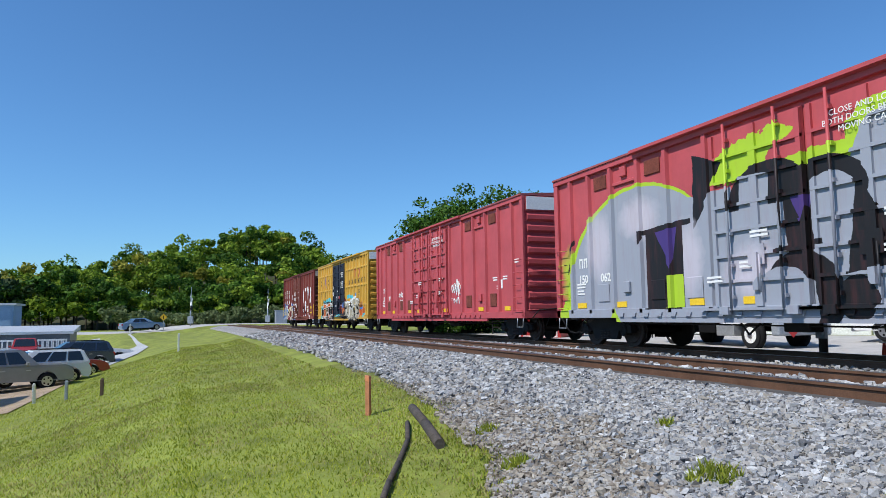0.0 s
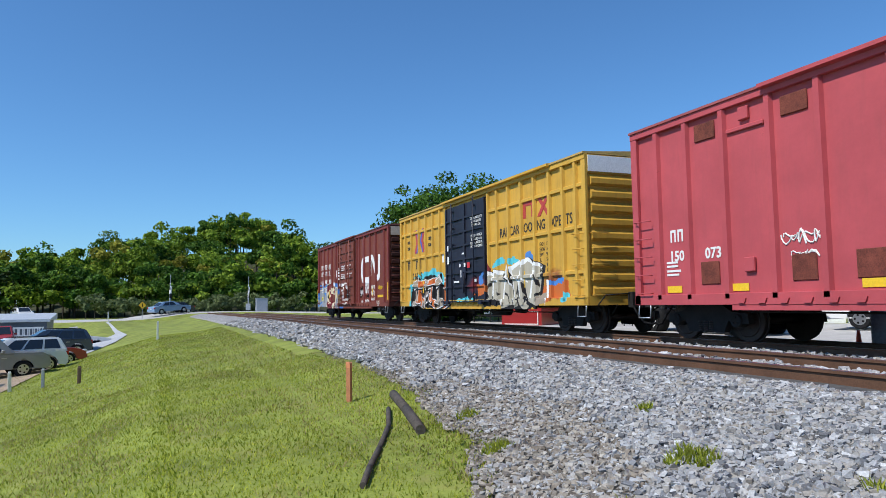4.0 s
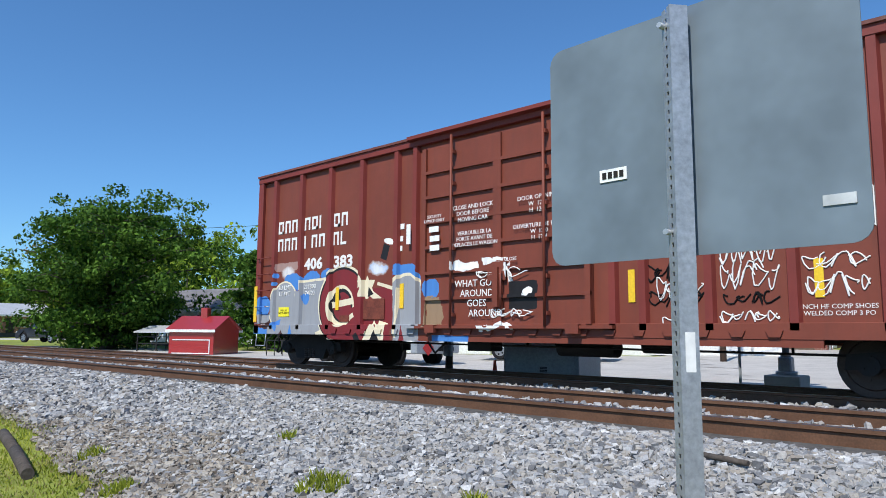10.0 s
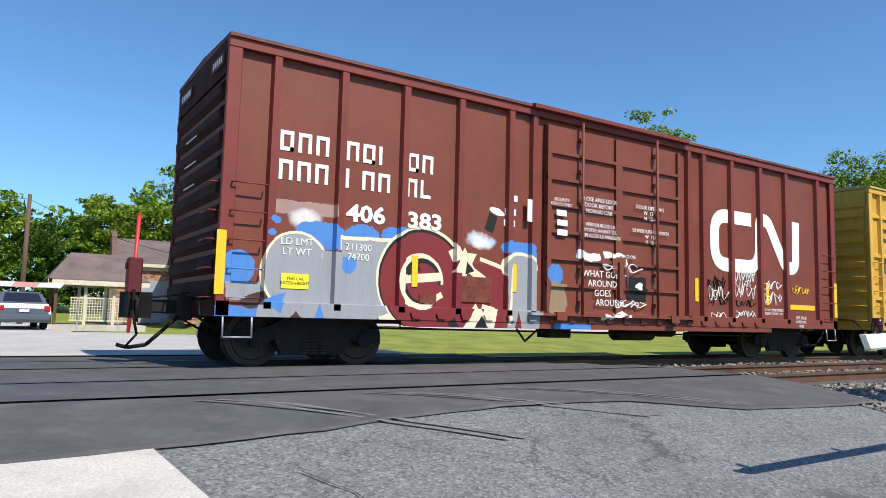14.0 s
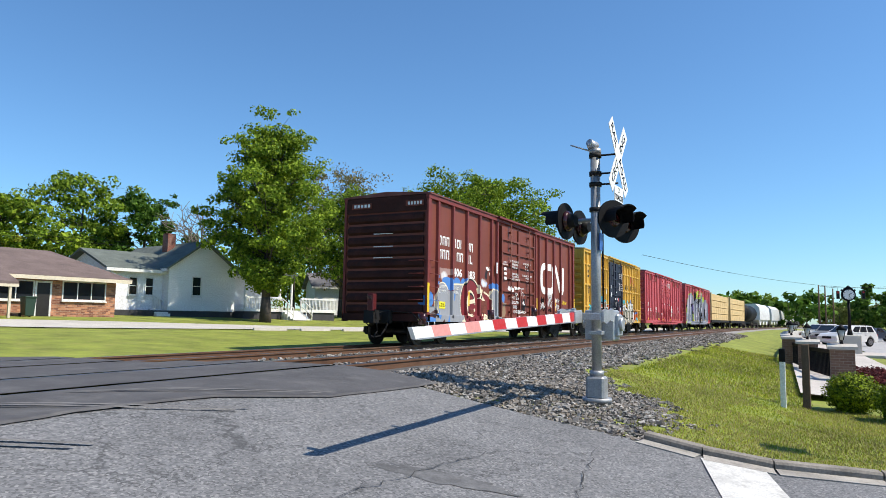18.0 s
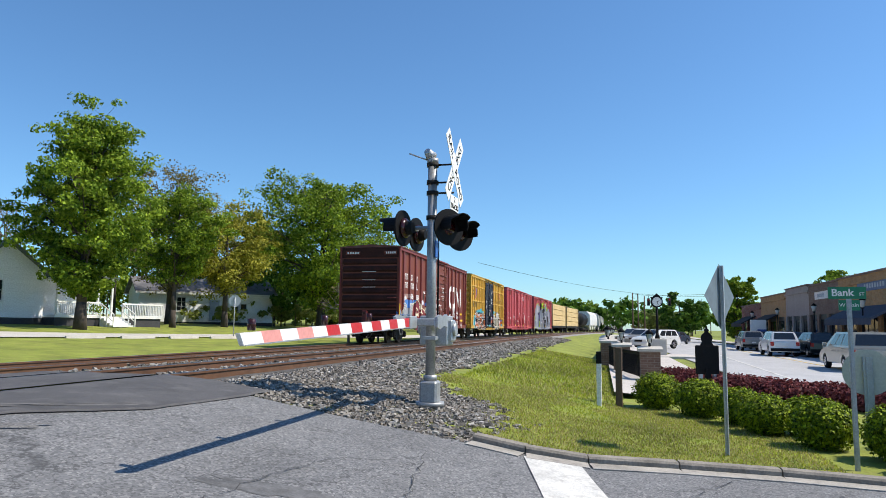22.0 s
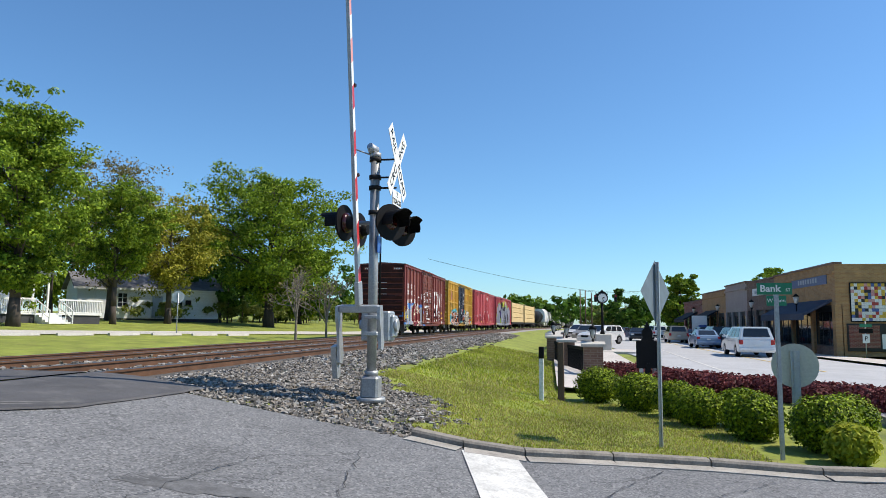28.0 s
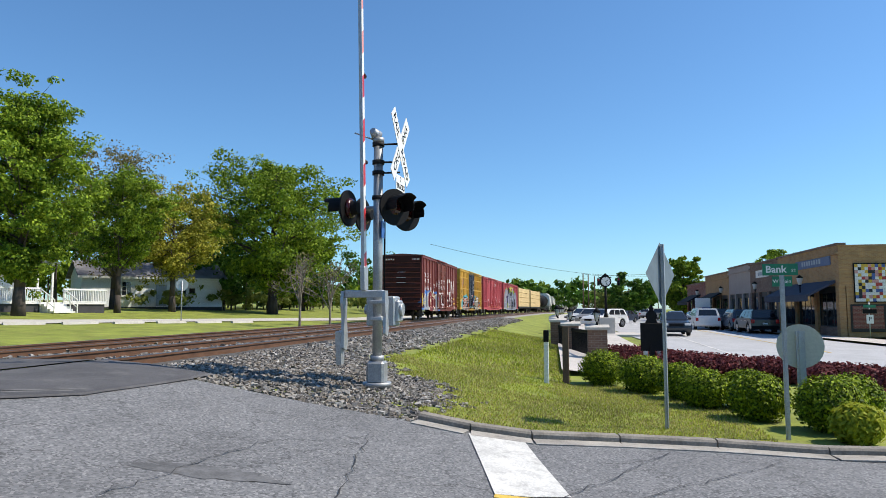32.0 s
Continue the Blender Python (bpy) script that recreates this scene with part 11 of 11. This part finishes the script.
slat_trailer()
M["metal_wall"] = surface("grey_ribbed_metal", (0.15, 0.16, 0.175), 0.12, 0.6, 20, 0.45, 0.4, 0.05)
M["metal_roof"] = surface("pale_metal_roof", (0.60, 0.61, 0.62), 0.08, 0.5, 20, 0.4, 0.3, 0.05)
shed = thing("metal_shed", pose(-75.4, -16.4, -2.45, 0, 0, -88), "dark grey metal shed with a pale roof", "shed")
walls(shed, 0, 14, -6, 0, 0, 2.1, "metal_wall")
part("roof", finish(prism(bmesh.new(), [(0.3, 2.1), (0.3, 2.2), (-6.3, 2.75), (-6.3, 2.1)], -0.3, 14.3, "x")), M["metal_roof"], shed)
part("roof_edge", bm_box(-0.32, 14.32, 0.3, 0.36, 1.98, 2.22), M["metal_roof"], shed)
for k in range(28):
    part("wall_rib", bm_box(0.2 + k * 0.5, 0.26 + k * 0.5, 0.0, 0.03, 0.02, 2.0), M["metal_wall"], shed)
M["blue_wall"] = surface("pale_blue_panels", (0.24, 0.36, 0.52), 0.08, 0.6, 20, 0.6)
bb = thing("blue_building", pose(-86, -23.3, -1.4, 0, 0, -88), "small pale-blue building with a flat white roof", "building")
walls(bb, 0, 8, -5, 0, 0, 3.9, "blue_wall")
part("roof", bm_box(-0.3, 8.3, -5.3, 0.3, 3.9, 4.1), M["metal_roof"], bb)
for k in range(5):
    part("wall_panel", bm_box(0.2 + k * 1.55, 1.6 + k * 1.55, 0.0, 0.04, 0.3, 3.6), M["blue_wall"], bb)

for x, y, h, mm, lab, lean in ((-29.6, -11.3, 0.75, "white", "leaning pale wooden stake at the lot", 9), (-28.4, -10.1, 0.7, "cab_grey", "short grey post at the lot", 1), (-24.6, -8.6, 0.55, "pole_wood", "short reddish stake in the grass", 1), (-40.4, -6.5, 1.0, "white", "white railway marker post in the grass", 3), (-86, -11.9, 1.1, "white", "white marker post by the side road", 0)):
    s = thing("marker_stake", pose(x, y, ground_z(x, y) - 0.05, 0, lean, 0), lab, "stake")
    part("stake_body", bm_box(-0.06, 0.06, -0.05, 0.05, 0, h, 0.012), M[mm], s)
    part("stake_top", bm_box(-0.045, 0.045, -0.035, 0.035, h, h + 0.03), M[mm], s)


# the further crossing
def far_signal(x, y, lab):
    s = thing("crossing_signal", pose(x, y, -0.4, 0, 0, 80), lab, "crossing signal", "crossing signals")
    bm = bmesh.new()
    tube(bm, (0, 0, 0), (0, 0, 3.3), 0.08, 8)
    tube(bm, (0, 0, 3.3), (0, 0, 4.2), 0.045, 8)
    part("mast", bm, M["galv"], s)
    part("gate_machine", bm_box(-0.3, 0.3, -0.35, 0.35, 0.6, 1.5, 0.03), M["galv"], s)
    for yy in (-0.45, 0.45):
        bm = bmesh.new()
        tube(bm, (0.05, yy, 2.5), (0.12, yy, 2.5), 0.3, 14)
        part("lamp", bm, M["black"], s)
    for k in (-1, 1):
        bm = bm_box(-0.02, 0.02, -0.6, 0.6, -0.11, 0.11)
        bm.transform(pose(0.12 + 0.02 * k, 0, 3.3) @ Matrix.Rotation(radians(45 * k), 4, "X"))
        part("crossbuck_blade", bm, M["sign_white"], s)
    part("boom", bm_box(-0.03, 0.03, 0.2, 0.27, 1.2, 5.2), M["galv"], s)


far_signal(-93.4, -5.5, "tall crossing signal with a raised gate at the far crossing")
far_signal(-99.5, 4.6, "tall crossing signal beyond the tracks of the far crossing")
fc = thing("signal_cabinet", pose(-99.0, 6.3, -0.35), "grey signal cabinet at the far crossing", "cabinet")
part("body", bm_box(-0.7, 0.7, -0.75, 0.75, 0.1, 2.1, 0.02), M["cab_grey"], fc)
part("roof", bm_box(-0.75, 0.75, -0.8, 0.8, 2.1, 2.17), M["cab_grey"], fc)
part("plinth", bm_box(-0.6, 0.6, -0.6, 0.6, -0.1, 0.1), M["foundation"], fc)
M["sign_yellow"] = plain("yellow_sheeting", (0.75, 0.42, 0.02), 0.4)
ws = thing("warning_sign", pose(-88.4, -8.5, ground_z(-88, -8.5)), "yellow diamond warning sign on a post", "road sign")
bm = bmesh.new()
tube(bm, (0, 0, 0), (0, 0, 2.3), 0.035, 8)
part("post", bm, M["galv"], ws)
part("sign_plate", finish(prism(bmesh.new(), [(0.42, 1.95), (0, 2.37), (-0.42, 1.95), (0, 1.53)], 0.04, 0.06, "x")), M["sign_yellow"], ws)
part("symbol_bars", bm_box(0.061, 0.064, -0.04, 0.04, 1.75, 2.15), M["black"], ws)
utility_pole(-106, 20.2, 5.5, "slim weathered pole beside the garage")

# white garage with a brick front, shed, greenhouse frame, house behind the tree
gh = thing("garage_house", pose(-107, 20.4, 0.15, 0, 0, 95), "white gabled garage house with brick front wall", "house")
walls(gh, 0, 9.4, 0, 7.5, 0, 2.6, "brick_house")
part("foundation", bm_box(-0.03, 9.43, -0.03, 7.53, -0.8, 0.12), M["foundation"], gh)
part("end_wall", bm_box(-0.06, -0.004, -0.02, 7.52, 0.1, 2.65), M["siding"], gh, "white clapboard end wall")
gable(gh, 0, 9.4, 0, 7.5, 2.6, 4.1, 0.4, "x", "metal_roof", "siding")
for x in (1.2, 5.2):
    window(gh, x, x + 1.1, 1.0, 2.0, panes=2)
part("door", bm_box(3.4, 4.4, -0.05, 0.004, 0.1, 2.1), M["dark_metal"], gh)
for x in (7.2, 9.3):
    part("porch_post", bm_box(x - 0.05, x + 0.05, -1.3, -1.2, -0.4, 2.3), M["white"], gh)
for k in range(5):
    part("porch_lattice", bm_box(7.3 + k * 0.42, 7.36 + k * 0.42, -1.27, -1.23, 0.1, 2.2), M["white"], gh)
rs = thing("red_shed", pose(-36.2, 11.7, -0.55, 0, 0, 30), "small red shed with a gable roof", "shed")
walls(rs, 0, 2.6, 0, 2.6, 0, 1.35, "car_red", 0.1)
part("door_frame", finish(prism(bmesh.new(), [(0.2, 0.05), (2.4, 0.05), (2.4, 0.8), (0.2, 0.8), (0.2, 0.75), (2.35, 0.75), (2.35, 0.1), (0.2, 0.1)], -0.03, -0.004, "y")), M["white"], rs)
gable(rs, 0, 2.6, 0, 2.6, 1.35, 2.0, 0.15, "x", "car_red", "car_red", thick=0.06)
part("cupola", bm_box(1.1, 1.5, 1.1, 1.5, 1.9, 2.5, 0.03), M["car_red"], rs)
hw = thing("white_house", pose(-59, 18.6, -0.4, 0, 0, 13), "white house with a porch behind the big tree", "house")
walls(hw, 0, 19, 0, 7, 0.2, 2.8, "siding")
part("foundation", bm_box(0.02, 18.98, 0.02, 6.98, -0.4, 0.2), M["foundation"], hw)
gable(hw, 0, 19, 0, 7, 2.8, 4.4, 0.4, "x", "shingle_grey", "siding")
for x in (1.0, 4.2, 6.8, 11.0, 13.6, 16.4):
    window(hw, x, x + 0.9, 1.0, 2.3, panes=1, rows=2)
part("door", bm_box(9.2, 10.1, -0.05, 0.004, 0.25, 2.3), M["dark_metal"], hw)

# carport with a white sheet roof beside the red shed
cp = thing("low_carport", pose(-43.0, 13.0, -0.55, 0, 0, 25), "low white-roofed carport with a dark open frame", "carport")
part("roof_sheet", finish(prism(bmesh.new(), [(-0.2, 1.12), (1.3, 1.5), (2.8, 1.12), (2.8, 1.18), (1.3, 1.57), (-0.2, 1.18)], -0.1, 4.4, "x")), M["metal_roof"], cp)
for x in (0.0, 1.4, 2.8, 4.25):
    for y in (0.0, 2.6):
        part("post", bm_box(x, x + 0.06, y, y + 0.06, 0, 1.2), M["dark_metal"], cp)
for z in (0.45, 0.85):
    part("rail", bm_box(0, 4.3, 0.01, 0.05, z, z + 0.05), M["dark_metal"], cp)

# glass-house frame of thin dark bars
gf = thing("greenhouse_frame", pose(-31.2, 14.4, -0.6, 0, 0, 28), "small empty greenhouse frame of dark bars", "greenhouse")
for k in range(6):
    x = k * 0.44
    for y in (0.0, 1.6):
        part("upright", bm_box(x, x + 0.04, y, y + 0.04, 0, 0.85), M["dark_metal"], gf)
    for s_ in (0, 1):
        bm = bmesh.new()
        tube(bm, (x + 0.02, 1.64 * s_, 0.84), (x + 0.02, 0.82, 1.3), 0.02, 5)
        part("rafter", bm, M["dark_metal"], gf)
for y, z in ((0.0, 0.83), (1.6, 0.83), (0.8, 1.28), (0.0, 0.4)):
    part("long_bar", bm_box(0, 2.24, y, y + 0.04, z, z + 0.04), M["dark_metal"], gf)
vehicle("suv", pose(-55.5, 13.6, -0.25, 0, 0, 200), M["car_black"], "black car parked beneath the big tree", "car")
vehicle("jeep", pose(-52.5, 14.6, -0.3, 0, 0, 20), M["car_navy"], "dark off-road car parked in the shade", "car")

# big trees near the garage
tree(-48.2, 13.4, 10.2, 6.0, 201, M["leaf_deep"], "large dense dark-green tree by the houses", 52000, 0.14, 0.45, 0.05, 190)
tree(-38.4, 19.6, 6.6, 2.9, 202, M["leaf_deep"], "dense green tree beside the white house", 16000, 0.16, 0.3, 0.06, 100)
tree(-58.0, 14.8, 9.5, 3.2, 203, M["leaf_budding"], "half-bare tree with pinkish buds", 1600, 0.16, 0.2, 0.25, 40)
tree(-36.0, 21.5, 6.6, 2.5, 204, M["leaf_fresh"], "green tree beyond the white house", 16000, 0.18, 0.3, 0.08, 90)
tree(-30.5, 33, 8.5, 4.0, 205, M["leaf_fresh"], "green tree behind the low building", 16000, 0.18, 0.3, 0.08, 90)
tree(-24.5, 40, 9.0, 4.4, 206, M["leaf_yellow"], "yellow-green tree behind the low building", 16000, 0.18, 0.3, 0.08, 90)
tree(-14, 35, 7.5, 2.2, 207, M["leaf_conifer"], "dark conifer behind the low building", 6000, 0.2, 0.2, 0.04, 40, shape=lambda z: 1.0 - 0.75 * max(0, (z + 0.9) / 1.9))
tree(-47, 30, 9.5, 4.0, 208, M["leaf_fresh"], "green tree in the gap between the houses", 16000, 0.18, 0.3, 0.08, 90)
tree(-104, 46, 19.0, 7.0, 209, M["leaf_fresh"], "green tree behind the garage", 16000, 0.26, 0.3, 0.08, 90)
tree(-120, 42, 19.0, 7.5, 210, M["leaf_fresh"], "broad green tree behind the garage", 16000, 0.26, 0.3, 0.08, 90)

# wooded hill
def hill_z(x, y):
    u, v = x / 1.24, (y + 6) / 1.24 - 6
    h = lerp_pts([(-150, 0.5), (-70, 0.5), (-38, 1.2), (-22, 3.2), (-9, 9.2), (4, 13.8), (10, 13.8), (16, 7.6), (24, 2.6), (60, 2.5), (140, 2.5)], v + (u + 120) * 0.12)
    return -0.8 + (h + 0.8) * smooth(-96, -140, u)


tagged(grid_mesh("hillside", steps((-260, -116, 6)), steps((-190, 150, 7)), lambda x, y: hill_z(x, y) - 0.1, surface("forest_floor", (0.05, 0.055, 0.025), 0.3, 0.3, 6, 0.95)), "dark forest floor of the wooded hill", "hillside", kind="structure")
rng = np.random.default_rng(230)
front, mid_w, yellow = [], [], []
for i in range(330):
    x, y = -rng.uniform(121, 192), -6 + 1.24 * (rng.uniform(-85, 40) + 6)
    h, r = rng.uniform(7.4, 11.4), rng.uniform(3.0, 5.2)
    if y < -33:
        h *= 0.8
    if x > -135 and 18 < y < 36:
        continue
    (yellow if rng.random() < 0.12 else mid_w if rng.random() < 0.65 else front).append((x, y, hill_z(x, y), h, r))
for i in range(70):
    y = -92 + i * 1.6
    (front if i % 3 else mid_w).append((-118 + rng.uniform(-5, 2), y, -0.8, rng.uniform(5.6, 8.7), rng.uniform(3.0, 4.4)))
woods("hill_woods", front, M["leaf_deep"], "dense green deciduous woods on the hill", 231, 0.36, 1050)
woods("hill_woods", mid_w, M["leaf_fresh"], "lighter green crowns among the hill woods", 232, 0.36, 1050)
woods("hill_woods", yellow, M["leaf_yellow"], "yellow-green spring crowns among the hill woods", 233, 0.36, 1050)
woods("dark_pines", [(-114 + rng.uniform(-8, 6), -28 - i * 1.8 + rng.uniform(-1, 1), -0.9, rng.uniform(7.4, 9.8), rng.uniform(2.5, 3.7)) for i in range(34)], M["leaf_conifer"], "dark pines behind the lot", 234, 0.4, 480)
woods("road_shrubs", [(-109 + rng.uniform(-3, 3), -16 + i * 1.0, -0.6, rng.uniform(2.0, 3.6), rng.uniform(1.5, 2.4)) for i in range(31)], M["leaf_pale"], "pale green shrubs along the foot of the woods", 235, 0.24, 380)
woods("road_shrubs", [(-128 + i * 3.2, 33 + i * 0.55 + rng.uniform(-1, 2), -0.3, rng.uniform(11, 15), rng.uniform(4.2, 5.8)) for i in range(17)], M["leaf_fresh"], "green trees and shrubs behind the garage", 236, 0.36, 520)

# traffic over the far crossing
blue_car = vehicle("sedan", pose(-85, -11, 0), M["car_blue"], "pale blue sedan driving over the far crossing", "car")
dark_car = vehicle("sedan", pose(-73, 1.6, 0), M["car_black"], "black sedan driving over the far crossing", "car")
late_car = vehicle("sedan", pose(-40, 13, 0), M["car_black"], "black sedan driving along the side road", "car")
white_suv = vehicle("suv", pose(-95, -25, 0), M["car_white"], "white sport utility car driving through the lot", "car")
tow_truck = vehicle("pickup", pose(-42, 13, 0), M["car_black"], "black pickup truck towing a horse trailer", "pickup")


def horse_trailer():
    t = thing("horse_trailer", pose(-38, 13, 0), "white horse trailer with dark side windows", "trailer")
    part("body", bm_box(0, 6.6, -1.1, 1.1, 0.5, 2.45, 0.1), M["car_white"], t)
    part("nose", finish(prism(bmesh.new(), [(6.6, 1.1), (8.2, 1.5), (8.2, 2.2), (7.6, 2.42), (6.6, 2.44)], -1.08, 1.08, "y")), M["car_white"], t)
    part("skirt", bm_box(0.02, 6.58, -1.12, 1.12, 0.45, 0.85, 0.02), M["car_silver"], t)
    for s in (-1, 1):
        for k in range(5):
            a = 0.5 + k * 1.15
            part("side_window", bm_box(a, a + 0.6, *sorted((s * 1.095, s * 1.115)), 1.5, 2.0), M["car_glass"], t)
        part("door", bm_box(5.75, 6.35, *sorted((s * 1.095, s * 1.118)), 0.9, 2.2), M["car_silver"], t)
        for ax in (2.1, 3.0):
            bm = bmesh.new()
            tube(bm, (ax, s * 0.92, 0.37), (ax, s * 1.16, 0.37), 0.37, 16)
            w = part("wheel", bm, M["tyre"], t)
            bm = bmesh.new()
            tube(bm, (ax, s * 1.1, 0.37), (ax, s * 1.18, 0.37), 0.2, 10)
            part("rim", bm, M["chrome"], w)
    return t


trailer = horse_trailer()


def motions():
    ts = [t for t, _ in TRAVEL]
    ss = [s for _, s in TRAVEL]
    fine = [i * 0.1 for i in range(321)]
    # the way gone at each tenth of a second, smooth through the rows
    knots = np.gradient(np.array(ss), np.array(ts))

    def gone(t):
        i = min(int(t), len(ts) - 2)
        u = t - ts[i]
        h0, h1 = 2 * u**3 - 3 * u**2 + 1, -2 * u**3 + 3 * u**2
        return float(h0 * ss[i] + h1 * ss[i + 1] + (u**3 - 2 * u**2 + u) * knots[i] + (u**3 - u**2) * knots[i + 1])
    for car, rear, L in TRAIN:
        walk(car, [(t * 0.5, car_pose(gone(t * 0.5) + rear, L)) for t in range(65)])
    for w, x in WHEELS[:16]:
        walk(w, [(t, pose(x, 0, WHEEL_R, 0, math.degrees((gone(t) - ss[0]) / WHEEL_R), 0)) for t in fine])

    # gate boom: down until the train has passed, then up
    rise = [(0, -2.25), (22.5, -2.1), (22.7, -1.3), (22.9, 1.2), (23.2, 6.62), (23.5, 13.04), (23.8, 19.29), (24, 23.33), (24.2, 27.28), (24.6, 33.58), (25, 39.97), (25.5, 48.27), (26.5, 61.7), (27.5, 72.35), (28, 79.25), (28.5, 82.5), (29, 85.5), (30, 86), (32, 86)]
    walk(gate1, [(t, pose(*GATE_AT, 0, a, GATE_YAW)) for t, a in rise])
    # street traffic: seconds, how far along the street
    runs = {
        "S": [(0, -10), (12, -9), (17, 26), (20, 52.5), (21, 58.7), (22, 65.3), (23, 71.6), (24, 78.0), (28, 104), (32, 132)],
        "A": [(0, -15.5), (12, -14.5), (17, 12), (20, 39.3), (21, 45.7), (22, 52.8), (23, 59.6), (24, 67.0), (25, 74.0), (27.5, 89), (30, 106), (32, 120)],
        "B": [(0, -21), (12, -20), (17, -2), (20, 15), (22.5, 39.3), (23.5, 47.3), (24.5, 55), (25.5, 61.5), (27.5, 73), (29, 80.5), (30, 86), (32, 98)],
        "C": [(0, -26.5), (12, -25.5), (17, -14), (22.5, 14), (24, 32.4), (24.5, 38), (25.5, 46.1), (27.5, 56), (28.5, 61.3), (29.5, 66.4), (30.5, 71.6), (32, 79)],
        "D": [(0, -32), (12, -31), (17, -22), (24, 18), (27.5, 41.0), (28.5, 45.8), (29.5, 50.2), (30.5, 54.7), (31.5, 58.8), (32, 60.5)],
    }
    for car, key in TRAFFIC:
        walk(car, [(t, pose(x - 1, lane_y(x - 1), street_z(max(x, 9.5), -17), 0, 0, -1.55)) for t, x in runs[key]])
    walk(oncoming, [(t, pose(x, -12.4 - 0.045 * (x - 30), street_z(x, -12.5), 0, 0, 177)) for t, x in ((0, 220), (20, 130), (28, 84), (30, 68), (31, 60), (32, 50))])
    # traffic of the far crossing, by its place along the side road
    def drive(car, rows, side, back, length, shift=0.0):
        pts = [(t, way_s(y) + shift) for t, y in rows]
        out = []
        for (t0, s0), (t1, s1) in zip(pts, pts[1:]):
            n = max(1, int(abs(s1 - s0) / 4))
            out += [(t0 + (t1 - t0) * k / n, way_pose(s0 + (s1 - s0) * k / n, side, back, length)) for k in range(n)]
        walk(car, out + [(pts[-1][0], way_pose(pts[-1][1], side, back, length))])
    drive(blue_car, [(0, -11.3), (1.5, -10.6), (2.5, -9.7), (3.5, -8.2), (5.5, 0.4), (6, 2.7), (7, 9.3), (8, 14.4), (9, 18.8), (9.6, 22.1), (11, 28.9), (13, 34.5), (32, 41)], 1.6, False, 4.7)
    drive(dark_car, [(0, 11.1), (1.5, 6.0), (2.5, 2.3), (3.5, -2.0), (5.5, -8.9), (8, -13.8), (10, -17.5), (32, -17.7)], -1.6, True, 4.7)
    drive(late_car, [(0, 41.4), (5, 32.0), (7, 22.7), (8, 17.7), (9, 13.7), (10, 9.4), (13, -7.1), (16, -16.7), (32, -16.9)], -1.6, True, 4.7)
    truck = [(0, 32.0), (5, 14.5), (5.5, 12.5), (6, 10.4), (6.5, 8.0), (7, 6.9), (7.5, 5.0), (8.5, -1.5), (10, -12.5), (14, -19.0), (32, -19.2)]
    drive(tow_truck, truck, -1.7, True, 5.7)
    drive(trailer, truck, -1.7, True, 8.2, 7.2)
    walk(white_suv, [(t, pose(x, y, -0.72, 0, 0, 24)) for t, x, y in ((0, -140, -72), (2.5, -132, -54), (3.8, -113, -27.5), (5.5, -94, -16.4), (6, -90.5, -15.3), (7.5, -85.5, -14.2), (32, -85, -14))])


motions()
